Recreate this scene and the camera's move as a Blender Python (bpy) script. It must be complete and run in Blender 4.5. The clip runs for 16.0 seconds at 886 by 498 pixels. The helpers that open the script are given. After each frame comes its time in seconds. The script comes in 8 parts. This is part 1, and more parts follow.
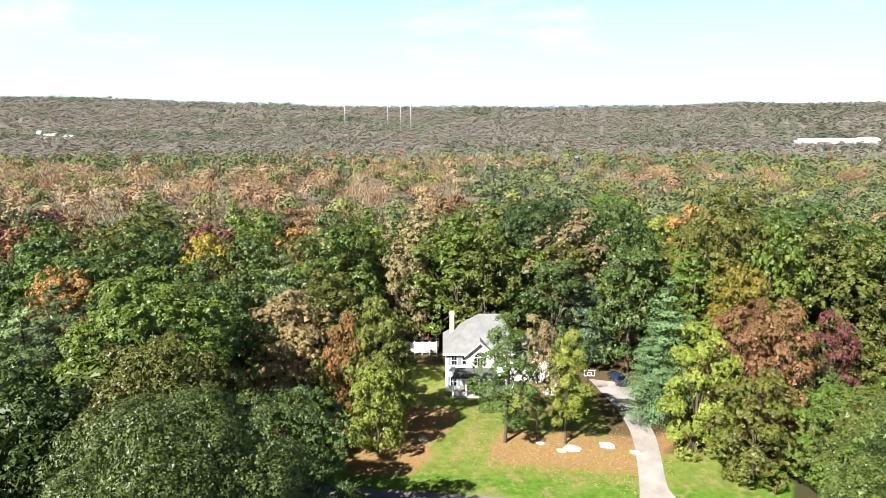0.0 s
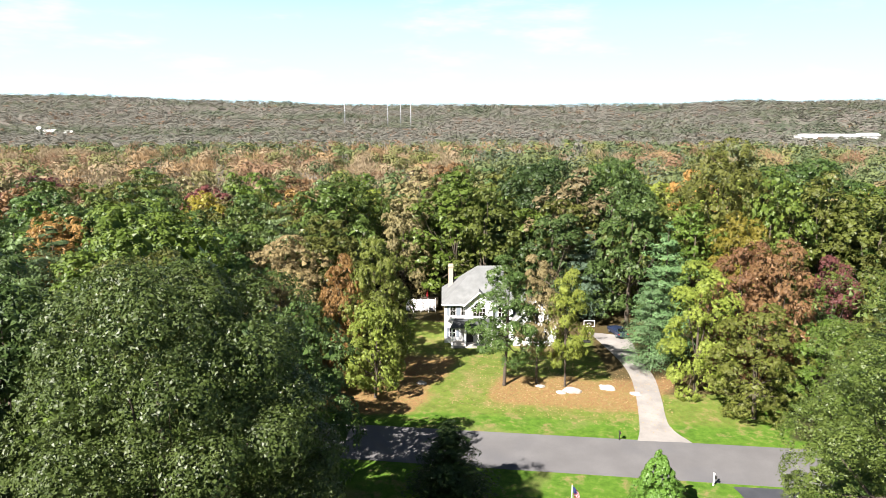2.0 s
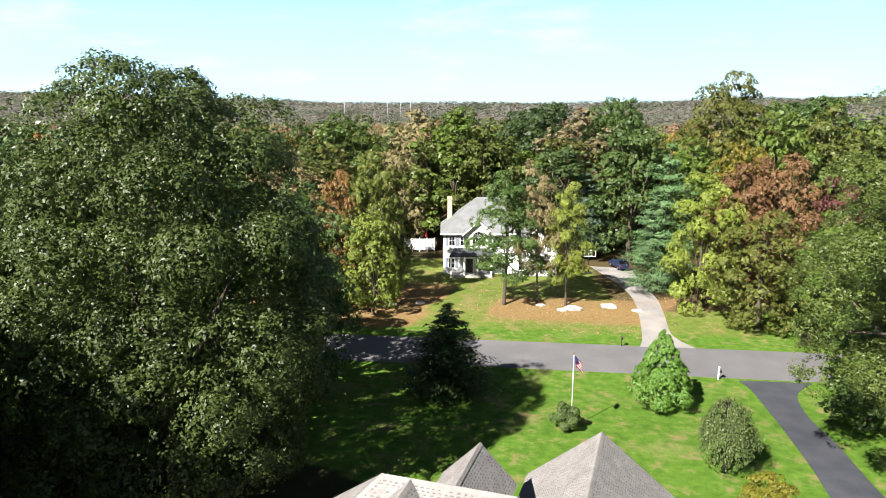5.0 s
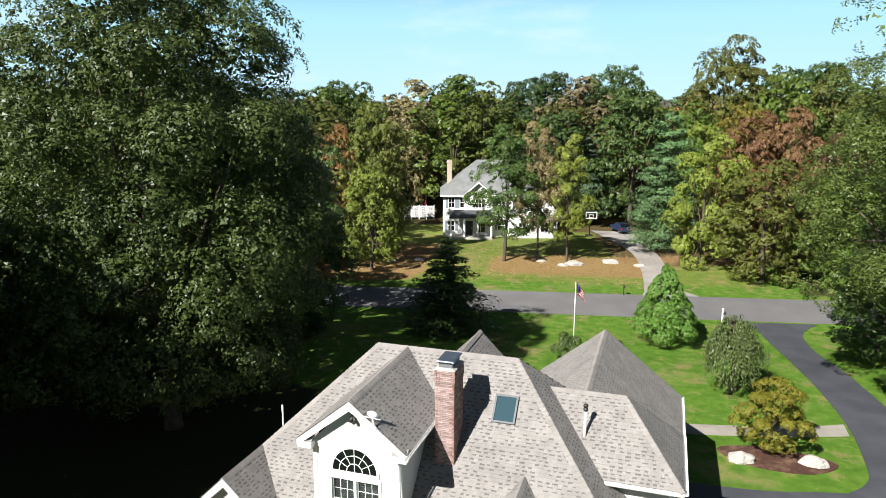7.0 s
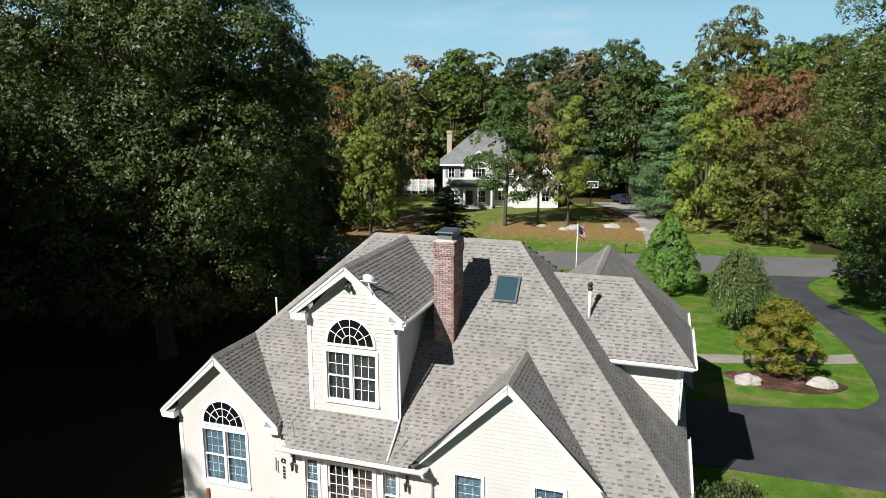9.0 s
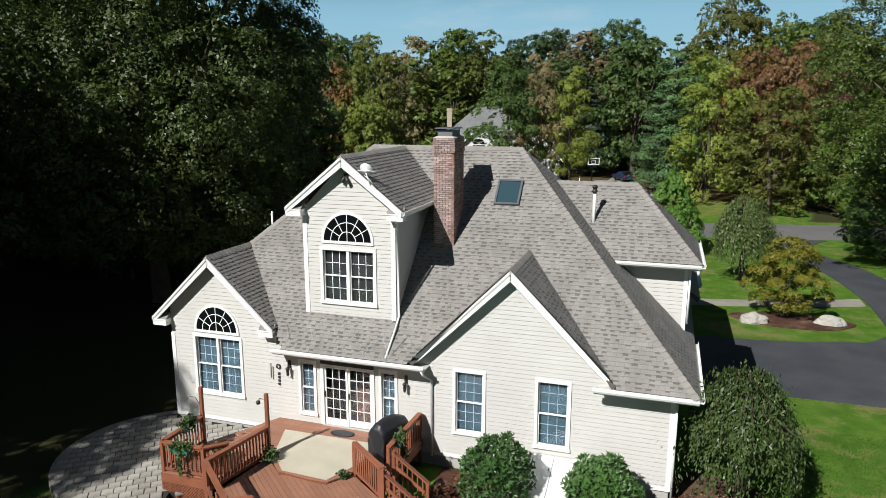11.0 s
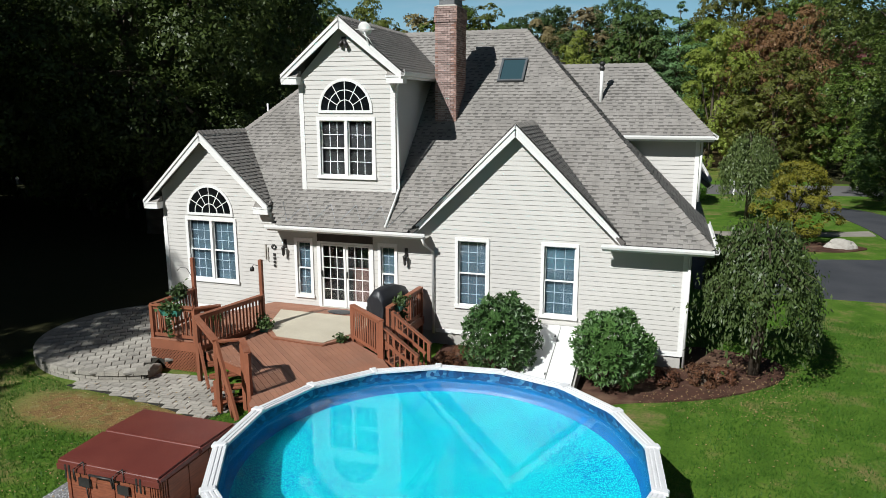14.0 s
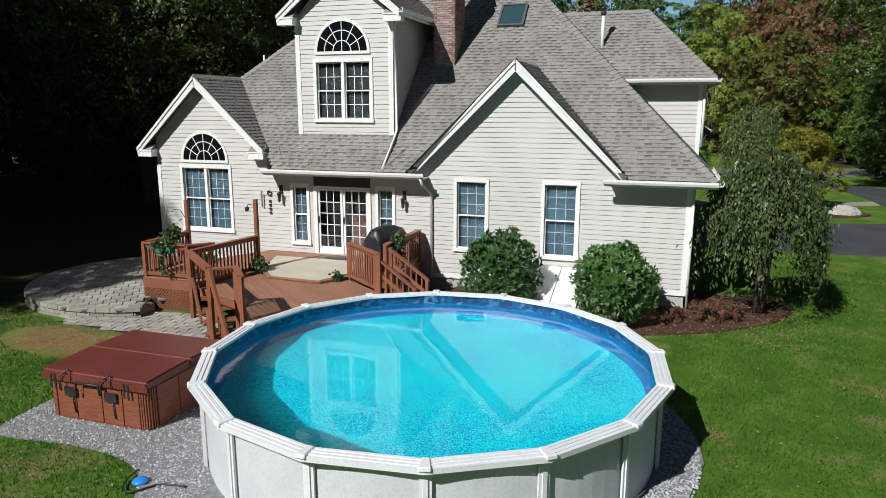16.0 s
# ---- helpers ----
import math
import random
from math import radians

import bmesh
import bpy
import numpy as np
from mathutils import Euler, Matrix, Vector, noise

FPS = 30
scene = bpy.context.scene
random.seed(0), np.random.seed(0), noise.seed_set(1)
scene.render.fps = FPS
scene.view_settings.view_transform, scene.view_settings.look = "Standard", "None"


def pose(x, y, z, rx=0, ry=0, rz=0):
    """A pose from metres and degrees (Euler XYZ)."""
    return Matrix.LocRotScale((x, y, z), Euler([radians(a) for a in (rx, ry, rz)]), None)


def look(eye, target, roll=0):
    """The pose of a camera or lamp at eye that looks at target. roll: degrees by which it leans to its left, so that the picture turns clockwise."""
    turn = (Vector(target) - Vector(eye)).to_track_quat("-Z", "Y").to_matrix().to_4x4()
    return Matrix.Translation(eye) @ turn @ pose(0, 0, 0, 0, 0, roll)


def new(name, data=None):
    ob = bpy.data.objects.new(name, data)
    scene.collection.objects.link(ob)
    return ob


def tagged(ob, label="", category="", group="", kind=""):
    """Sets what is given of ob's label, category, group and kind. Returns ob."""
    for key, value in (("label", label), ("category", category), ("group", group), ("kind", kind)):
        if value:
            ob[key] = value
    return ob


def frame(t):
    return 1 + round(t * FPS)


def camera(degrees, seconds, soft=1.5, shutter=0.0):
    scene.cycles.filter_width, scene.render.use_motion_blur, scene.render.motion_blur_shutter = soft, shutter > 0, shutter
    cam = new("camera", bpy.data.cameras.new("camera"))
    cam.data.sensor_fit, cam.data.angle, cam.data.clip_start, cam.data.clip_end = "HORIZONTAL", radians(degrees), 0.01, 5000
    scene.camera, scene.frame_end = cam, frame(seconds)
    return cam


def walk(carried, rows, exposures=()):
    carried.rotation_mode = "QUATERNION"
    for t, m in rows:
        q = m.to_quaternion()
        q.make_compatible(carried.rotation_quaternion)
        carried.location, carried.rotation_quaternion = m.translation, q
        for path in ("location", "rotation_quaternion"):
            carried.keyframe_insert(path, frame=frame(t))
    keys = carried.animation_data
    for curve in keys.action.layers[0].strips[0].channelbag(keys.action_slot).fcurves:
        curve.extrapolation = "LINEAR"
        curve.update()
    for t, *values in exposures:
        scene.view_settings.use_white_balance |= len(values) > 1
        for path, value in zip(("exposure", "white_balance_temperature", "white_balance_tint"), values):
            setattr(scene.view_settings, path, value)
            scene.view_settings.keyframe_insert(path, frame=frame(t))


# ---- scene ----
# The camera: a drone that sinks straight down behind the house, its gimbal held still.
cam = camera(65.5, 16.0, soft=0.7)
TILT, TURN = -11.63, 18.0
ROWS = [
    (0.0, 0.04, 0.01, 43.44),
    (0.5, 0.18, -0.24, 41.50),
    (1.0, 0.31, -0.46, 39.63),
    (1.5, 0.41, -0.65, 37.70),
    (2.0, 0.50, -0.81, 35.78),
    (2.5, 0.58, -0.95, 33.89),
    (3.0, 0.65, -1.06, 32.04),
    (3.5, 0.71, -1.15, 30.19),
    (4.0, 0.76, -1.22, 28.30),
    (6.5, 0.92, -1.38, 20.54),
    (7.0, 0.93, -1.39, 19.13),
    (7.5, 0.95, -1.39, 17.79),
    (8.0, 0.96, -1.39, 16.62),
    (8.5, 0.96, -1.39, 15.56),
    (11.0, 0.95, -1.37, 11.13),
    (11.5, 0.94, -1.37, 10.37),
    (12.0, 0.93, -1.37, 9.63),
    (12.5, 0.92, -1.37, 8.91),
    (13.0, 0.91, -1.37, 8.24),
    (13.5, 0.90, -1.36, 7.62),
    (14.0, 0.89, -1.36, 7.06),
    (14.5, 0.89, -1.36, 6.57),
    (15.0, 0.89, -1.35, 6.12),
    (15.5, 0.90, -1.34, 5.69),
    (16.0, 0.92, -1.32, 5.33),
]
walk(cam, [(t, pose(x, y, z, 90 + TILT, 0, TURN)) for t, x, y, z in ROWS], exposures=[(0.0, 1.74, 6650, 15), (4.0, 1.70, 6600, 14), (6.5, 1.28, 6450, 12), (8.5, 0.75, 6400, 10), (11.0, 0.39, 6300, 9), (12.5, 0.34, 6250, 8), (16.0, 0.14, 6200, 8)])

# Sun and sky: a clear autumn afternoon, the sun behind the drone and to its left.
SUN_FROM = Vector((-0.47, -1.065, 1.0)).normalized()
world = bpy.data.worlds.new("sky")
scene.world = world
world.use_nodes = True
wn = world.node_tree
sky = wn.nodes.new("ShaderNodeTexSky")
sky.sky_type, sky.sun_disc = "NISHITA", False
sky.sun_elevation = math.asin(SUN_FROM.z)
sky.sun_rotation = math.atan2(SUN_FROM.x, SUN_FROM.y)
sky.air_density, sky.dust_density, sky.ozone_density = 1.0, 0.05, 2.2
sky.altitude = 2500
def sky_mix(fac, c0, c1):
    x = wn.nodes.new("ShaderNodeMixRGB")
    for slot, value in zip(x.inputs, (fac, c0, c1)):
        if isinstance(value, bpy.types.NodeSocket):
            wn.links.new(value, slot)
        else:
            slot.default_value = value
    return x.outputs[0]


def sky_range(value, lo, hi, to_lo, to_hi):
    x = wn.nodes.new("ShaderNodeMapRange")
    x.interpolation_type = "SMOOTHSTEP"
    for slot, v in zip(x.inputs[1:5], (lo, hi, to_lo, to_hi)):
        slot.default_value = v
    wn.links.new(value, x.inputs[0])
    return x.outputs[0]


# Thin haze low in the sky, paler towards the horizon, with a few wisps of cloud.
way, rise = wn.nodes.new("ShaderNodeTexCoord"), wn.nodes.new("ShaderNodeSeparateXYZ")
wn.links.new(way.outputs["Generated"], rise.inputs[0])
haze = sky_mix(sky_range(rise.outputs["Z"], 0.0, 0.15, 0.0, 1.0), (6.8, 10.2, 11.8, 1), (5.2, 9.7, 12.2, 1))
air = sky_mix(sky_range(rise.outputs["Z"], 0.11, 0.24, 0.88, 0.0), sky_mix(0.5, sky.outputs[0], (0, 0, 0, 1)), haze)
stretch, wisps = wn.nodes.new("ShaderNodeMapping"), wn.nodes.new("ShaderNodeTexNoise")
stretch.inputs["Scale"].default_value = (5.5, 5.5, 24.0)
wisps.inputs["Scale"].default_value, wisps.inputs["Detail"].default_value, wisps.inputs["Roughness"].default_value = 1.0, 7.0, 0.62
wn.links.new(way.outputs["Generated"], stretch.inputs[0])
wn.links.new(stretch.outputs[0], wisps.inputs["Vector"])
air = sky_mix(sky_range(wisps.outputs["Fac"], 0.50, 0.78, 0.0, 0.45), air, (8.6, 10.2, 11.6, 1))
wn.links.new(air, wn.nodes["Background"].inputs[0])
wn.nodes["Background"].inputs[1].default_value = 0.046
sun = new("sun", bpy.data.lights.new("sun", "SUN"))
sun.data.energy, sun.data.angle, sun.data.color = 5.0, radians(0.5), (1.0, 0.98, 0.93)
sun.matrix_world = look(SUN_FROM * 60, (0, 0, 0))

# ---- small tools ----
def site(u, v, z=0.0):
    """A place given to the right (u) and ahead (v) along the line of view, which is turned 18 degrees from the house."""
    c, s = math.cos(radians(18)), math.sin(radians(18))
    return Vector((u * c - v * s, u * s + v * c, z))


def thing(name, label, category, loc=(0, 0, 0), group="", kind=""):
    ob = new(name)
    ob.empty_display_size = 0.2
    ob.location = loc
    return tagged(ob, label, category, group, kind)


def finish(bm, name, material):
    me = bpy.data.meshes.new(name)
    bm.to_mesh(me)
    bm.free()
    for m in material if isinstance(material, (list, tuple)) else [material]:
        me.materials.append(m)
    return me


def part(name, bm, material, parent, label=""):
    """Links a bmesh, modelled in the world's axes, as one mesh under a thing (an Empty) or under a part."""
    me = bm if isinstance(bm, bpy.types.Mesh) else finish(bm, name, material)
    ob = new(name, me)
    ob.parent = parent
    if parent is not None and parent.type == "EMPTY":
        ob.matrix_parent_inverse = Matrix.Translation(-parent.location)
    return tagged(ob, label)


def solo(name, bm, material, label, category, group="", kind=""):
    me = bm if isinstance(bm, bpy.types.Mesh) else finish(bm, name, material)
    return tagged(new(name, me), label, category, group, kind)


def hexa(bm, c):
    """A six-sided block from eight corners: four below, four above, both the same way round."""
    v = [bm.verts.new(p) for p in c]
    for f in ((3, 2, 1, 0), (4, 5, 6, 7), (0, 1, 5, 4), (1, 2, 6, 5), (2, 3, 7, 6), (3, 0, 4, 7)):
        bm.faces.new([v[i] for i in f])
    return v


def block(bm, x0, x1, y0, y1, z0, z1):
    return hexa(bm, [(x0, y0, z0), (x1, y0, z0), (x1, y1, z0), (x0, y1, z0), (x0, y0, z1), (x1, y0, z1), (x1, y1, z1), (x0, y1, z1)])


def box(x0, x1, y0, y1, z0, z1, bevel=0.0):
    bm = bmesh.new()
    block(bm, x0, x1, y0, y1, z0, z1)
    if bevel:
        bmesh.ops.bevel(bm, geom=bm.edges[:], offset=bevel, segments=2, affect="EDGES", profile=0.6)
    return bm


def beam(bm, p0, p1, side, up):
    """A straight bar from p0 to p1; side and up are the whole width and height vectors, centred on the line."""
    p0, p1, s, u = Vector(p0), Vector(p1), Vector(side) / 2, Vector(up) / 2
    return hexa(bm, [p0 - s - u, p0 + s - u, p1 + s - u, p1 - s - u, p0 - s + u, p0 + s + u, p1 + s + u, p1 - s + u])


def prism(bm, pts, push):
    """A polygon pushed along a vector."""
    push = Vector(push)
    a = [bm.verts.new(p) for p in pts]
    b = [bm.verts.new(Vector(p) + push) for p in pts]
    bm.faces.new(a)
    bm.faces.new(b[::-1])
    n = len(pts)
    for i in range(n):
        bm.faces.new([a[(i + 1) % n], a[i], b[i], b[(i + 1) % n]])
    bmesh.ops.recalc_face_normals(bm, faces=bm.faces[:])


def tube(bm, pts, radii, sides=8, caps=True):
    """A round bar along a line of points."""
    pts = [Vector(p) for p in pts]
    rings = []
    for i, p in enumerate(pts):
        d = (pts[min(i + 1, len(pts) - 1)] - pts[max(i - 1, 0)]).normalized()
        a = d.cross(Vector((0, 0, 1)) if abs(d.z) < 0.9 else Vector((1, 0, 0))).normalized()
        b = d.cross(a)
        r = radii[i] if isinstance(radii, (list, tuple)) else radii
        rings.append([bm.verts.new(p + (a * math.cos(k * math.tau / sides) + b * math.sin(k * math.tau / sides)) * r) for k in range(sides)])
    for r0, r1 in zip(rings, rings[1:]):
        for k in range(sides):
            f = bm.faces.new([r0[k], r0[(k + 1) % sides], r1[(k + 1) % sides], r1[k]])
            f.smooth = True
    if caps:
        bm.faces.new(rings[0][::-1])
        bm.faces.new(rings[-1])


def lathe(bm, profile, at, sides=16):
    rings = [[bm.verts.new((at[0] + r * math.cos(k * math.tau / sides), at[1] + r * math.sin(k * math.tau / sides), at[2] + z)) for k in range(sides)] for r, z in profile]
    for r0, r1 in zip(rings, rings[1:]):
        for k in range(sides):
            bm.faces.new([r0[k], r0[(k + 1) % sides], r1[(k + 1) % sides], r1[k]]).smooth = True
    bm.faces.new(rings[0][::-1])
    bm.faces.new(rings[-1])


def raw_mesh(name, verts, faces, material, smooth=False):
    """A mesh from numpy arrays: verts (n, 3), faces (m, k)."""
    verts, faces = np.asarray(verts, np.float32), np.asarray(faces, np.int32)
    me = bpy.data.meshes.new(name)
    m, k = faces.shape
    me.vertices.add(len(verts))
    me.vertices.foreach_set("co", verts.ravel())
    me.loops.add(m * k)
    me.loops.foreach_set("vertex_index", faces.ravel())
    me.polygons.add(m)
    me.polygons.foreach_set("loop_start", np.arange(0, m * k, k, dtype=np.int32))
    me.polygons.foreach_set("use_smooth", np.full(m, smooth))
    me.update(calc_edges=True)
    for x in material if isinstance(material, (list, tuple)) else [material]:
        me.materials.append(x)
    return me


# ---- materials ----
def nodes_of(name):
    m = bpy.data.materials.new(name)
    m.use_nodes = True
    n = m.node_tree
    return m, n, n.nodes["Principled BSDF"]


def node(n, kind, **at):
    x = n.nodes.new(kind)
    for key, value in at.items():
        x.inputs[key.replace("_", " ")].default_value = value
    return x


def mixed(n, a, b, fac, how="MIX"):
    x = n.nodes.new("ShaderNodeMix")
    x.data_type, x.blend_type = "RGBA", how
    for slot, value in ((6, a), (7, b), (0, fac)):
        if isinstance(value, bpy.types.NodeSocket):
            n.links.new(value, x.inputs[slot])
        else:
            x.inputs[slot].default_value = (*value, 1) if isinstance(value, tuple) and len(value) == 3 else value
    return x.outputs[2]


def ramp(n, fac, *stops):
    x = n.nodes.new("ShaderNodeValToRGB")
    e = x.color_ramp.elements
    while len(e) < len(stops):
        e.new(0.5)
    for item, (at, c) in zip(e, stops):
        item.position, item.color = at, (*c, 1)
    n.links.new(fac, x.inputs[0])
    return x.outputs[0]


def noise_of(n, coord, scale, detail=4.0, rough=0.6):
    x = node(n, "ShaderNodeTexNoise", Scale=scale, Detail=detail, Roughness=rough)
    if coord is not None:
        n.links.new(coord, x.inputs["Vector"])
    return x.outputs["Fac"]


def coords(n, which="Object"):
    return n.nodes.new("ShaderNodeTexCoord").outputs[which]


def bumped(n, bsdf, height, strength=0.3, distance=0.02):
    b = node(n, "ShaderNodeBump", Strength=strength, Distance=distance)
    n.links.new(height, b.inputs["Height"])
    n.links.new(b.outputs[0], bsdf.inputs["Normal"])


def plain(name, c0, c1, rough=0.6, scale=6.0, fine=60.0, bump=0.15, metal=0.0, spec=0.5, island=0.0, obj=0.0, dirt=None):
    """Paint, stone, wood and metal: two colours mixed at two scales, with a fine relief."""
    m, n, b = nodes_of(name)
    co = coords(n)
    a, f = noise_of(n, co, scale), noise_of(n, co, fine, 2.0)
    c = mixed(n, c0, c1, ramp(n, a, (0.35, (0, 0, 0)), (0.65, (1, 1, 1))))
    c = mixed(n, c, mixed(n, c0, (0, 0, 0), 0.35), ramp(n, f, (0.45, (0, 0, 0)), (0.75, (0.5, 0.5, 0.5))))
    if dirt:
        d = noise_of(n, co, scale * 0.35, 6.0)
        c = mixed(n, c, dirt, ramp(n, d, (0.5, (0, 0, 0)), (0.72, (0.8, 0.8, 0.8))))
    for amount, kind, out in ((island, "ShaderNodeNewGeometry", "Random Per Island"), (obj, "ShaderNodeObjectInfo", "Random")):
        if amount:
            v = n.nodes.new(kind).outputs[out]
            lo, hi = 1 - amount, 1 + amount
            c = mixed(n, c, ramp(n, v, (0.0, (lo, lo, lo)), (1.0, (min(hi, 1.0), min(hi, 1.0), min(hi, 1.0)))), 1.0, "MULTIPLY")
    n.links.new(c, b.inputs["Base Color"])
    b.inputs["Roughness"].default_value, b.inputs["Metallic"].default_value = rough, metal
    b.inputs["Specular IOR Level"].default_value = spec
    if bump:
        bumped(n, b, f, bump)
    return m


def leafy(name, dark, mid, light, gloss=0.25, through_light=0.16, patch=0.35):
    """Leaves: each leaf its own shade, whole boughs drifting in colour, some light let through."""
    m, n, b = nodes_of(name)
    isl = n.nodes.new("ShaderNodeNewGeometry").outputs["Random Per Island"]
    co = coords(n)
    big, tuft = noise_of(n, co, patch, 3.0), noise_of(n, co, patch * 4.0, 2.0)
    c = mixed(n, mid, ramp(n, isl, (0.0, dark), (0.5, mid), (1.0, light)), 0.26)
    c = mixed(n, c, ramp(n, big, (0.32, dark), (0.5, mid), (0.68, light)), 0.30)
    c = mixed(n, c, ramp(n, tuft, (0.32, dark), (0.5, mid), (0.68, light)), 0.25)
    own = n.nodes.new("ShaderNodeObjectInfo").outputs["Random"]
    c = mixed(n, c, ramp(n, own, (0.0, (0.56, 0.56, 0.55)), (0.45, (0.92, 0.88, 0.76)), (0.75, (0.78, 0.86, 0.72)), (1.0, (1.10, 1.08, 0.90))), 1.0, "MULTIPLY")
    n.links.new(c, b.inputs["Base Color"])
    b.inputs["Roughness"].default_value, b.inputs["Specular IOR Level"].default_value = 0.45, gloss
    t = n.nodes.new("ShaderNodeBsdfTranslucent")
    n.links.new(c, t.inputs[0])
    s = n.nodes.new("ShaderNodeMixShader")
    s.inputs[0].default_value = through_light
    n.links.new(b.outputs[0], s.inputs[1])
    n.links.new(t.outputs[0], s.inputs[2])
    n.links.new(s.outputs[0], n.nodes["Material Output"].inputs[0])
    return m


def glassy(name, tint=(0.85, 0.9, 0.92), rough=0.02):
    m, n, b = nodes_of(name)
    b.inputs["Base Color"].default_value = (*tint, 1)
    b.inputs["Transmission Weight"].default_value, b.inputs["Roughness"].default_value, b.inputs["IOR"].default_value = 1.0, rough, 1.45
    co = coords(n)
    bumped(n, b, noise_of(n, co, 1.2, 1.0), 0.05, 0.02)
    return m


M_ASPHALT = plain("road_asphalt", (0.125, 0.120, 0.118), (0.150, 0.145, 0.142), 0.85, 0.25, 30.0, 0.25, spec=0.3, dirt=(0.10, 0.10, 0.105))
M_DRIVE = plain("driveway_asphalt", (0.040, 0.043, 0.050), (0.062, 0.064, 0.072), 0.8, 0.35, 30.0, 0.25, spec=0.3, dirt=(0.085, 0.085, 0.09))
M_GREYDRIVE = plain("old_driveway", (0.30, 0.28, 0.255), (0.22, 0.205, 0.19), 0.9, 0.4, 25.0, 0.3, spec=0.2, dirt=(0.17, 0.15, 0.13))
M_CONCRETE = plain("concrete", (0.47, 0.44, 0.39), (0.38, 0.36, 0.32), 0.85, 1.2, 40.0, 0.2, spec=0.3)
M_PATH = plain("worn_path", (0.29, 0.265, 0.225), (0.23, 0.21, 0.18), 0.9, 0.8, 30.0, 0.3, spec=0.2)
M_SIDING = plain("siding", (0.565, 0.543, 0.512), (0.52, 0.50, 0.472), 0.55, 0.6, 60.0, 0.05)
M_WHITE = plain("white_trim", (0.80, 0.79, 0.77), (0.74, 0.73, 0.71), 0.45, 1.0, 50.0, 0.04)
M_SHINGLE = plain("shingles", (0.290, 0.272, 0.252), (0.225, 0.210, 0.194), 0.92, 1.3, 45.0, 0.5, spec=0.2, island=0.10)
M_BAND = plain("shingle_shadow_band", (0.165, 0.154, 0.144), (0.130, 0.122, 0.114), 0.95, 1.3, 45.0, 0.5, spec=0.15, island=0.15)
M_CAP = plain("ridge_shingles", (0.300, 0.280, 0.258), (0.235, 0.218, 0.200), 0.92, 1.5, 45.0, 0.5, spec=0.2, island=0.12)
M_FELT = plain("roof_felt", (0.105, 0.098, 0.092), (0.085, 0.08, 0.075), 0.95, 2.0, 40.0, 0.3, spec=0.1)
M_GLASS = glassy("window_glass")
# Near-black room surfaces: the gloom indoors is put into the colour.
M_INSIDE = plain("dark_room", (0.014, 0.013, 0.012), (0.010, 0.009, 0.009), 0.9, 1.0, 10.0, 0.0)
M_BARK = plain("bark", (0.105, 0.085, 0.065), (0.065, 0.052, 0.040), 0.95, 2.5, 18.0, 0.8, spec=0.1)

# ---- the ground: one sheet to the horizon ----
def smooth(a, b, x):
    t = min(max((x - a) / (b - a), 0.0), 1.0)
    return t * t * (3 - 2 * t)


def view_uv(x, y):
    c, s = math.cos(radians(18)), math.sin(radians(18))
    return x * c + y * s, -x * s + y * c


def height(x, y):
    """The lie of the land: level by the house, down to the road, then a wide valley with ridges behind it."""
    u, v = view_uv(x, y)
    r = math.hypot(u, v)
    h = -0.8 * smooth(46, 62, y - 0.19 * x) + 0.8 * smooth(76, 90, y - 0.19 * x)
    if r > 160:
        a = u / max(v, 1.0) if v > 0 else math.copysign(3, u)
        h -= 24 * smooth(200, 1100, r)
        left, right = smooth(-0.05, -0.6, a), smooth(0.25, 0.45, a)
        h += smooth(1400, 3700, r) * (60 + 42 * left) * (1 if v > 0 else 0.3)
        h += right * 28 * smooth(1300, 2300, r) * (1 - smooth(2600, 4000, r))
        h += noise.noise((x / 420, y / 420, 3)) * 9 * smooth(300, 1500, r) + noise.noise((x / 130, y / 130, 7)) * 4 * smooth(300, 1500, r)
        if r > 1700:
            h += (noise.noise((x / 34, y / 34, 1)) + 0.6 * noise.noise((x / 15, y / 15, 5))) * 7
    return h


def lawn_share(x, y):
    """1 on mown grass, 0 under the woods."""
    w = noise.noise((x * 0.15, y * 0.15, 0)) * 1.6 + noise.noise((x * 0.6, y * 0.6, 4)) * 0.5
    # Grass stops left of the house, where the dark floor colour deepens the shade.
    own = min(smooth(-18.5, -16, x + w - 0.02 * y - 5.5 * smooth(17, 21, y) * smooth(40, 32, y) + 12 * smooth(34, 44, y)), smooth(30, 27, x + w - 0.1 * y), smooth(-30, -27, y))
    strip = smooth(60, 63, y - 0.19 * x) * smooth(88.5, 85, y - 0.19 * x + w) * min(smooth(-45, -40, x + w), smooth(17, 14, x + w))
    bside = min(smooth(-42, -39, x + w), smooth(-1, -5, x + w + 0.25 * (y - 80)), smooth(108, 103, y + w), smooth(74, 78, y - 0.19 * x))
    return max(own * smooth(78, 74, y - 0.19 * x), strip, bside)


def litter_share(x, y):
    w = noise.noise((x * 0.2, y * 0.2, 9)) * 2.5
    far = y - 0.19 * x
    a = min(smooth(79, 82, far + w * 0.5), smooth(92, 89, far + w)) * min(smooth(-22, -18, x + w), smooth(4, 1, x + w))
    b = smooth(76, 78, far + w * 0.5) * smooth(-25, -28.5, x + w) * smooth(100, 92, far)
    c = smooth(2.0, 1.0, math.hypot((x + 11.5) / 1.9, (y - 10.6) / 0.75) + w * 0.2)
    d = 0.42 * smooth(76, 79, far) * smooth(-44, -38, x) * smooth(16, 12, x)
    return max(a * 0.8, b, c * 0.75, d)


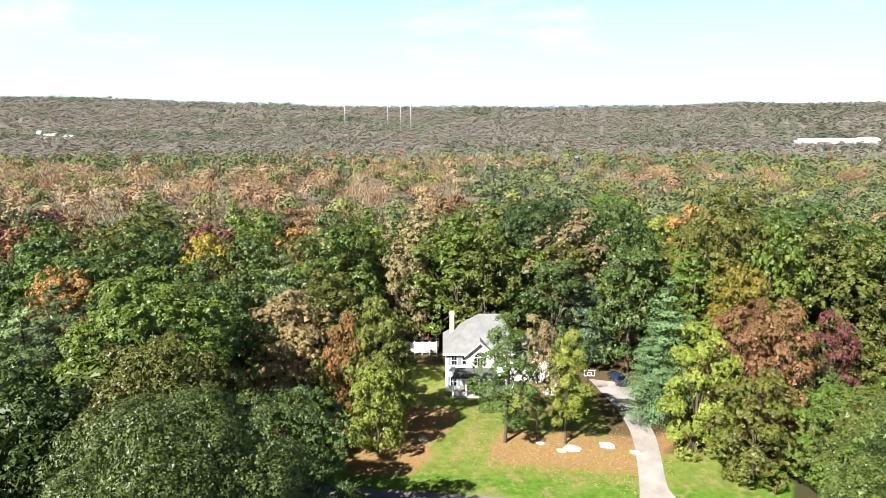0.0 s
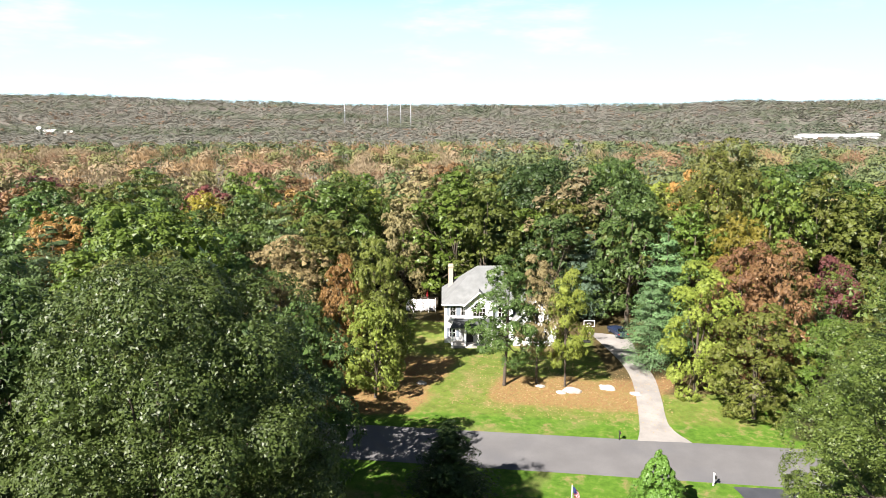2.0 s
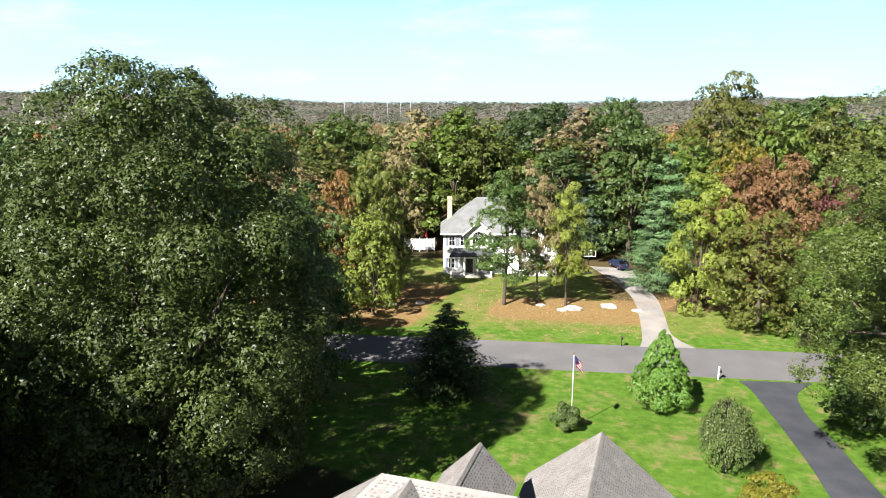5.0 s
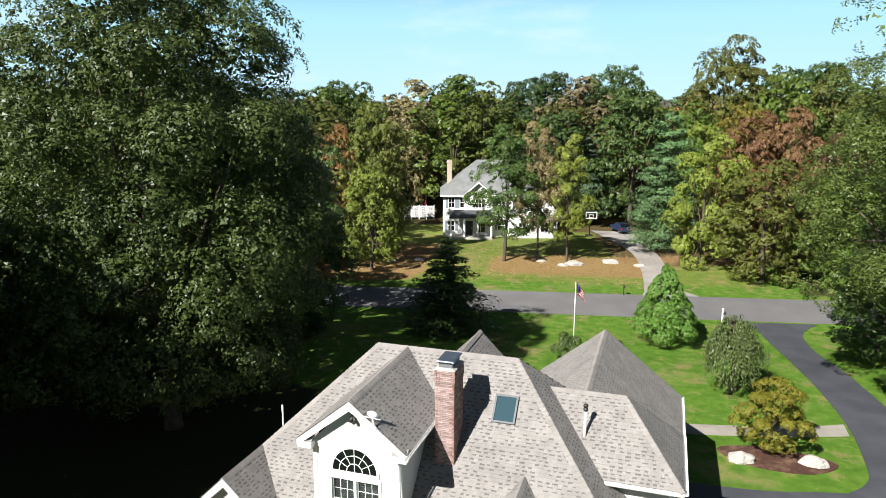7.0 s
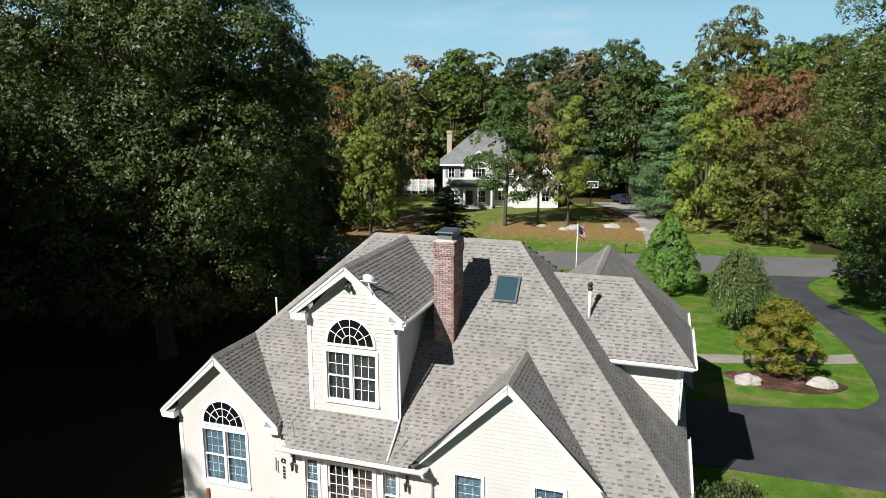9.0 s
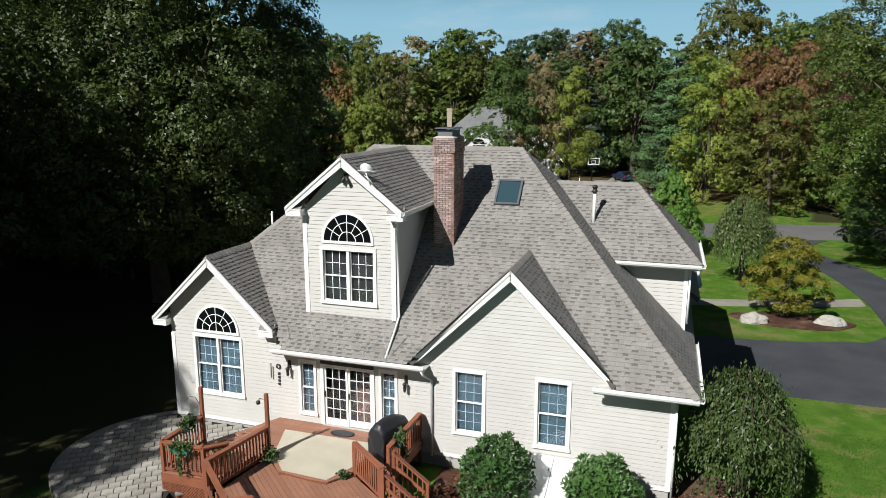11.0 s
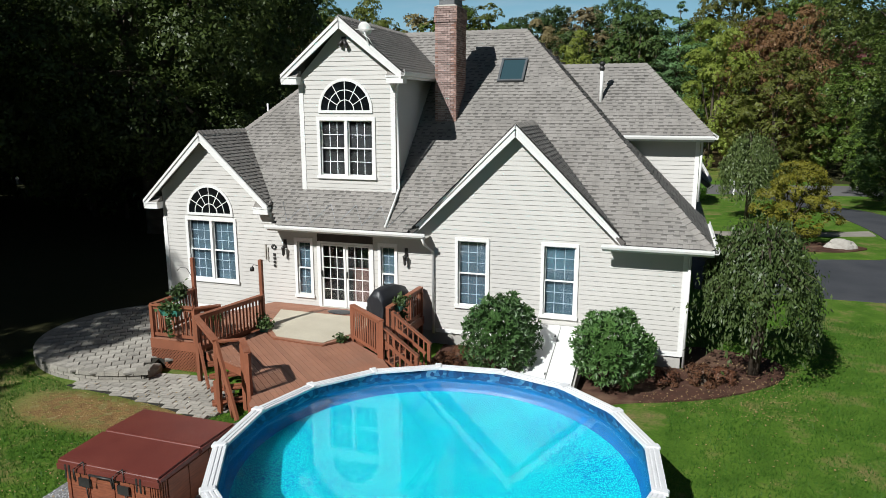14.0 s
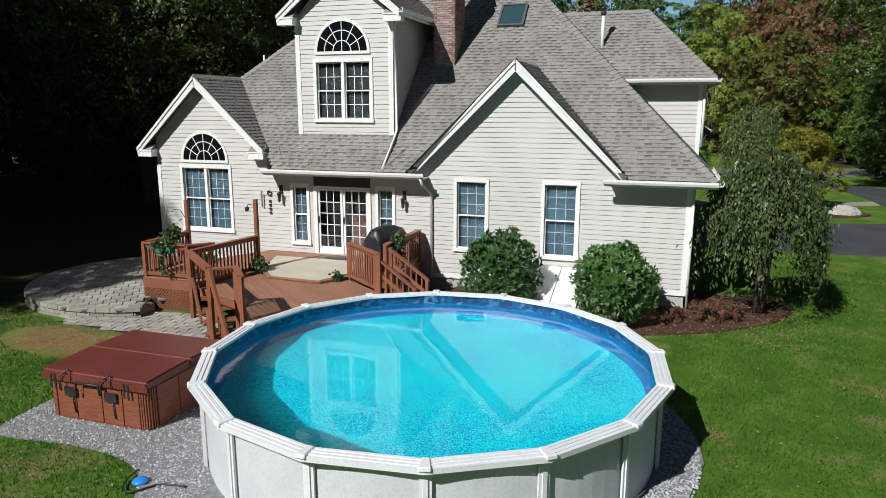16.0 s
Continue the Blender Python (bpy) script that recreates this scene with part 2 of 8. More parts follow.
def ground_sheet():
    near = [float(v) for v in range(-70, 71, 1)]
    step, out = 1.6, []
    v = 70.0
    while v < 4900:
        v += step
        step *= 1.075
        out.append(min(v, 4900.0))
    xs = [-v for v in out[::-1]] + near + out
    nearb = [float(v) for v in range(-32, 126, 1)]
    step, fwd, v = 1.6, [], 126.0
    while v < 4900:
        v += step
        step *= 1.055
        fwd.append(min(v, 4900.0))
    step, back, v = 3.0, [], -32.0
    while v > -900:
        v -= step
        step *= 1.2
        back.append(v)
    ys = back[::-1] + nearb + fwd
    nx, ny = len(xs), len(ys)
    verts = [(x, y, height(x, y)) for y in ys for x in xs]
    i = np.arange((ny - 1) * (nx - 1))
    a = (i // (nx - 1)) * nx + i % (nx - 1)
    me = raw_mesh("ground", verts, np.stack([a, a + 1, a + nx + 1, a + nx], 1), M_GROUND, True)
    at = me.attributes.new("cover", "FLOAT_COLOR", "POINT")
    col = np.zeros((len(verts), 4), np.float32)
    for k, (x, y, z) in enumerate(verts):
        if abs(x) < 80 and -60 < y < 130:
            col[k] = (lawn_share(x, y), litter_share(x, y), 0, 1)
        else:
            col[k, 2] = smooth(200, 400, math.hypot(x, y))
    at.data.foreach_set("color", col.ravel())
    return tagged(new("ground", me), "grassy lot and wooded land rolling to far ridges", "ground", kind="structure")


def ground_mat():
    m, n, b = nodes_of("ground")
    co = coords(n)
    cover = n.nodes.new("ShaderNodeAttribute")
    cover.attribute_name = "cover"
    sep = n.nodes.new("ShaderNodeSeparateColor")
    n.links.new(cover.outputs["Color"], sep.inputs[0])
    big, mid, fine = noise_of(n, co, 0.16, 5.0), noise_of(n, co, 1.1, 5.0), noise_of(n, co, 14.0, 4.0, 0.8)
    grass = ramp(n, mid, (0.3, (0.052, 0.116, 0.012)), (0.55, (0.092, 0.176, 0.020)), (0.75, (0.148, 0.210, 0.035)))
    grass = mixed(n, grass, (0.27, 0.215, 0.10), ramp(n, big, (0.55, (0, 0, 0)), (0.74, (0.6, 0.6, 0.6))))
    dry = noise_of(n, co, 0.55, 6.0, 0.7)
    grass = mixed(n, grass, (0.24, 0.175, 0.085), ramp(n, dry, (0.53, (0, 0, 0)), (0.66, (0.85, 0.85, 0.85))))
    grass = mixed(n, grass, (0.030, 0.066, 0.008), ramp(n, fine, (0.42, (0, 0, 0)), (0.75, (0.75, 0.75, 0.75))))
    spots = node(n, "ShaderNodeTexVoronoi", Scale=6.5)
    n.links.new(co, spots.inputs["Vector"])
    litter = ramp(n, spots.outputs["Color"], (0.0, (0.16, 0.075, 0.04)), (0.45, (0.30, 0.16, 0.075)), (0.8, (0.20, 0.16, 0.06)), (1.0, (0.42, 0.28, 0.16)))
    litter = mixed(n, litter, (0.06, 0.045, 0.02), ramp(n, fine, (0.4, (0, 0, 0)), (0.7, (0.6, 0.6, 0.6))))
    # Dark leaf mould, darkened further to carry the deep shade under the woods.
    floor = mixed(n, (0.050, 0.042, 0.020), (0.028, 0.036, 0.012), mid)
    crowns = noise_of(n, co, 0.035, 6.0, 0.75)
    hue = noise_of(n, co, 0.006, 4.0)
    # Far wooded land, paled and greyed: haze is put into these base colours.
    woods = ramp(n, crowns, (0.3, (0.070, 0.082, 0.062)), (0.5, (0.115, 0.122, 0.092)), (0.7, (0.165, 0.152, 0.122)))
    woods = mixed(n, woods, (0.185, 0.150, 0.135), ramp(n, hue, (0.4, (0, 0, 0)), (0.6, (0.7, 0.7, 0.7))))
    rough_edge = n.nodes.new("ShaderNodeMath")
    rough_edge.operation = "ADD"
    jitter = n.nodes.new("ShaderNodeMath")
    jitter.operation, jitter.inputs[1].default_value, jitter.inputs[2].default_value = "MULTIPLY_ADD", 0.9, -0.45
    n.links.new(fine, jitter.inputs[0])
    n.links.new(sep.outputs[0], rough_edge.inputs[0])
    n.links.new(jitter.outputs[0], rough_edge.inputs[1])
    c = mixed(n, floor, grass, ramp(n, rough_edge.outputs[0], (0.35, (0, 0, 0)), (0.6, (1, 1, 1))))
    scatter = n.nodes.new("ShaderNodeMath")
    scatter.operation = "ADD"
    n.links.new(sep.outputs[1], scatter.inputs[0])
    n.links.new(jitter.outputs[0], scatter.inputs[1])
    c = mixed(n, c, litter, ramp(n, scatter.outputs[0], (0.3, (0, 0, 0)), (0.75, (0.9, 0.9, 0.9))))
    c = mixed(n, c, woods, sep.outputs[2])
    n.links.new(c, b.inputs["Base Color"])
    b.inputs["Roughness"].default_value, b.inputs["Specular IOR Level"].default_value = 0.95, 0.1
    bumped(n, b, fine, 0.8, 0.05)
    return m


M_GROUND = ground_mat()
ground_sheet()


def strip(name, pts_left, pts_right, material, label, category, lift=0.03, thick=0.12, kind="structure"):
    """A paved band between two edges that follows the ground."""
    bm = bmesh.new()
    rows = []
    for a, b in zip(pts_left, pts_right):
        row = []
        for k in range(5):
            x, y = a[0] + (b[0] - a[0]) * k / 4, a[1] + (b[1] - a[1]) * k / 4
            crown = 0.02 * (1 - abs(k - 2) / 2)
            row.append(bm.verts.new((x, y, height(x, y) + lift + crown)))
        rows.append(row)
    for r0, r1 in zip(rows, rows[1:]):
        for k in range(4):
            bm.faces.new([r0[k], r0[k + 1], r1[k + 1], r1[k]])
    bmesh.ops.recalc_face_normals(bm, faces=bm.faces[:])
    ext = bmesh.ops.extrude_face_region(bm, geom=bm.faces[:])
    bmesh.ops.translate(bm, vec=(0, 0, -thick), verts=[v for v in ext["geom"] if isinstance(v, bmesh.types.BMVert)])
    bmesh.ops.recalc_face_normals(bm, faces=bm.faces[:])
    return solo(name, bm, material, label, category, kind=kind)


def dense(pts, n=6):
    """A smooth line through a few points."""
    p = [pts[0]] + list(pts) + [pts[-1]]
    out = []
    for i in range(1, len(p) - 2):
        for k in range(n):
            t = k / n
            q = []
            for c in (0, 1):
                a, b, d, e = p[i - 1][c], p[i][c], p[i + 1][c], p[i + 2][c]
                q.append(0.5 * (2 * b + (d - a) * t + (2 * a - 5 * b + 4 * d - e) * t * t + (3 * b - a - 3 * d + e) * t ** 3))
            out.append(tuple(q))
    out.append(tuple(pts[-1]))
    return out


road_xs = [-160 + 4 * k for k in range(81)]
strip("road", [(x, 65.55 + 0.188 * x) for x in road_xs], [(x, 73.95 + 0.196 * x) for x in road_xs], M_ASPHALT, "grey asphalt residential road between the lots", "road")
drive_l = dense([(8.6, 66.6), (9.6, 64.2), (10.6, 58.5), (11.4, 52.2), (12.1, 46.8), (12.4, 43.0), (12.3, 39.3), (11.9, 36.6), (10.6, 34.9)])
drive_r = dense([(15.2, 68.0), (13.4, 64.6), (13.4, 59.4), (14.3, 54.4), (14.9, 50.1), (15.6, 46.5), (17.0, 42.0), (18.5, 37.0), (19.5, 33.0)])
strip("driveway", drive_l, drive_r, M_DRIVE, "dark asphalt driveway curving from the road", "driveway", 0.035)
apron = [(2.2, 26.85), (6.5, 26.85), (12, 26.9), (20, 27.2)], [(2.2, 33.6), (6.5, 33.9), (10.4, 34.9), (19.5, 36.5)]
strip("driveway_apron", dense(apron[0]), dense(apron[1]), M_DRIVE, "wide dark asphalt parking apron beside the house", "driveway", 0.031)
strip("front_path", dense([(2.2, 39.4), (4, 39.55), (8.8, 40.8), (12.2, 42.0)]), dense([(2.2, 40.7), (3.8, 40.9), (9.0, 42.2), (12.2, 43.6)]), M_PATH, "worn grey-brown concrete path across the front lawn", "path", 0.03)
strip("neighbour_driveway", dense([(-0.8, 73.6), (-0.7, 77), (-1.4, 84), (-2.6, 91), (-4.6, 97), (-7.5, 103), (-10, 108)]), dense([(5.0, 75.0), (2.6, 78.5), (1.6, 85), (0.4, 92), (-1.6, 98), (-2.6, 103), (-3.5, 108)]), M_GREYDRIVE, "pale worn asphalt driveway to the neighbouring house", "driveway", 0.034)

# ---- the house ----
HOUSE = thing("house", "pale grey clapboard house with steep grey shingle roofs", "house", (-6.8, 17.6, 0))
M_BRICK = plain("chimney_brick", (0.36, 0.215, 0.19), (0.62, 0.53, 0.49), 0.9, 3.0, 40.0, 0.4, spec=0.2, obj=0.5, dirt=(0.52, 0.44, 0.39))
M_MORTAR = plain("mortar", (0.62, 0.59, 0.55), (0.52, 0.49, 0.46), 0.95, 3.0, 40.0, 0.4, spec=0.1)
M_LEAD = plain("flashing", (0.30, 0.33, 0.37), (0.24, 0.27, 0.31), 0.35, 2.0, 40.0, 0.1, metal=0.9)
M_BLACK = plain("black_metal", (0.018, 0.017, 0.016), (0.03, 0.028, 0.026), 0.5, 5.0, 60.0, 0.1)
M_SOFFIT = plain("soffit", (0.55, 0.53, 0.49), (0.50, 0.48, 0.45), 0.6, 1.5, 40.0, 0.05)
M_STONE = plain("foundation", (0.44, 0.42, 0.39), (0.36, 0.345, 0.32), 0.9, 1.3, 30.0, 0.3, spec=0.2)
# Dark blue for blinds, and for the sky's reflection put into the colour.
M_BLIND = plain("blind", (0.034, 0.064, 0.086), (0.026, 0.050, 0.070), 0.8, 1.0, 20.0, 0.0)
M_GRID = plain("inner_grille", (0.34, 0.38, 0.41), (0.30, 0.34, 0.37), 0.6, 1.0, 20.0, 0.0)
M_CURTAIN = plain("curtain", (0.085, 0.035, 0.030), (0.10, 0.06, 0.048), 0.9, 2.5, 9.0, 0.2)
LAP = 3.0 / 22


def spans_at(poly, b):
    """Where the line at height b runs inside a flat polygon."""
    xs = []
    for (a0, b0), (a1, b1) in zip(poly, poly[1:] + poly[:1]):
        if (b0 <= b) != (b1 <= b):
            xs.append(a0 + (a1 - a0) * (b - b0) / (b1 - b0))
    xs.sort()
    return list(zip(xs[::2], xs[1::2]))


def clapboards(parent, poly, origin, along, out, holes=(), lap=LAP):
    """Lapped boards over a wall polygon (along, up), each tilted out at its foot; holes are (a0, a1, b0, b1)."""
    origin, along, out = Vector(origin), Vector(along), Vector(out)
    lo, hi = min(p[1] for p in poly), max(p[1] for p in poly)
    b = lo
    while b < hi - 0.01:
        t = min(b + lap, hi)
        m = (b + t) / 2
        lower, upper = spans_at(poly, b + 0.004), spans_at(poly, t - 0.004)
        middle = spans_at(poly, m)
        cuts = [(h[0], h[1]) for h in holes if h[2] < m < h[3]]
        for x0, x1 in middle:
            l0, l1 = next((p for p in lower if p[0] < (x0 + x1) / 2 < p[1]), (x0, x1))
            u0, u1 = next((p for p in upper if p[0] < (x0 + x1) / 2 < p[1]), (x0, x1))
            marks = [x0] + [c for cut in sorted(cuts) for c in cut if x0 < c < x1] + [x1]
            for k in range(0, len(marks) - 1, 2):
                a, e = marks[k], marks[k + 1]
                la, le = (l0 if k == 0 else a), (l1 if k + 2 >= len(marks) else e)
                ua, ue = (u0 if k == 0 else a), (u1 if k + 2 >= len(marks) else e)
                P = lambda s, z, d: origin + along * s + Vector((0, 0, z)) + out * d
                bm = bmesh.new()
                v = [bm.verts.new(P(la, b, 0.019)), bm.verts.new(P(le, b, 0.019)), bm.verts.new(P(ue, t, 0.003)), bm.verts.new(P(ua, t, 0.003)), bm.verts.new(P(la, b, 0.0)), bm.verts.new(P(le, b, 0.0))]
                bm.faces.new([v[0], v[1], v[2], v[3]])
                bm.faces.new([v[4], v[5], v[1], v[0]])
                part("clapboard", bm, M_SIDING, parent)
        b = t


def wall_core(bm, poly, origin, along, depth, holes=()):
    """A wall of true thickness behind its boards, with openings right through it."""
    origin, along, depth = Vector(origin), Vector(along), Vector(depth)
    marks = sorted({p[0] for p in poly} | {h[0] for h in holes} | {h[1] for h in holes})
    for a, e in zip(marks, marks[1:]):
        if e - a < 1e-4:
            continue
        tops = []
        for s in (a + 1e-4, e - 1e-4):
            zs = sorted(b0 + (b1 - b0) * (s - a0) / (a1 - a0) for (a0, b0), (a1, b1) in zip(poly, poly[1:] + poly[:1]) if (a0 <= s) != (a1 <= s))
            tops.append((zs[0], zs[-1]))
        cuts = sorted((h[2], h[3]) for h in holes if h[0] <= a + 1e-4 and h[1] >= e - 1e-4)
        low = [tops[0][0], tops[1][0]]
        for c0, c1 in cuts + [(None, None)]:
            up = [tops[0][1], tops[1][1]] if c0 is None else [c0, c0]
            if max(up[0] - low[0], up[1] - low[1]) > 1e-3:
                q = [origin + along * s + Vector((0, 0, z)) for s, z in ((a, low[0]), (e, low[1]), (e, up[1]), (a, up[0]))]
                hexa(bm, [q[0], q[1], q[1] + depth, q[0] + depth, q[3], q[2], q[2] + depth, q[3] + depth])
            low = [c1, c1]


def shingled(name, parent, origin, along, slope, poly, course=0.14, seed=1, label=""):
    """Overlapping roof shingles, course by course, of uneven width and thickness, over a felt-covered deck."""
    r = random.Random(seed)
    o, a, s = Vector(origin), Vector(along).normalized(), Vector(slope).normalized()
    n = a.cross(s).normalized()
    if n.z < 0:
        n = -n
    bm = bmesh.new()
    prism(bm, [o + a * p + s * q - n * 0.005 for p, q in poly], -n * 0.14)
    deck = part(name, bm, M_FELT, parent, label)
    verts, faces, edge = [], [], []
    b, lo, hi = 0.0, min(p[1] for p in poly), max(p[1] for p in poly)
    b = lo
    while b < hi - 0.02:
        t = min(b + course * 1.25, hi)
        for x0, x1 in spans_at(poly, min(b + course * 0.5, hi - 0.01)):
            x = x0
            raised = r.random() < 0.5
            while x < x1 - 0.01:
                w = min(r.uniform(0.09, 0.19), x1 - x)
                raised = not raised
                th = (0.024 if raised else 0.015) + r.uniform(0, 0.003)
                drop = (0.010 if raised else 0.0) + r.uniform(0, 0.004)
                e = x + w - 0.003
                base = len(verts)
                m = b + course * r.uniform(0.45, 0.65)
                for p, q, d in ((x, b - drop, th), (e, b - drop, th), (e, m, th * 0.6), (x, m, th * 0.6), (x, b - drop, 0.0), (e, b - drop, 0.0), (e, t, 0.003), (x, t, 0.003)):
                    verts.append(o + a * p + s * min(q, hi) + n * d)
                faces += [(base, base + 1, base + 2, base + 3), (base + 4, base + 5, base + 1, base), (base + 3, base + 2, base + 6, base + 7)]
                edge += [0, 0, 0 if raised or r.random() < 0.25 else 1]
                x += w
        b += course
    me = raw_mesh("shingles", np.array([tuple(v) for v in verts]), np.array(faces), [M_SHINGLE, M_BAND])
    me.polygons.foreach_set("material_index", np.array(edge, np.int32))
    sh = new("shingles", me)
    sh.parent = deck
    tagged(sh, kind="stuff")
    return deck


def ridge_caps(bm, p0, p1, n0, n1, width=0.19, step=0.2):
    """Folded cap shingles lapped along a ridge or hip; n0 and n1 run down the two slopes."""
    p0, p1 = Vector(p0), Vector(p1)
    d = (p1 - p0).normalized()
    long = (p1 - p0).length
    n0, n1 = Vector(n0).normalized(), Vector(n1).normalized()
    up = -(n0 + n1).normalized()
    k = 0.0
    while k < long - 0.02:
        e = min(k + step * 1.2, long + 0.03)
        a, b = p0 + d * k + up * 0.045, p0 + d * e + up * 0.022
        ring = []
        for p in (a, b):
            ring.append([bm.verts.new(p + n0 * width), bm.verts.new(p), bm.verts.new(p + n1 * width)])
        ring.append([bm.verts.new(a + n0 * width - up * 0.03), bm.verts.new(a - up * 0.03), bm.verts.new(a + n1 * width - up * 0.03)])
        for r0, r1 in ((0, 1), (0, 2)):
            for j in (0, 1):
                bm.faces.new([ring[r0][j], ring[r0][j + 1], ring[r1][j + 1], ring[r1][j]])
        k += step


EAVE_Y, EAVE_Z, RIDGE_Z = 17.05, 3.50, 9.70
RAKE_Y = 17.30
RIDGE_Y = EAVE_Y + RIDGE_Z - EAVE_Z
FRONT_Y = 2 * RIDGE_Y - EAVE_Y
XL, XR = -16.05, 2.15
RL, RR = XL + (RIDGE_Z - EAVE_Z), XR - (RIDGE_Z - EAVE_Z)
ROOT2 = math.sqrt(2.0)
GL_X, GL_Z, GL_H, GL_P = -13.32, 6.31, 2.38, 0.95
GM_X, GM_Z, GM_H = -3.10, 6.62, 3.06
UP_Y = (0, 1, 1)
X_AX = (1, 0, 0)


def y_of(z):
    return EAVE_Y + z - EAVE_Z


def main_pt(x, y):
    return (x, (y - EAVE_Y) * ROOT2)


# Main hipped roof: rear slope round its two gables, right and left hips, front slope.
rear = [main_pt(GL_X + (GL_Z - EAVE_Z) + 0.02, EAVE_Y), main_pt(GM_X - (GM_Z - EAVE_Z), EAVE_Y), main_pt(GM_X, y_of(GM_Z)), main_pt(GM_X + (GM_Z - EAVE_Z), EAVE_Y),
        main_pt(XR, EAVE_Y), main_pt(RR, RIDGE_Y), main_pt(RL, RIDGE_Y), main_pt(GL_X, y_of(GL_Z))]
shingled("roof", HOUSE, (0, EAVE_Y, EAVE_Z), X_AX, UP_Y, rear, seed=2, label="steep rear roof slope of weathered grey shingles")
shingled("roof", HOUSE, (XR, EAVE_Y, EAVE_Z), (0, 1, 0), (-1, 0, 1), [(0, 0), (FRONT_Y - EAVE_Y, 0), (RIDGE_Y - EAVE_Y, (XR - RR) * ROOT2)], seed=3)
shingled("roof", HOUSE, (XL, FRONT_Y, EAVE_Z), (0, -1, 0), (1, 0, 1), [(0, 0), (FRONT_Y - y_of(GL_Z), 0), (FRONT_Y - y_of(GL_Z), (GL_X - XL) * ROOT2), (RIDGE_Y - EAVE_Y, (RL - XL) * ROOT2)], seed=4)
shingled("roof", HOUSE, (0, FRONT_Y, EAVE_Z), (-1, 0, 0), (0, -1, 1), [(-XR, 0), (-XL, 0), (-RL, (FRONT_Y - RIDGE_Y) * ROOT2), (-RR, (FRONT_Y - RIDGE_Y) * ROOT2)], seed=5, course=0.3)
bm = bmesh.new()
ridge_caps(bm, (RL, RIDGE_Y, RIDGE_Z), (RR, RIDGE_Y, RIDGE_Z), (0, -1, -1), (0, 1, -1))
ridge_caps(bm, (XR, EAVE_Y, EAVE_Z), (RR, RIDGE_Y, RIDGE_Z), (-2, -1, -1), (1, 2, -1))
ridge_caps(bm, (GL_X, y_of(GL_Z), GL_Z), (RL, RIDGE_Y, RIDGE_Z), (2, -1, -1), (-1, 2, -1))
tagged(part("ridge_cap", bm, M_CAP, HOUSE), kind="stuff")


def gable_roof(x, half, z, y_front, y_back_ridge, y_back_eave, pitch, seed, thick=0.2, board=0.32, returns=True, caps=True):
    """A gable running back into the main roof, with its white rake boards and short eave returns."""
    foot = z - half * pitch
    ln = math.hypot(half, half * pitch)
    back = max(y_back_ridge, y_back_eave) - y_front
    for side in (-1, 1):
        poly = [(0, 0), (y_back_eave - y_front, 0), (y_back_ridge - y_front, ln), (0, ln)]
        shingled("roof", HOUSE, (x + side * half, y_front, foot), (0, 1, 0), (-side, 0, pitch), poly, seed=seed + side)
        bm = bmesh.new()
        d = Vector((-side, 0, pitch)).normalized()
        n = Vector((side * pitch, 0, 1)).normalized()
        p0, p1 = Vector((x + side * half, y_front - 0.02, foot)), Vector((x, y_front - 0.02, z))
        q0, q1 = p0 - n * 0.02, p1 - n * 0.02
        drop = Vector((0, 0, -board))
        c = [q0, q1, q1 + drop, q0 + drop * 0.72]
        prism(bm, c, (0, 0.045, 0))
        prism(bm, [v + Vector((0, -0.03, 0)) for v in (q0, q1, q1 + drop * 0.3, q0 + drop * 0.3)], (0, 0.03, 0))
        part("rake_board", bm, M_WHITE, HOUSE)
        bm = bmesh.new()
        prism(bm, [q0 + Vector((0, 0.05, -0.13)), q1 + Vector((0, 0.05, -0.13)), q1 + Vector((0, 0.05, -0.16)), q0 + Vector((0, 0.05, -0.16))], (0, 0.27, 0))
        part("soffit", bm, M_SOFFIT, HOUSE)
        if returns:
            bm = bmesh.new()
            xa, xb = sorted((x + side * (half - 0.02), x + side * (half - 0.55)))
            block(bm, xa, xb, y_front - 0.01, y_front + 0.29, foot - 0.30, foot - 0.12)
            block(bm, xa - 0.02, xb + 0.02, y_front - 0.03, y_front + 0.29, foot - 0.12, foot - 0.08)
            part("eave_return", bm, M_WHITE, HOUSE)
            bm = bmesh.new()
            hexa(bm, [(xa, y_front, foot - 0.078), (xb, y_front, foot - 0.078), (xb, y_front + 0.29, foot - 0.078), (xa, y_front + 0.29, foot - 0.078),
                      (xa, y_front + 0.2, foot + 0.10), (xb, y_front + 0.2, foot + 0.10), (xb, y_front + 0.29, foot + 0.10), (xa, y_front + 0.29, foot + 0.10)])
            part("return_roof", bm, M_CAP, HOUSE)
    if caps:
        bm = bmesh.new()
        ridge_caps(bm, (x, y_front, z), (x, y_back_ridge, z), (-1, 0, -pitch), (1, 0, -pitch))
        tagged(part("ridge_cap", bm, M_CAP, HOUSE), kind="stuff")


gable_roof(GL_X, GL_H, GL_Z, RAKE_Y, y_of(GL_Z), y_of(GL_Z - GL_H * GL_P), GL_P, 20)
gable_roof(GM_X, GM_H, GM_Z, RAKE_Y, y_of(GM_Z), y_of(GM_Z - GM_H), 1.0, 24, returns=False)
D_X, D_Z, D_H, D_P, D_Y = -8.54, 9.68, 2.02, 0.81, 18.06
gable_roof(D_X, D_H, D_Z, D_Y - 0.3, y_of(D_Z), y_of(D_Z - D_H * D_P), D_P, 28)

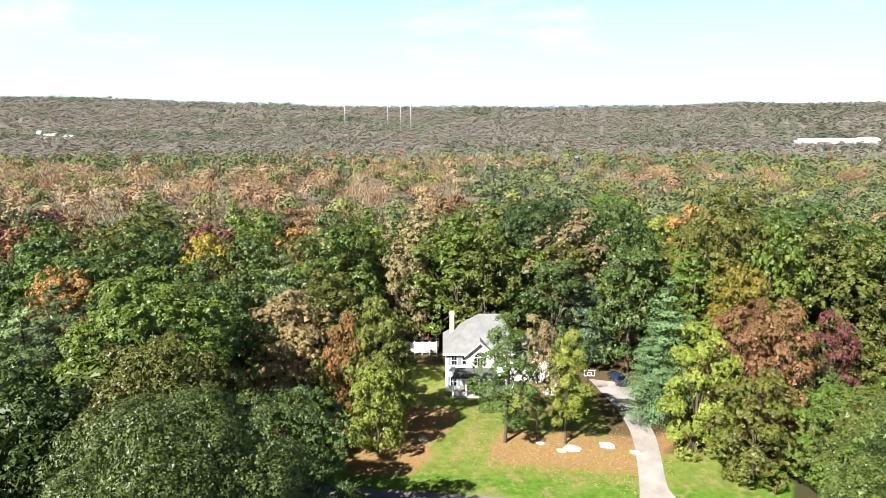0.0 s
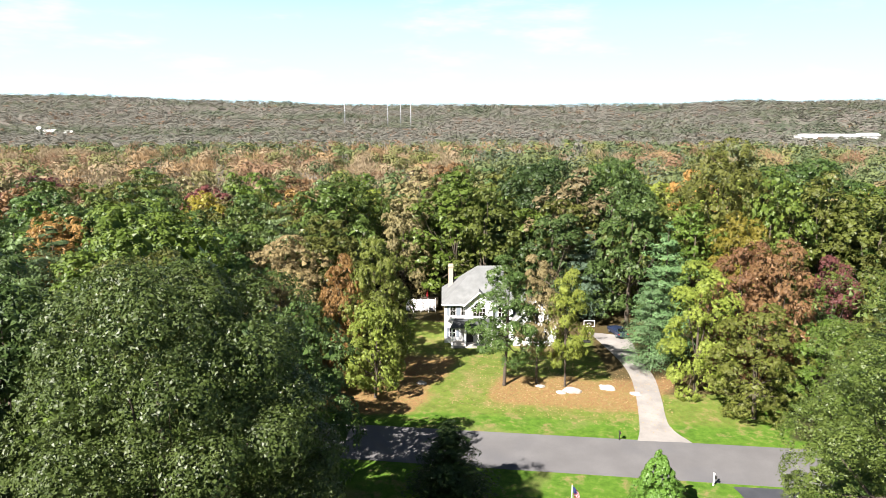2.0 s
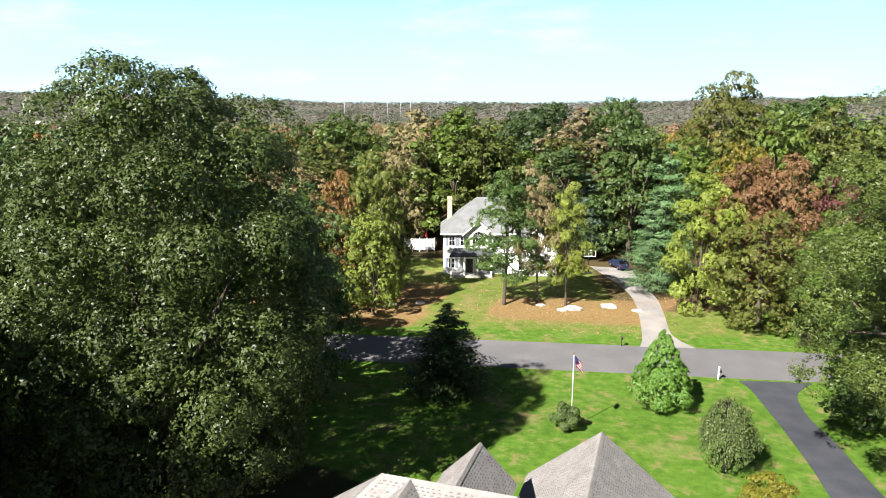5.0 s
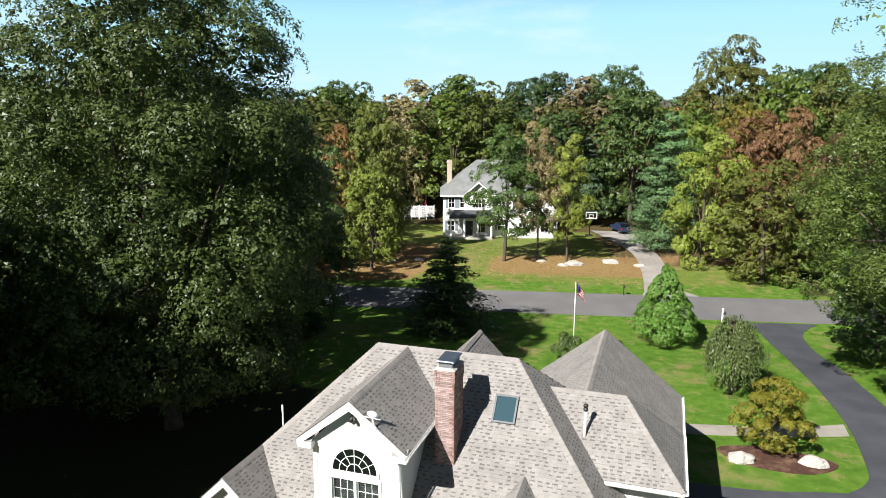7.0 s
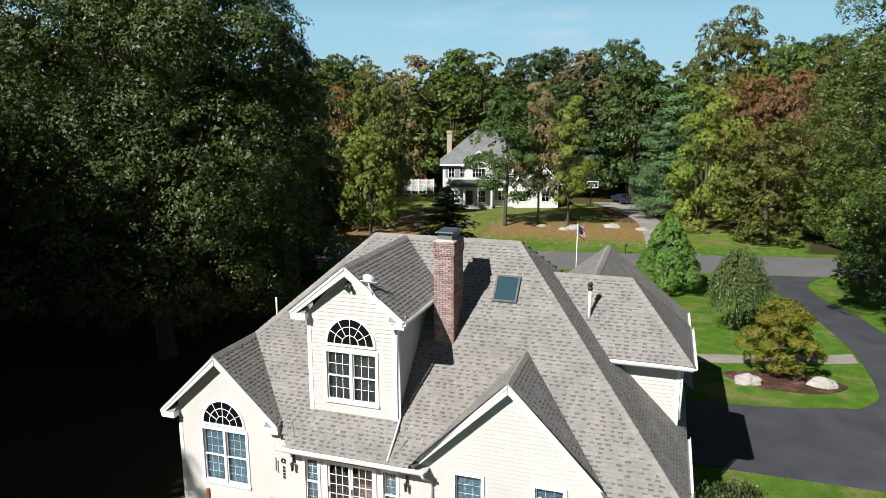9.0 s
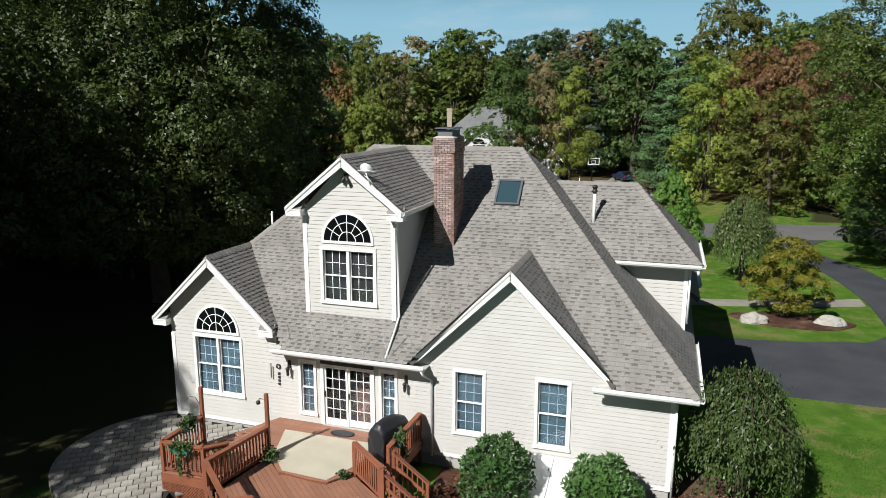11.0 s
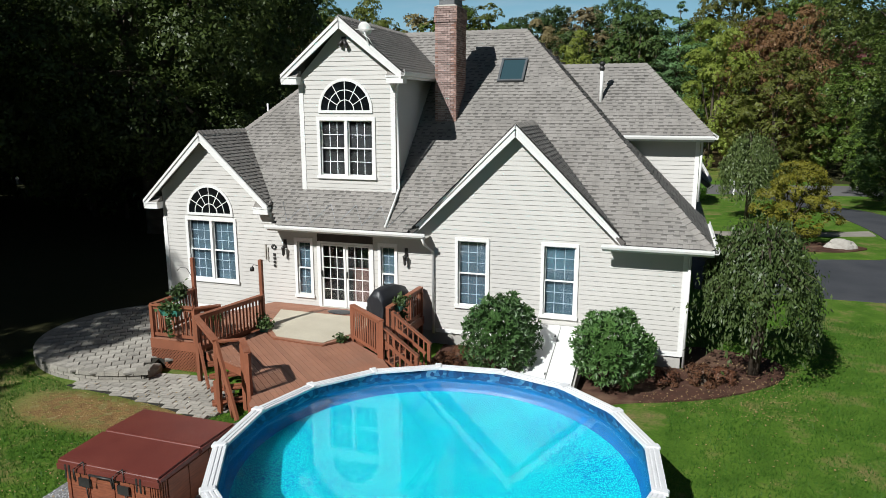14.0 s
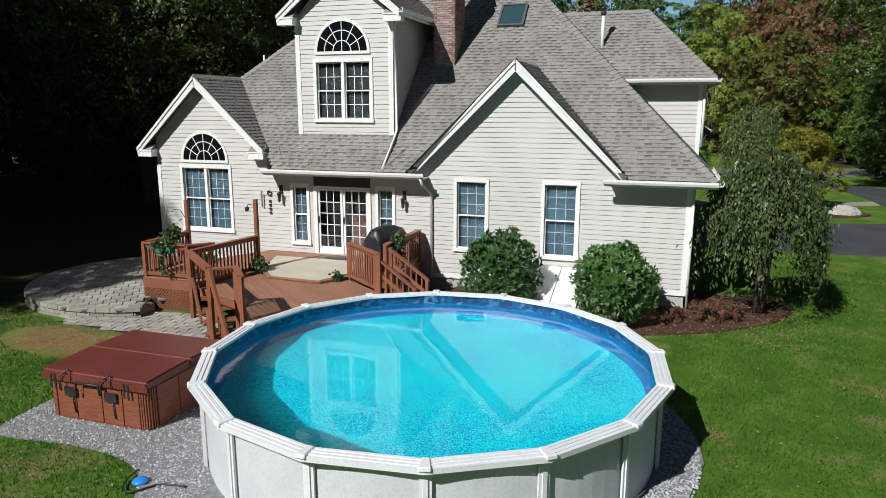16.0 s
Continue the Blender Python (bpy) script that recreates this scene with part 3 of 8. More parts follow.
# Two-storey wing with its hip, and the garage wing whose ridge runs to the front.
W_Y, W_Z, W_RY, W_RZ, W_XR, W_RX = 21.5, 6.20, 23.75, 8.50, 2.18, 0.0
W_FY = 2 * W_RY - W_Y
wk = math.hypot(W_RY - W_Y, W_RZ - W_Z)
x_in = -4.4
shingled("roof", HOUSE, (x_in, W_Y, W_Z), X_AX, (0, W_RY - W_Y, W_RZ - W_Z), [(0, 0), (W_XR - x_in, 0), (W_RX - x_in, wk), (0, wk)], seed=40, label="rear slope of the two-storey wing in grey shingles")
wr = math.hypot(W_XR - W_RX, W_RZ - W_Z)
shingled("roof", HOUSE, (W_XR, W_Y, W_Z), (0, 1, 0), (W_RX - W_XR, 0, W_RZ - W_Z), [(0, 0), (W_FY - W_Y, 0), (W_RY - W_Y, wr)], seed=41)
shingled("roof", HOUSE, (W_XR, W_FY, W_Z), (-1, 0, 0), (0, W_RY - W_FY, W_RZ - W_Z), [(0, 0), (W_XR - x_in, 0), (W_XR - x_in, wk), (W_XR - W_RX, wk)], seed=42)
bm = bmesh.new()
ridge_caps(bm, (-2.9, W_RY, W_RZ), (W_RX, W_RY, W_RZ), (0, -1, -1), (0, 1, -1))
ridge_caps(bm, (W_XR, W_Y, W_Z), (W_RX, W_RY, W_RZ), (-2, -1, -1), (1, 2, -1))
tagged(part("ridge_cap", bm, M_CAP, HOUSE), kind="stuff")
G_X, G_Z, G_H, G_P, G_Y0, G_Y1 = -1.66, 7.64, 4.0, 0.80, 23.9, 34.3
gl = math.hypot(G_H, G_H * G_P)
for side in (-1, 1):
    shingled("roof", HOUSE, (G_X + side * G_H, G_Y0, G_Z - G_H * G_P), (0, 1, 0), (-side, 0, G_P), [(0, 0), (G_Y1 - G_Y0, 0), (G_Y1 - G_Y0, gl), (0, gl)], seed=50 + side)
bm = bmesh.new()
ridge_caps(bm, (G_X, G_Y0 + 0.6, G_Z), (G_X, G_Y1, G_Z), (-1, 0, -G_P), (1, 0, -G_P))
tagged(part("ridge_cap", bm, M_CAP, HOUSE), kind="stuff")
for side in (-1, 1):
    shingled("roof", HOUSE, (-7.1 + side * 1.9, 24.4, 8.68 - 1.9), (0, 1, 0), (-side, 0, 1), [(0, 0), (4.7, 0), (4.7, 1.9 * ROOT2), (0, 1.9 * ROOT2)], seed=60 + side)
bm = bmesh.new()
ridge_caps(bm, (-7.1, 24.2, 8.70), (-7.1, 29.1, 8.70), (-1, 0, -1), (1, 0, -1))
tagged(part("ridge_cap", bm, M_CAP, HOUSE), kind="stuff")

# Walls. Openings: (x0, x1, z0, z1).
WX0, WX1, WY = -15.18, 1.57, 17.6
big_l = (-14.20, -12.44, 1.42, 3.40)
side_l, door_o, side_r = (-10.14, -9.66, 1.18, 2.92), (-9.30, -7.62, 0.86, 2.90), (-7.26, -6.80, 1.18, 2.92)
win_a, win_b = (-4.80, -3.94, 1.30, 3.24), (-2.26, -1.38, 1.24, 3.24)
rear_holes = [big_l, side_l, door_o, side_r, win_a, win_b]
rear_poly = [(WX0, 0.42), (WX1, 0.42), (WX1, 3.42), (GM_X + 3.04, 3.42), (GM_X, GM_Z - 0.16), (GM_X - 3.04, 3.42), (GL_X + 2.30, 3.42), (GL_X + 2.30, 3.96), (GL_X, GL_Z - 0.16), (WX0, GL_Z - 0.16 - GL_P * (GL_X - WX0))]
bm = bmesh.new()
wall_core(bm, rear_poly, (0, WY + 0.002, 0), X_AX, (0, 0.16, 0), rear_holes)
block(bm, WX1 - 0.16, WX1, WY + 0.17, 34.0, 0.42, 3.5)
block(bm, WX0, WX0 + 0.16, WY + 0.17, 28.8, 0.42, 3.6)
block(bm, WX0, WX1, 28.8, 28.95, 0.42, 3.5)
block(bm, -5.4, WX1, 33.9, 34.05, 0.42, 4.4)
part("wall", bm, M_SIDING, HOUSE, "pale grey walls behind the clapboards")
clapboards(HOUSE, rear_poly, (0, WY, 0), X_AX, (0, -1, 0), rear_holes)
clapboards(HOUSE, [(17.6, 0.42), (34, 0.42), (34, 3.5), (17.6, 3.5)], (WX1, 0, 0), (0, 1, 0), (1, 0, 0))
part("foundation", box(WX0 + 0.03, WX1 - 0.03, WY + 0.03, 33.9, -0.2, 0.42), M_STONE, HOUSE)
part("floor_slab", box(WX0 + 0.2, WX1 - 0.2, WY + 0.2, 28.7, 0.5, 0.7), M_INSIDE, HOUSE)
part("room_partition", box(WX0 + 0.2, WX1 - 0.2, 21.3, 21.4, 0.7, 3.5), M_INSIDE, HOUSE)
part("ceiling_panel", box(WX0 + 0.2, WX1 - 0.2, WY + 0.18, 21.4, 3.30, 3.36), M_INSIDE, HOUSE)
# wing wall above the main roof
clapboards(HOUSE, [(-3.0, 3.2), (1.80, 3.2), (1.80, 6.05), (-3.0, 6.05)], (0, 22.0, 0), X_AX, (0, -1, 0))
part("wall", box(-3.0, 1.80, 22.002, 22.16, 3.2, 6.1), M_SIDING, HOUSE)
part("wall", box(1.64, 1.80, 22.17, 25.6, 3.2, 6.1), M_SIDING, HOUSE)
part("corner_board", box(1.70, 1.83, 21.965, 22.12, 3.2, 6.02), M_WHITE, HOUSE)
# dormer walls
up_w = (-9.42, -7.66, 4.98, 6.66)
DX0, DX1 = -10.08, -6.93
d_poly = [(DX0, 4.46), (DX1, 4.46), (DX1, 7.95), (D_X, D_Z - 0.16), (DX0, 7.95)]
bm = bmesh.new()
wall_core(bm, d_poly, (0, D_Y + 0.002, 0), X_AX, (0, 0.14, 0), [up_w])
for x0, x1 in ((DX0, DX0 + 0.12), (DX1 - 0.12, DX1)):
    prism(bm, [(x0, D_Y + 0.15, 4.5), (x0, D_Y + 0.15, 8.0), (x0, y_of(8.0), 8.0)], (x1 - x0, 0, 0))
part("dormer_wall", bm, M_SIDING, HOUSE)
clapboards(HOUSE, d_poly, (0, D_Y, 0), X_AX, (0, -1, 0), [up_w])
clapboards(HOUSE, [(D_Y, 4.5), (y_of(8.0), 8.0), (D_Y, 8.0)], (DX1, 0, 0), (0, 1, 0), (1, 0, 0))
# Unseen block, added to stop sun leaking through under the dormer roof.
part("ceiling_panel", box(DX0 + 0.13, DX1 - 0.13, D_Y + 0.16, 21.6, 7.75, 8.3), M_INSIDE, HOUSE)
part("room_partition", box(DX0 + 0.15, DX1 - 0.15, 20.2, 20.25, 4.9, 8.2), M_INSIDE, HOUSE)
part("floor_slab", box(DX0 + 0.15, DX1 - 0.15, D_Y + 0.16, 20.2, 4.62, 4.66), M_INSIDE, HOUSE)
for x in (DX0 + 0.05, DX1 - 0.05):
    part("corner_board", box(x - 0.075, x + 0.075, D_Y - 0.028, D_Y + 0.02, 4.44, 7.86), M_WHITE, HOUSE)
for x in (WX0 + 0.05, WX1 - 0.05):
    part("corner_board", box(x - 0.07, x + 0.07, WY - 0.028, WY + 0.02, 0.40, 3.42), M_WHITE, HOUSE)
part("skirt_board", box(WX0, -10.4, WY - 0.026, WY + 0.01, 0.38, 0.50), M_WHITE, HOUSE)
part("skirt_board", box(-5.5, WX1, WY - 0.026, WY + 0.01, 0.38, 0.50), M_WHITE, HOUSE)


def gutter(x0, x1, y, z, along_x=True, parent=HOUSE):
    """A white box gutter with a fascia behind it."""
    bm = bmesh.new()
    prof = [(0.0, 0.0), (-0.10, 0.0), (-0.125, 0.06), (-0.125, 0.115), (-0.110, 0.115), (-0.110, 0.06), (-0.09, 0.015), (0.0, 0.015)]
    if along_x:
        prism(bm, [(x0, y + p, z + q - 0.1) for p, q in prof], (x1 - x0, 0, 0))
        block(bm, x0, x1, y + 0.002, y + 0.03, z - 0.17, z + 0.0)
    else:
        prism(bm, [(y - p, x0, z + q - 0.1) for p, q in prof], (0, x1 - x0, 0))
        block(bm, y - 0.03, y - 0.002, x0, x1, z - 0.17, z)
    return part("gutter", bm, M_WHITE, parent, "white gutter along the eave")


gutter(GL_X + 2.45, GM_X - 2.55, EAVE_Y - 0.02, EAVE_Z - 0.02)
gutter(GM_X + 2.45, XR, EAVE_Y - 0.02, EAVE_Z - 0.02)
gutter(EAVE_Y, 22.0, XR + 0.02, EAVE_Z - 0.02, False)
gutter(-0.7, W_XR, W_Y - 0.02, W_Z - 0.02)
gutter(W_Y, W_FY, W_XR + 0.02, W_Z - 0.02, False)
gutter(W_FY, G_Y1, G_X + G_H + 0.02, G_Z - G_H * G_P, False)
gutter(D_Y - 0.5, y_of(8.0), D_X + D_H + 0.0, D_Z - D_H * D_P, False)
for x0, x1, y0, z in ((GL_X + 2.45, GM_X - 2.55, EAVE_Y, EAVE_Z), (GM_X + 2.6, XR, EAVE_Y, EAVE_Z), (-0.7, W_XR, W_Y, W_Z)):
    part("soffit", box(x0, x1, y0 + 0.03, y0 + 0.56, z - 0.19, z - 0.16), M_SOFFIT, HOUSE)


def downspout(pts):
    bm = bmesh.new()
    tube(bm, pts, 0.04, 6)
    return part("downspout", bm, M_WHITE, HOUSE, "white downspout")


downspout([(GM_X - 2.62, EAVE_Y - 0.06, 3.36), (GM_X - 2.60, EAVE_Y + 0.1, 3.15), (-5.56, WY - 0.06, 2.85), (-5.56, WY - 0.06, 0.35)])
downspout([(DX1 + 0.38, D_Y - 0.35, 7.95), (DX1 + 0.2, D_Y - 0.2, 7.75), (DX1 + 0.09, D_Y - 0.02, 7.6), (DX1 + 0.09, D_Y + 0.02, 4.65), (DX1 + 0.11, D_Y - 0.3, 4.35), (DX1 + 0.02, EAVE_Y + 0.05, 3.58)])
downspout([(WX1 + 0.05, WY - 0.06, 3.3), (WX1 + 0.05, WY - 0.06, 0.1)])
downspout([(1.88, 21.95, 6.0), (1.88, 21.95, 4.1)])


def window(x0, x1, z0, z1, y, sashes=1, cols=3, rows=2, trim=0.10, blind=None, group=None):
    """A double-hung window: casing, sill, two sashes to each unit, glazing bars, panes."""
    w = part("window", box(x0 - trim, x1 + trim, y - 0.045, y - 0.012, z1, z1 + trim * 1.15), M_WHITE, HOUSE, "white-framed double-hung window with glazing bars")
    for name, args in (("casing", (x0 - trim, x0, y - 0.045, y - 0.012, z0, z1)), ("casing", (x1, x1 + trim, y - 0.045, y - 0.012, z0, z1)), ("sill", (x0 - trim - 0.02, x1 + trim + 0.02, y - 0.075, y - 0.010, z0 - trim, z0))):
        part(name, box(*args), M_WHITE, w)
    unit_w = (x1 - x0) / sashes
    for s in range(sashes):
        a, e = x0 + s * unit_w, x0 + (s + 1) * unit_w
        if s:
            part("mullion", box(a - 0.045, a + 0.045, y - 0.03, y + 0.06, z0, z1), M_WHITE, w)
        ia, ie = a + (0.05 if s else 0.006), e - (0.05 if s < sashes - 1 else 0.006)
        zm = (z0 + z1) / 2
        for lo, hi, d in ((z0, zm + 0.02, 0.03), (zm - 0.02, z1, 0.06)):
            bm = bmesh.new()
            fr = 0.036
            for q in ((ia, ia + fr, lo, hi), (ie - fr, ie, lo, hi), (ia + fr, ie - fr, lo, lo + fr), (ia + fr, ie - fr, hi - fr, hi)):
                block(bm, q[0], q[1], y + d - 0.02, y + d + 0.015, q[2], q[3])
            bars = bmesh.new()
            gx, gz = ie - ia - 2 * fr, hi - lo - 2 * fr
            for c in range(1, cols):
                xx = ia + fr + gx * c / cols
                block(bars, xx - 0.007, xx + 0.007, y + d + 0.006, y + d + 0.012, lo + fr, hi - fr)
            for c in range(1, rows):
                zz = lo + fr + gz * c / rows
                block(bars, ia + fr, ie - fr, y + d + 0.0055, y + d + 0.0125, zz - 0.007, zz + 0.007)
            part("sash", bm, M_WHITE, w)
            part("glazing_bars", bars, M_GRID if blind is M_BLIND else M_WHITE, w)
            p = part("pane", box(ia + fr * 0.7, ie - fr * 0.7, y + d - 0.001, y + d + 0.003, lo + fr * 0.7, hi - fr * 0.7), M_GLASS, w)
            p.visible_shadow = False
    if blind:
        part("blind", box(x0 + 0.02, x1 - 0.02, y + 0.12, y + 0.13, z0 + 0.02, z1 - 0.02), blind, w)
    return w


def arch_window(xc, z0, half, rise, y, spokes=5):
    """A half-round light over a window, with a fan of glazing bars."""
    seg = 28
    arc = lambda r, q, k: (xc + r * math.cos(math.pi * k / seg), z0 + q * math.sin(math.pi * k / seg))
    bm = bmesh.new()
    for k in range(seg):
        a, b, c, d = arc(half + 0.085, rise + 0.085, k), arc(half + 0.085, rise + 0.085, k + 1), arc(half, rise, k + 1), arc(half, rise, k)
        hexa(bm, [(*(a[0],), y - 0.045, a[1]), (b[0], y - 0.045, b[1]), (c[0], y - 0.045, c[1]), (d[0], y - 0.045, d[1]), (a[0], y - 0.002, a[1]), (b[0], y - 0.002, b[1]), (c[0], y - 0.002, c[1]), (d[0], y - 0.002, d[1])])
    block(bm, xc - half - 0.085, xc + half + 0.085, y - 0.05, y - 0.002, z0 - 0.085, z0)
    w = part("arched_window", bm, M_WHITE, HOUSE, "half-round fan window with a white frame")
    bm = bmesh.new()
    prism(bm, [(*(arc(half, rise, k)[0],), y - 0.026, arc(half, rise, k)[1]) for k in range(seg + 1)], (0, 0.004, 0))
    p = part("pane", bm, M_DARKPANE, w)
    bm = bmesh.new()
    for f in (0.36, 0.70):
        for k in range(seg):
            a, b, c, d = arc(half * f + 0.012, rise * f + 0.012, k), arc(half * f + 0.012, rise * f + 0.012, k + 1), arc(half * f - 0.012, rise * f - 0.012, k + 1), arc(half * f - 0.012, rise * f - 0.012, k)
            hexa(bm, [(q[0], y - 0.038, q[1]) for q in (a, b, c, d)] + [(q[0], y - 0.027, q[1]) for q in (a, b, c, d)])
    for k in range(1, spokes + 1):
        t = math.pi * k / (spokes + 1)
        c, s = math.cos(t), math.sin(t)
        f0 = 0.0 if abs(c) < 1e-6 else 0.36
        beam(bm, (xc + half * f0 * c, y - 0.033, z0 + rise * f0 * s), (xc + half * c, y - 0.033, z0 + rise * s), (0.022 * s, 0, -0.022 * c), (0, 0.012, 0))
    part("glazing_bars", bm, M_WHITE, w)
    return w


m_, n_, b_ = nodes_of("dark_pane")
b_.inputs["Base Color"].default_value = (0.005, 0.006, 0.007, 1)
b_.inputs["Roughness"].default_value = 0.04
M_DARKPANE = m_
# Near-black sheet set behind glass in place of an unlit room.
M_DIM = plain("gloom_sheet", (0.003, 0.003, 0.004), (0.005, 0.005, 0.005), 0.8, 1.0, 20.0, 0.0)
window(*big_l, WY, 2, 3, 3, blind=M_BLIND)
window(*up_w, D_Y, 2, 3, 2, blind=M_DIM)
window(*side_l, WY, 1, 2, 3, trim=0.09, blind=M_BLIND)
window(*side_r, WY, 1, 2, 3, trim=0.09, blind=M_BLIND)
window(*win_a, WY, 1, 3, 3, trim=0.09, blind=M_BLIND)
window(*win_b, WY, 1, 3, 3, trim=0.09, blind=M_BLIND)
arch_window((big_l[0] + big_l[1]) / 2, 3.66, 0.80, 0.84, WY)
arch_window((up_w[0] + up_w[1]) / 2, 6.97, 0.82, 0.86, D_Y)


def glass_door():
    x0, x1, z0, z1 = door_o
    d = part("door", box(x0 - 0.10, x1 + 0.10, WY - 0.05, WY - 0.012, z1, z1 + 0.06), M_WHITE, HOUSE, "white two-leaf glazed patio door")
    for args in ((x0 - 0.12, x0, WY - 0.05, WY - 0.012, z0, z1), (x1, x1 + 0.12, WY - 0.05, WY - 0.012, z0, z1)):
        part("casing", box(*args), M_WHITE, d)
    part("threshold", box(x0 - 0.05, x1 + 0.05, WY - 0.12, WY + 0.1, z0 - 0.03, z0), M_CONCRETE, d)
    part("header_panel", box(x0 - 0.10, x1 + 0.10, WY - 0.042, WY - 0.012, z1 + 0.063, 3.36), plain("dark_header", (0.035, 0.026, 0.022), (0.05, 0.038, 0.032), 0.7, 3.0, 30.0, 0.2), d, "dark panel above the door")
    xm = (x0 + x1) / 2
    for a, e, dy, cols, rows in ((x0, xm, 0.02, 3, 5), (xm, x1, 0.05, 3, 5)):
        bm = bmesh.new()
        for q in ((a, a + 0.07, z0, z1), (e - 0.07, e, z0, z1), (a + 0.07, e - 0.07, z0, z0 + 0.22), (a + 0.07, e - 0.07, z1 - 0.08, z1)):
            block(bm, q[0], q[1], WY + dy - 0.02, WY + dy + 0.02, q[2], q[3])
        for c in range(1, cols):
            xx = a + 0.07 + (e - a - 0.14) * c / cols
            block(bm, xx - 0.011, xx + 0.011, WY + dy - 0.010, WY + dy + 0.001, z0 + 0.22, z1 - 0.08)
        for c in range(1, rows):
            zz = z0 + 0.22 + (z1 - z0 - 0.30) * c / rows
            block(bm, a + 0.07, e - 0.07, WY + dy - 0.0115, WY + dy - 0.0005, zz - 0.011, zz + 0.011)
        leaf = part("door_leaf", bm, M_WHITE, d)
        p = part("pane", box(a + 0.06, e - 0.06, WY + dy + 0.002, WY + dy + 0.006, z0 + 0.2, z1 - 0.06), M_GLASS, d)
        p.visible_shadow = False
        part("handle", box(a + 0.02, a + 0.05, WY + dy - 0.06, WY + dy - 0.02, 1.82, 2.02, 0.008), M_BLACK, d)
    # Sheet painted near-black for the darkness indoors.
    part("blind", box(x0 + 0.02, x1 - 0.02, WY + 0.40, WY + 0.41, z0, z1 - 0.02), M_DIM, d, "near-black sheet standing in for the unlit room")
    part("curtain", box(xm + 0.1, x1 - 0.05, WY + 0.3, WY + 0.33, z0, z0 + 1.25), M_CURTAIN, d, "red-brown curtain behind the glass")


glass_door()


def chimney():
    x0, x1, y0, y1, zt = -6.36, -5.66, 20.14, 21.25, 10.02
    c = part("chimney", box(x0 + 0.012, x1 - 0.012, y0 + 0.012, y1 - 0.012, 5.5, zt + 0.12), M_MORTAR, HOUSE, "tall red brick chimney with pale worn bricks")
    bw, bh = 0.21, 0.068
    long, short = bmesh.new(), bmesh.new()
    block(long, 0, bw - 0.012, -0.006, 0.05, 0, bh - 0.012)
    shared = finish(long, "brick", M_BRICK)
    block(short, 0, bw / 2 - 0.012, -0.006, 0.05, 0, bh - 0.012)
    half = finish(short, "brick", M_BRICK)
    rows = int((zt - 6.3) / bh)
    rest = bmesh.new()
    count = 0
    for k in range(rows + 2):
        z = zt - (k + 1) * bh + 2 * bh
        grow = 0.03 if k < 7 and k > 1 else (0.0 if k >= 7 else 0.015)
        for face in (0, 1):
            a, e = (x0, x1) if face == 0 else (y0, y1)
            s = a - grow + (0 if k % 2 else -bw / 2)
            while s < e + grow - 0.02:
                lo, hi = max(s, a - grow), min(s + bw, e + grow)
                if hi - lo > 0.03:
                    if face == 0 and count < 290 and abs(hi - lo - bw) < 0.001:
                        b = new("brick", shared)
                        b.parent = c
                        b.matrix_basis = pose(lo, y0 - grow, z)
                        count += 1
                    elif face == 0:
                        block(rest, lo, hi - 0.012, y0 - grow - 0.006, y0 - grow + 0.05, z, z + bh - 0.012)
                    else:
                        block(rest, x1 + grow - 0.05, x1 + grow + 0.006, lo, hi - 0.012, z, z + bh - 0.012)
                s += bw
    r = part("bricks", rest, plain("chimney_brick_side", (0.34, 0.19, 0.15), (0.44, 0.30, 0.26), 0.9, 2.0, 40.0, 0.4, spec=0.2, island=0.5), c)
    tagged(r, kind="stuff")
    bm = bmesh.new()
    hexa(bm, [(x0 - 0.03, y0 - 0.03, zt + 0.13), (x1 + 0.03, y0 - 0.03, zt + 0.13), (x1 + 0.03, y1 + 0.03, zt + 0.13), (x0 - 0.03, y1 + 0.03, zt + 0.13),
              (x0 + 0.08, y0 + 0.1, zt + 0.19), (x1 - 0.08, y0 + 0.1, zt + 0.19), (x1 - 0.08, y1 - 0.1, zt + 0.19), (x0 + 0.08, y1 - 0.1, zt + 0.19)])
    part("crown", bm, M_CONCRETE, c)
    bm = bmesh.new()
    for xx in (x0 + 0.12, x1 - 0.12):
        for yy in (y0 + 0.14, y1 - 0.14):
            block(bm, xx - 0.015, xx + 0.015, yy - 0.015, yy + 0.015, zt + 0.17, zt + 0.44)
    hexa(bm, [(x0 + 0.02, y0 + 0.02, zt + 0.42), (x1 - 0.02, y0 + 0.02, zt + 0.42), (x1 - 0.02, y1 - 0.02, zt + 0.42), (x0 + 0.02, y1 - 0.02, zt + 0.42),
              (x0 + 0.06, y0 + 0.06, zt + 0.46), (x1 - 0.06, y0 + 0.06, zt + 0.46), (x1 - 0.06, y1 - 0.06, zt + 0.46), (x0 + 0.06, y1 - 0.06, zt + 0.46)])
    part("chimney_cap", bm, M_LEAD, c, "grey metal rain cap on posts")
    bm = bmesh.new()
    block(bm, x0 + 0.1, x1 - 0.1, y0 + 0.12, y1 - 0.12, zt + 0.18, zt + 0.38)
    part("flue_screen", bm, plain("mesh_screen", (0.16, 0.17, 0.18), (0.12, 0.12, 0.13), 0.6, 30.0, 90.0, 0.4), c)


chimney()


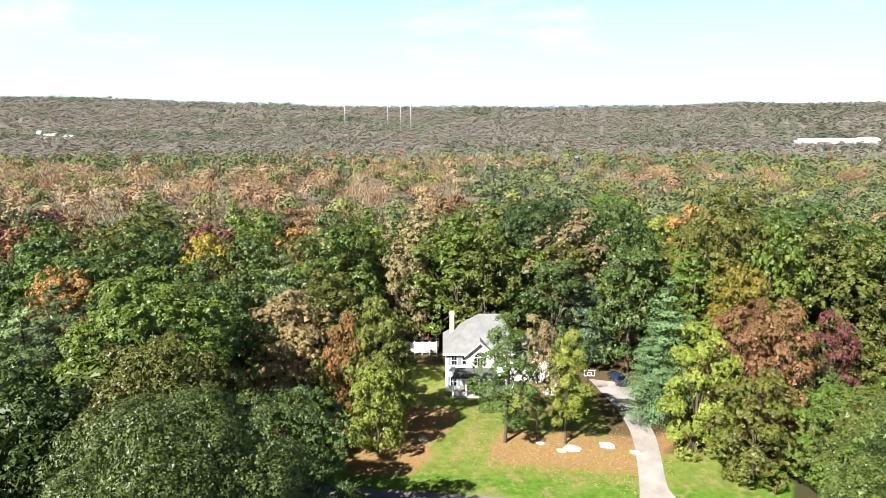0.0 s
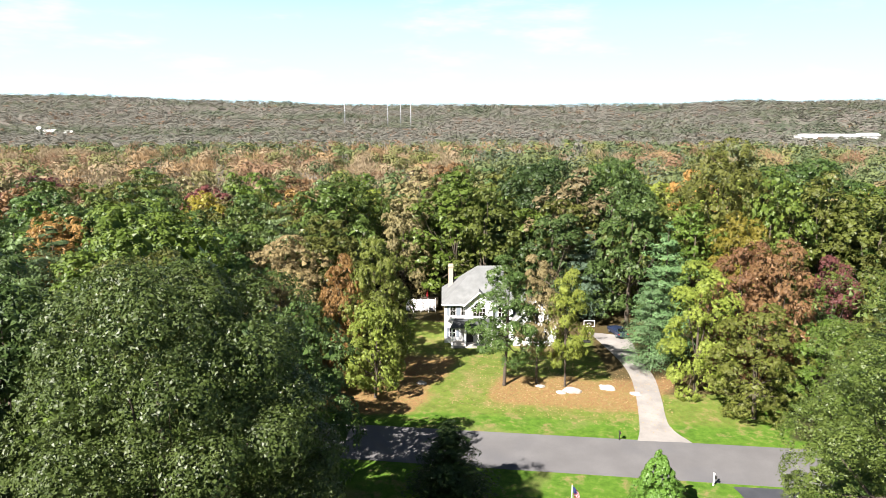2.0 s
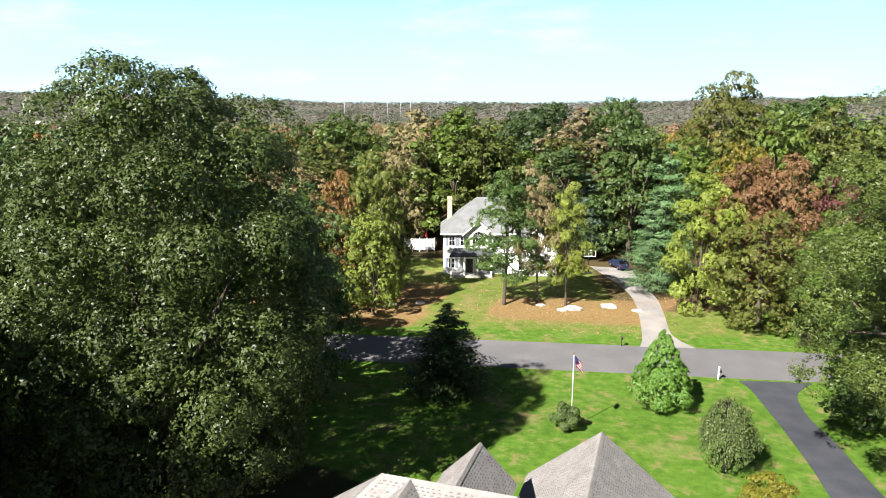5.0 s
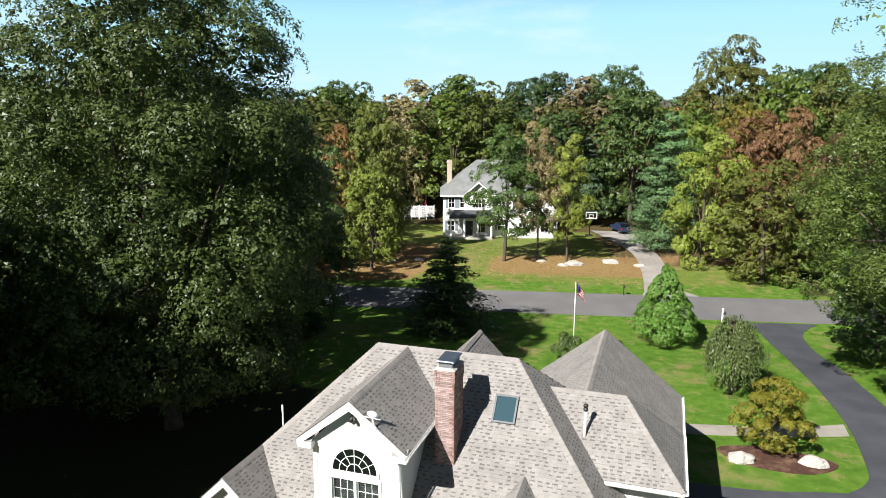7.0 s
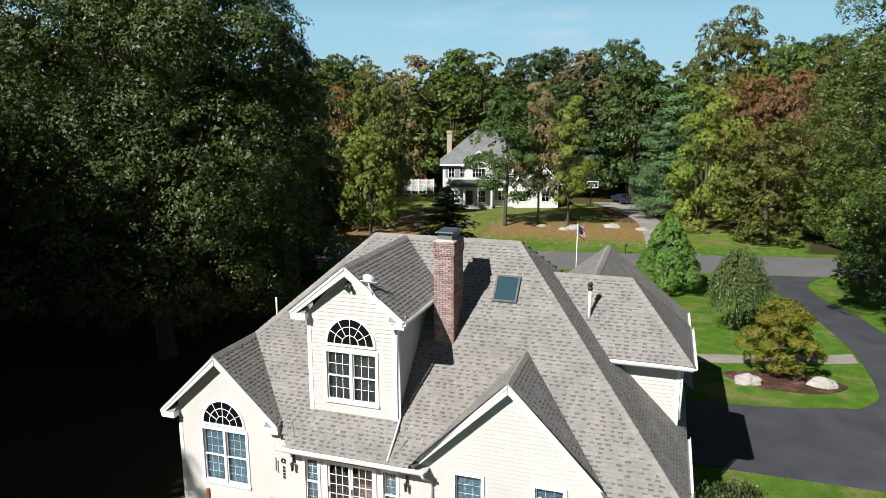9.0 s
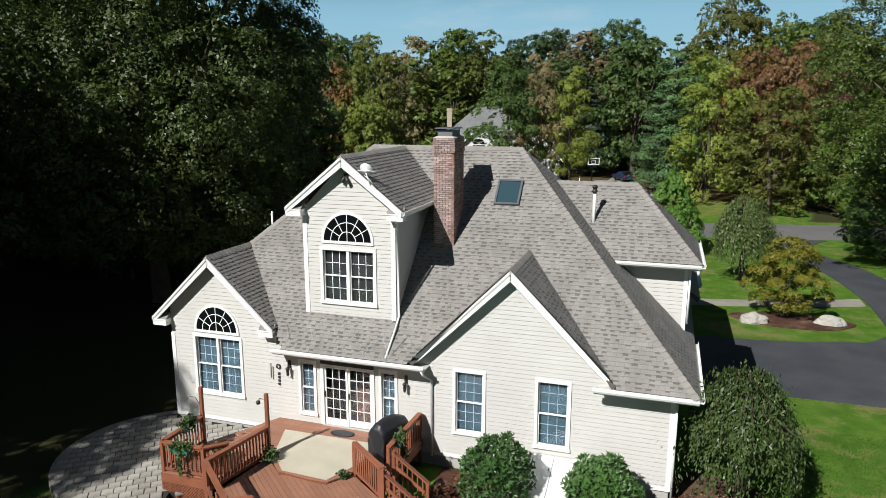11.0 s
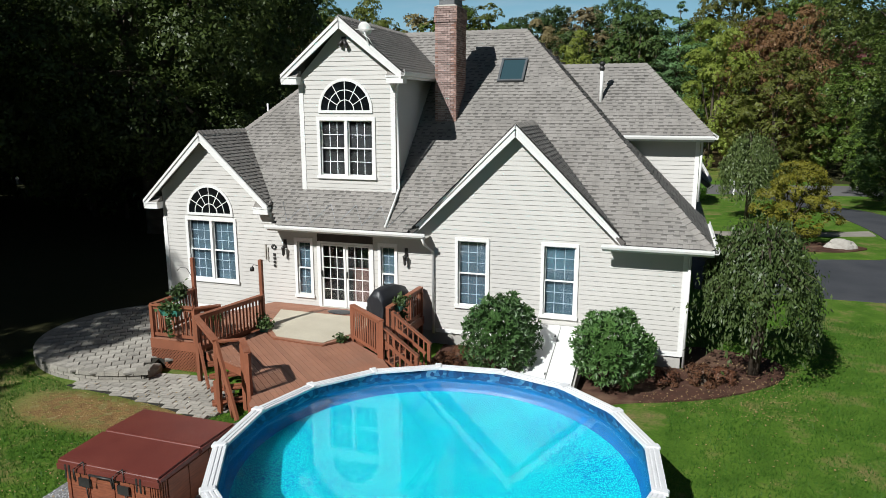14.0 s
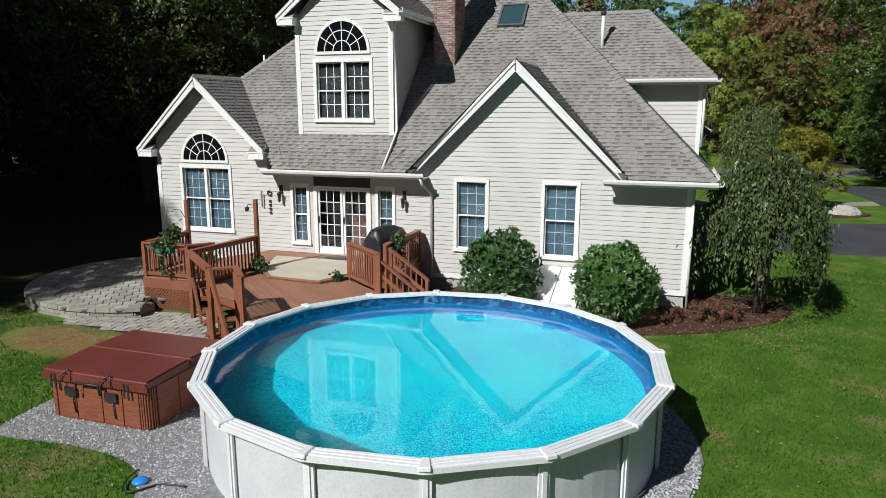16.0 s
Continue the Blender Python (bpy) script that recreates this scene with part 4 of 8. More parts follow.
def skylight(origin, along, slope, w, h):
    o, a, s = Vector(origin), Vector(along).normalized(), Vector(slope).normalized()
    n = a.cross(s)
    n = n if n.z > 0 else -n
    bm = bmesh.new()
    f = 0.07
    for p0, p1, q0, q1 in ((0, w, 0, f), (0, w, h - f, h), (0, f, f, h - f), (w - f, w, f, h - f)):
        c = [o + a * p + s * q for p, q in ((p0, q0), (p1, q0), (p1, q1), (p0, q1))]
        hexa(bm, [v - n * 0.02 for v in c] + [v + n * 0.10 for v in c])
    k = part("skylight", bm, plain("skylight_frame", (0.10, 0.11, 0.12), (0.08, 0.085, 0.09), 0.4, 3.0, 50.0, 0.05), HOUSE, "dark-framed roof skylight")
    bm = bmesh.new()
    c = [o + a * p + s * q + n * 0.065 for p, q in ((f, f), (w - f, f), (w - f, h - f), (f, h - f))]
    hexa(bm, [v - n * 0.03 for v in c] + [v + n * 0.005 for v in c])
    part("pane", bm, M_SKYPANE, k)


m_, n_, b_ = nodes_of("skylight_glass")
b_.inputs["Base Color"].default_value = (0.03, 0.06, 0.072, 1)
b_.inputs["Roughness"].default_value = 0.03
M_SKYPANE = m_
skylight((-4.62, y_of(7.85), 7.85), X_AX, UP_Y, 0.87, 1.08)
gz = G_Z - 1.1 * G_P
skylight((G_X + 2.3, 27.2, G_Z - 2.3 * G_P), (0, 1, 0), (-1, 0, G_P), 0.9, 1.2)


def pipe(name, at, z1, r, material, cap=None, label=""):
    bm = bmesh.new()
    tube(bm, [(at[0], at[1], at[2] - 0.2), (at[0], at[1], z1)], r, 10)
    p = part(name, bm, material, HOUSE, label)
    if cap:
        bm = bmesh.new()
        lathe(bm, [(r * 1.1, -0.06), (r * 1.7, 0.0), (r * 1.7, 0.05), (r * 1.2, 0.06), (r * 1.2, 0.12), (r * 1.7, 0.13), (r * 1.6, 0.20), (r * 0.4, 0.24)], (at[0], at[1], z1), 12)
        part("vent_cap", bm, cap, p, "black vent cap")


pipe("vent_pipe", (-1.36, 22.55, 7.2), 8.30, 0.055, M_WHITE, M_BLACK, "white flue pipe with a black cap")
pipe("roof_pipe", (-13.45, 21.6, 6.1), 7.2, 0.035, M_WHITE, None, "thin white plumbing vent")
bm = bmesh.new()
for k in range(1):
    lathe(bm, [(0.0, 0.02), (0.14, 0.05), (0.20, 0.09), (0.21, 0.10), (0.14, 0.06), (0.02, 0.03)], (0, 0, 0), 14)
bmesh.ops.rotate(bm, verts=bm.verts[:], matrix=Matrix.Rotation(radians(-60), 3, "X"))
bmesh.ops.translate(bm, verts=bm.verts[:], vec=(-7.72, 17.72, 9.25))
dish = part("antenna", bm, M_WHITE, HOUSE, "small white aerial on the dormer's rake")
bm = bmesh.new()
tube(bm, [(-7.55, 17.72, 8.80), (-7.66, 17.70, 9.1), (-7.72, 17.72, 9.25)], 0.022, 6)
tube(bm, [(-7.95, 17.66, 9.27), (-7.35, 17.62, 9.25)], 0.016, 6)
tube(bm, [(-7.7, 17.6, 9.12), (-7.5, 17.55, 9.0), (-7.38, 17.66, 8.75)], 0.012, 5)
part("bracket", bm, M_WHITE, dish)
bm = bmesh.new()
for dx in (-0.1, 0.12):
    tube(bm, [(D_X + 0.02, D_Y - 0.03, 9.05), (D_X + 0.02 + dx, D_Y - 0.14, 8.95 - abs(dx))], [0.045, 0.07], 10)
block(bm, D_X - 0.05, D_X + 0.09, D_Y - 0.05, D_Y + 0.0, 8.98, 9.12)
part("floodlight", bm, M_BLACK, HOUSE, "twin floodlight under the dormer peak")


def lantern(x, z):
    bm = bmesh.new()
    block(bm, x - 0.05, x + 0.05, WY - 0.04, WY - 0.005, z - 0.05, z + 0.22)
    tube(bm, [(x, WY - 0.03, z + 0.05), (x, WY - 0.13, z + 0.12), (x, WY - 0.16, z + 0.02)], 0.012, 6)
    lathe(bm, [(0.02, 0.03), (0.075, -0.02), (0.075, -0.04), (0.06, -0.05), (0.045, -0.22), (0.055, -0.24), (0.012, -0.30)], (x, WY - 0.16, z), 8)
    return part("wall_lantern", bm, M_BLACK, HOUSE, "black wall lantern beside the patio door")


# heating cable laid in zigzags along the eave over the door
bm = bmesh.new()
zig = [(-10.6 + 0.42 * k, 0.10 if k % 2 else 0.85) for k in range(11)]
tube(bm, [(x, EAVE_Y + q * 0.707, EAVE_Z + q * 0.707 + 0.035) for x, q in zig], 0.008, 5)
part("heat_cable", bm, M_LEAD, HOUSE, "thin grey heating cable on the shingles")
lantern(-10.55, 2.72)
lantern(-6.42, 2.70)
for x, z0, z1 in ((-11.28, 2.25, 2.75), (-11.20, 2.20, 2.65)):
    part("wall_ornament", box(x - 0.02, x + 0.02, WY - 0.05, WY - 0.02, z0, z1, 0.006), M_CONCRETE, HOUSE, "pale slender wall ornament")
bm = bmesh.new()
tube(bm, [(-10.97 + 0.07 * math.cos(k * math.tau / 12), WY - 0.045, 2.68 + 0.07 * math.sin(k * math.tau / 12)) for k in range(13)], 0.022, 6)
part("wall_ornament", bm, M_BLACK, HOUSE, "dark iron ring on the wall")
for z in (2.42, 2.3, 2.18, 2.06):
    part("wall_ornament", box(-11.0, -10.92, WY - 0.05, WY - 0.02, z - 0.045, z + 0.04, 0.012), M_BLACK, HOUSE, "dark iron wall hanging")

# ---- behind the house: pool, deck, patio, hot tub, planting ----
M_POOLWHITE = plain("pool_resin", (0.74, 0.74, 0.75), (0.66, 0.66, 0.68), 0.4, 1.2, 50.0, 0.05)
M_POOLWALL = plain("pool_wall", (0.62, 0.63, 0.64), (0.54, 0.55, 0.57), 0.45, 0.9, 30.0, 0.1, dirt=(0.50, 0.51, 0.52))
M_DECKWOOD = plain("stained_rail", (0.285, 0.098, 0.048), (0.225, 0.075, 0.036), 0.6, 2.0, 40.0, 0.3, obj=0.2)
M_BOARD = plain("deck_board", (0.330, 0.155, 0.095), (0.285, 0.128, 0.078), 0.65, 1.2, 35.0, 0.25, obj=0.16, dirt=(0.25, 0.14, 0.10))
M_RUG = plain("beige_mat", (0.52, 0.47, 0.37), (0.46, 0.41, 0.32), 0.9, 1.0, 50.0, 0.2, dirt=(0.42, 0.37, 0.28))
M_PAVER = plain("paver", (0.43, 0.40, 0.35), (0.33, 0.305, 0.27), 0.9, 2.0, 25.0, 0.5, spec=0.2, obj=0.3, dirt=(0.20, 0.19, 0.17))
M_JOINT = plain("joint_sand", (0.045, 0.042, 0.035), (0.03, 0.03, 0.025), 0.95, 4.0, 40.0, 0.4, spec=0.1)
M_WALLSTONE = plain("wall_block", (0.36, 0.335, 0.29), (0.28, 0.26, 0.225), 0.9, 3.0, 25.0, 0.6, spec=0.2, obj=0.3)
M_GRAVEL = plain("gravel", (0.54, 0.54, 0.55), (0.40, 0.40, 0.41), 0.9, 6.0, 60.0, 0.5, spec=0.2, island=0.45)
M_GRAVELBED = plain("gravel_bed", (0.26, 0.26, 0.26), (0.17, 0.17, 0.175), 0.95, 8.0, 40.0, 0.8, spec=0.1)
M_MULCH = plain("mulch", (0.085, 0.042, 0.030), (0.055, 0.030, 0.022), 0.95, 3.0, 30.0, 0.9, spec=0.1, dirt=(0.19, 0.12, 0.08))
def cedar_mat():
    """Stained cedar with its grain running along the boards."""
    m, n, b = nodes_of("cedar_panel")
    co = coords(n)
    lay = n.nodes.new("ShaderNodeMapping")
    lay.inputs["Scale"].default_value = (1.6, 1.6, 26.0)
    n.links.new(co, lay.inputs[0])
    grain, broad = noise_of(n, lay.outputs[0], 2.2, 5.0, 0.7), noise_of(n, co, 2.0, 3.0)
    c = ramp(n, grain, (0.32, (0.105, 0.030, 0.015)), (0.5, (0.225, 0.070, 0.034)), (0.7, (0.300, 0.105, 0.050)))
    c = mixed(n, c, (0.16, 0.052, 0.028), ramp(n, broad, (0.4, (0, 0, 0)), (0.7, (0.6, 0.6, 0.6))))
    n.links.new(c, b.inputs["Base Color"])
    b.inputs["Roughness"].default_value = 0.5
    bumped(n, b, grain, 0.3, 0.004)
    return m


M_CEDAR = cedar_mat()
M_COVER = plain("vinyl_cover", (0.155, 0.040, 0.030), (0.125, 0.030, 0.024), 0.38, 1.5, 60.0, 0.12)
M_VINYL = plain("black_cover", (0.012, 0.013, 0.016), (0.02, 0.021, 0.026), 0.42, 3.0, 50.0, 0.2)
M_BARBERRY = leafy("barberry_leaves", (0.075, 0.030, 0.020), (0.145, 0.066, 0.042), (0.23, 0.13, 0.085), 0.2, 0.2)

PC, PR = Vector((-2.62, 9.02, 0)), 3.82
RIM_Z, WATER_Z = 1.34, 1.17


def liner_mat():
    m, n, b = nodes_of("pool_liner")
    co = coords(n)
    v = node(n, "ShaderNodeTexVoronoi", Scale=38.0)
    n.links.new(co, v.inputs["Vector"])
    big = noise_of(n, co, 0.7, 3.0)
    c = ramp(n, v.outputs["Distance"], (0.05, (0.10, 0.74, 0.72)), (0.35, (0.010, 0.46, 0.46)), (0.7, (0.002, 0.14, 0.34)))
    c = mixed(n, c, (0.012, 0.47, 0.48), ramp(n, big, (0.4, (0, 0, 0)), (0.7, (0.5, 0.5, 0.5))))
    n.links.new(c, b.inputs["Base Color"])
    b.inputs["Roughness"].default_value = 0.5
    return m


def water_mat():
    m, n, b = nodes_of("pool_water")
    b.inputs["Base Color"].default_value = (0.75, 0.97, 1.0, 1)
    b.inputs["Transmission Weight"].default_value, b.inputs["Roughness"].default_value, b.inputs["IOR"].default_value = 1.0, 0.0, 1.33
    co = coords(n)
    a = noise_of(n, co, 2.2, 3.0)
    bumped(n, b, a, 0.05, 0.04)
    return m


def pool():
    p = thing("swimming_pool", "round above-ground pool with white rim and bright blue water", "pool", (PC.x, PC.y, 0))
    N = 16
    ang = [radians(-117.5 + 22.5 * k) for k in range(N)]
    at = lambda r, a, z: (PC.x + r * math.cos(a), PC.y + r * math.sin(a), z)
    fine = [k * math.tau / 96 for k in range(96)]
    bm = bmesh.new()
    rings = [[bm.verts.new(at(r, a, z)) for a in fine] for r, z in ((3.60, 0.0), (3.64, 0.0), (3.64, RIM_Z - 0.02), (3.60, RIM_Z - 0.02))]
    for r0, r1 in zip(rings, rings[1:] + rings[:1]):
        for k in range(96):
            bm.faces.new([r0[k], r0[(k + 1) % 96], r1[(k + 1) % 96], r1[k]])
    bmesh.ops.recalc_face_normals(bm, faces=bm.faces[:])
    part("pool_wall", bm, M_POOLWALL, p, "white steel pool wall")
    bm = bmesh.new()
    floor = [[bm.verts.new(at(r, a, z)) for a in fine] for r, z in ((1.2, 0.36), (2.4, 0.36), (3.1, 0.37), (3.46, 0.40))]
    for r0, r1 in zip(floor, floor[1:]):
        for k in range(96):
            bm.faces.new([r0[k], r0[(k + 1) % 96], r1[(k + 1) % 96], r1[k]]).smooth = True
    bm.faces.new(floor[0])
    side = bmesh.new()
    rows = [[side.verts.new(at(r, a, z)) for a in fine] for r, z in ((3.46, 0.40), (3.54, 0.46), (3.58, 0.54), (3.59, 0.98))]
    for r0, r1 in zip(rows, rows[1:]):
        for k in range(96):
            side.faces.new([r0[k], r0[(k + 1) % 96], r1[(k + 1) % 96], r1[k]]).smooth = True
    part("liner_wall", side, plain("liner_blue", (0.004, 0.105, 0.28), (0.003, 0.080, 0.23), 0.5, 3.0, 30.0, 0.05), p, "deep blue liner wall")
    part("liner", bm, liner_mat(), p, "turquoise pebble-patterned liner")
    bm = bmesh.new()
    for z0, z1 in ((0.98, RIM_Z - 0.04),):
        for a, b in zip(fine, fine[1:] + fine[:1]):
            bm.faces.new([bm.verts.new(q) for q in (at(3.588, a, z0), at(3.588, b, z0), at(3.588, b, z1), at(3.588, a, z1))])
    m, n, b = nodes_of("tile_band")
    co = coords(n)
    w = node(n, "ShaderNodeTexVoronoi", Scale=9.0)
    n.links.new(co, w.inputs["Vector"])
    n.links.new(ramp(n, w.outputs["Color"], (0.3, (0.006, 0.035, 0.12)), (0.7, (0.015, 0.10, 0.24)), (0.9, (0.10, 0.22, 0.34))), b.inputs["Base Color"])
    part("tile_band", bm, m, p, "dark blue patterned band at the waterline")
    bm = bmesh.new()
    bm.faces.new([bm.verts.new(at(3.585, a, WATER_Z)) for a in fine])
    w = part("water", bm, water_mat(), p, "clear still blue water")
    w.visible_shadow = False
    # rim rails with ribs, caps over the joints, posts below them
    for k in range(N):
        a, b = ang[k], ang[(k + 1) % N]
        bm = bmesh.new()
        for r0, r1, z0, z1 in ((3.60, 3.84, RIM_Z - 0.035, RIM_Z), (3.61, 3.65, RIM_Z, RIM_Z + 0.012), (3.68, 3.72, RIM_Z, RIM_Z + 0.014), (3.75, 3.79, RIM_Z, RIM_Z + 0.012), (3.81, 3.84, RIM_Z - 0.07, RIM_Z - 0.035)):
            r0, r1 = r0 / math.cos(radians(11.25)) - 0.07, r1 / math.cos(radians(11.25)) - 0.07
            hexa(bm, [at(r0, a, z0), at(r1, a, z0), at(r1, b, z0), at(r0, b, z0), at(r0, a, z1), at(r1, a, z1), at(r1, b, z1), at(r0, b, z1)])
        part("rim_rail", bm, M_POOLWHITE, p)
        d, s = Vector((math.cos(a), math.sin(a), 0)), Vector((-math.sin(a), math.cos(a), 0))
        bm = bmesh.new()
        o = PC + d * 3.78 + Vector((0, 0, RIM_Z - 0.03))
        c = [o + d * u + s * v for u, v in ((-0.16, -0.055), (0.085, -0.075), (0.085, 0.075), (-0.16, 0.055))]
        hexa(bm, c + [q + Vector((0, 0, 0.06)) - d * 0.01 for q in c])
        bmesh.ops.bevel(bm, geom=bm.edges[:], offset=0.012, segments=1, affect="EDGES")
        part("rim_cap", bm, M_POOLWHITE, p)
        bm = bmesh.new()
        for v0, v1, q in ((-0.075, -0.03, 0.03), (-0.03, 0.03, 0.05), (0.03, 0.075, 0.03)):
            o = PC + d * 3.66
            c = [o + d * u + s * v for u, v in ((0, v0), (q, v0), (q, v1), (0, v1))]
            hexa(bm, c + [x + Vector((0, 0, RIM_Z - 0.06)) for x in c])
        part("pool_post", bm, M_POOLWHITE, p)
    return p


pool()


def flat_patch(name, pts, z, material, label, category, thick=0.06):
    bm = bmesh.new()
    prism(bm, [(x, y, z) for x, y in pts], (0, 0, -thick))
    return solo(name, bm, material, label, category, kind="structure")


ring = [(PC.x + 4.25 * math.cos(k * math.tau / 40) + (0.10 if k < 20 else 0), PC.y + 4.25 * math.sin(k * math.tau / 40)) for k in range(40)]
flat_patch("gravel_ring", ring, 0.025, M_GRAVELBED, "grey gravel bed round the pool", "gravel")
pad = dense([(-9.75, 9.6), (-9.6, 6.75), (-9.2, 6.45), (-7.9, 6.55), (-6.9, 6.45), (-6.2, 6.1), (-5.5, 5.3), (-5.0, 6.5), (-6.6, 10.5), (-8.0, 11.1)], 4)
flat_patch("gravel_pad", pad, 0.029, M_GRAVELBED, "grey gravel pad under the hot tub", "gravel")


def inside(pts, x, y):
    hit = False
    for (a, b), (c, d) in zip(pts, pts[1:] + pts[:1]):
        if (b > y) != (d > y) and x < a + (c - a) * (y - b) / (d - b):
            hit = not hit
    return hit


def gravel_stones():
    r = random.Random(9)
    verts, faces = [], []
    n = 0
    while n < 9000:
        if r.random() < 0.72:
            x, y = r.uniform(-9.8, -4.8), r.uniform(5.0, 11.2)
            if not inside(pad, x, y) or (-9.0 < x < -7.0 and 7.3 < y < 9.3):
                continue
        else:
            a = r.uniform(-1.2, 1.4)
            d = r.uniform(3.7, 4.3)
            x, y = PC.x + d * math.cos(a), PC.y + d * math.sin(a)
        if (x - PC.x) ** 2 + (y - PC.y) ** 2 < 3.68 ** 2:
            continue
        s = r.uniform(0.012, 0.030)
        t = r.uniform(0, 6.28)
        base = len(verts)
        for k in range(4):
            verts.append((x + s * math.cos(t + k * 1.57) * r.uniform(0.7, 1.3), y + s * math.sin(t + k * 1.57) * r.uniform(0.7, 1.3), 0.032))
        verts.append((x + r.uniform(-0.3, 0.3) * s, y + r.uniform(-0.3, 0.3) * s, 0.032 + s * r.uniform(0.6, 1.1)))
        faces += [(base + k, base + (k + 1) % 4, base + 4) for k in range(4)]
        n += 1
    tagged(new("gravel_stones", raw_mesh("gravel_stones", verts, faces, M_GRAVEL)), "loose grey crushed stone round the pool and hot tub", "gravel", kind="stuff")


gravel_stones()


# Patio: raised half-round terrace of diagonal pavers with a low block wall, and a lower paved strip.
PT, PRX, PRY, PZ = Vector((-13.6, 15.15, 0)), 3.45, 3.22, 0.31
patio_edge = [(PT.x + PRX * math.cos(t), PT.y + PRY * math.sin(t)) for t in [radians(-58 - k * 5) for k in range(48)]]
patio_poly = [(-12.1, 13.3), (-11.2, 13.6), (-11.2, 17.55), (-15.2, 17.55)] + patio_edge[::-1][6:]
bm = bmesh.new()
prism(bm, [(x, y, PZ - 0.03) for x, y in patio_poly], (0, 0, -0.5))
PATIO = solo("patio_floor", bm, M_JOINT, "raised half-round patio of worn grey pavers", "patio", kind="structure")


def pave(parent, poly, z, w, h, turn, seed, name="paver"):
    """Single paving stones with open joints; whole ones share one mesh."""
    r = random.Random(seed)
    meshes = []
    for k in range(3):
        bm = box(-w / 2 + 0.010, w / 2 - 0.010, -h / 2 + 0.010, h / 2 - 0.010, -0.03, 0.034 - 0.004 * k)
        bmesh.ops.bevel(bm, geom=[e for e in bm.edges if all(v.co.z > 0 for v in e.verts)], offset=0.008, segments=1, affect="EDGES")
        meshes.append(finish(bm, name, M_PAVER))
    c, s = math.cos(turn), math.sin(turn)
    cx, cy = sum(p[0] for p in poly) / len(poly), sum(p[1] for p in poly) / len(poly)
    made = 0
    for i in range(-40, 41):
        for j in range(-40, 41):
            a, b = i * w + (w / 2 if j % 2 else 0), j * h
            x, y = cx + a * c - b * s, cy + a * s + b * c
            if all(inside(poly, x + u * c * w * 0.33, y + u * s * w * 0.33) for u in (-1, 0, 1)) and made < 300:
                o = new(name, meshes[r.randrange(3)])
                o.parent = parent
                o.matrix_basis = pose(x, y, z, r.uniform(-0.7, 0.7), r.uniform(-0.7, 0.7), math.degrees(turn) + r.uniform(-0.8, 0.8))
                made += 1


pave(PATIO, patio_poly, PZ - 0.028, 0.33, 0.33, radians(38), 3)
low_poly = [(-13.6, 11.55), (-12.9, 12.75), (-10.3, 13.1), (-9.2, 12.6), (-8.6, 11.6), (-8.9, 10.9), (-10.4, 11.25), (-12.0, 11.45)]
STRIP = flat_patch("paved_strip", low_poly, 0.008, M_JOINT, "lower strip of grey pavers by the deck stairs", "paving")
pave(STRIP, low_poly, 0.012, 0.34, 0.22, radians(8), 4)
WALLRING = thing("retaining_wall", "low curved wall of tan concrete blocks edging the patio", "wall", (PT.x, PT.y, 0), kind="structure")
for row in range(3):
    for k in range(34):
        a0, a1 = radians(-57 - (k + 0.5 * (row % 2)) * 6.2), radians(-57 - (k + 1 + 0.5 * (row % 2)) * 6.2 + 0.25)
        g = 0.02 * (2 - row) + (0.05 if row == 2 else 0)
        zz0, zz1 = row * 0.112 - 0.02, row * 0.112 + 0.087
        q = lambda a, d, z: (PT.x + (PRX + d) * math.cos(a), PT.y + (PRY + d) * math.sin(a), z)
        bm = bmesh.new()
        inner = -0.20 if row < 2 else -0.26
        hexa(bm, [q(a0, inner, zz0), q(a1, inner, zz0), q(a1, g, zz0), q(a0, g, zz0), q(a0, inner, zz1), q(a1, inner, zz1), q(a1, g - 0.012, zz1), q(a0, g - 0.012, zz1)])
        bmesh.ops.recalc_face_normals(bm, faces=bm.faces[:])
        part("cap_stone" if row == 2 else "stone", bm, M_WALLSTONE, WALLRING)
bm = bmesh.new()
bmesh.ops.create_icosphere(bm, subdivisions=3, radius=1.0)
for v in bm.verts:
    v.co = Vector((v.co.x * 0.20, v.co.y * 0.42, v.co.z * 0.22)) * (1 + 0.25 * noise.noise(v.co * 1.7)) + Vector((-11.95, 12.75, 0.12))
solo("boulder", bm, M_WALLSTONE, "grey boulder at the patio's step", "rock")

# Deck
DZ, LZ = 0.85, 0.79
DECK = thing("deck", "red-brown stained timber deck joining house and pool", "deck", (-8.8, 14.5, 0))


def boards(poly, z, turn, width=0.14, name="deck_board"):
    """Deck boards, each an object, cut to the outline."""
    c, s = math.cos(turn), math.sin(turn)
    rot = [(x * c + y * s, -x * s + y * c) for x, y in poly]
    b, hi = min(p[1] for p in rot), max(p[1] for p in rot)
    while b < hi - 0.03:
        t = min(b + width - 0.008, hi)
        lo_s, up_s, mid = spans_at(rot, b + 0.004), spans_at(rot, t - 0.004), spans_at(rot, (b + t) / 2)
        for i, (a, e) in enumerate(mid):
            la, le = lo_s[i] if len(lo_s) == len(mid) else (a, e)
            ua, ue = up_s[i] if len(up_s) == len(mid) else (a, e)
            if e - a < 0.04:
                continue
            q = [(x * c - y * s, x * s + y * c) for x, y in ((la, b), (le, b), (ue, t), (ua, t))]
            bm = bmesh.new()
            hexa(bm, [(x, y, z - 0.035) for x, y in q] + [(x, y, z) for x, y in q])
            part(name, bm, M_BOARD, DECK)
        b += width


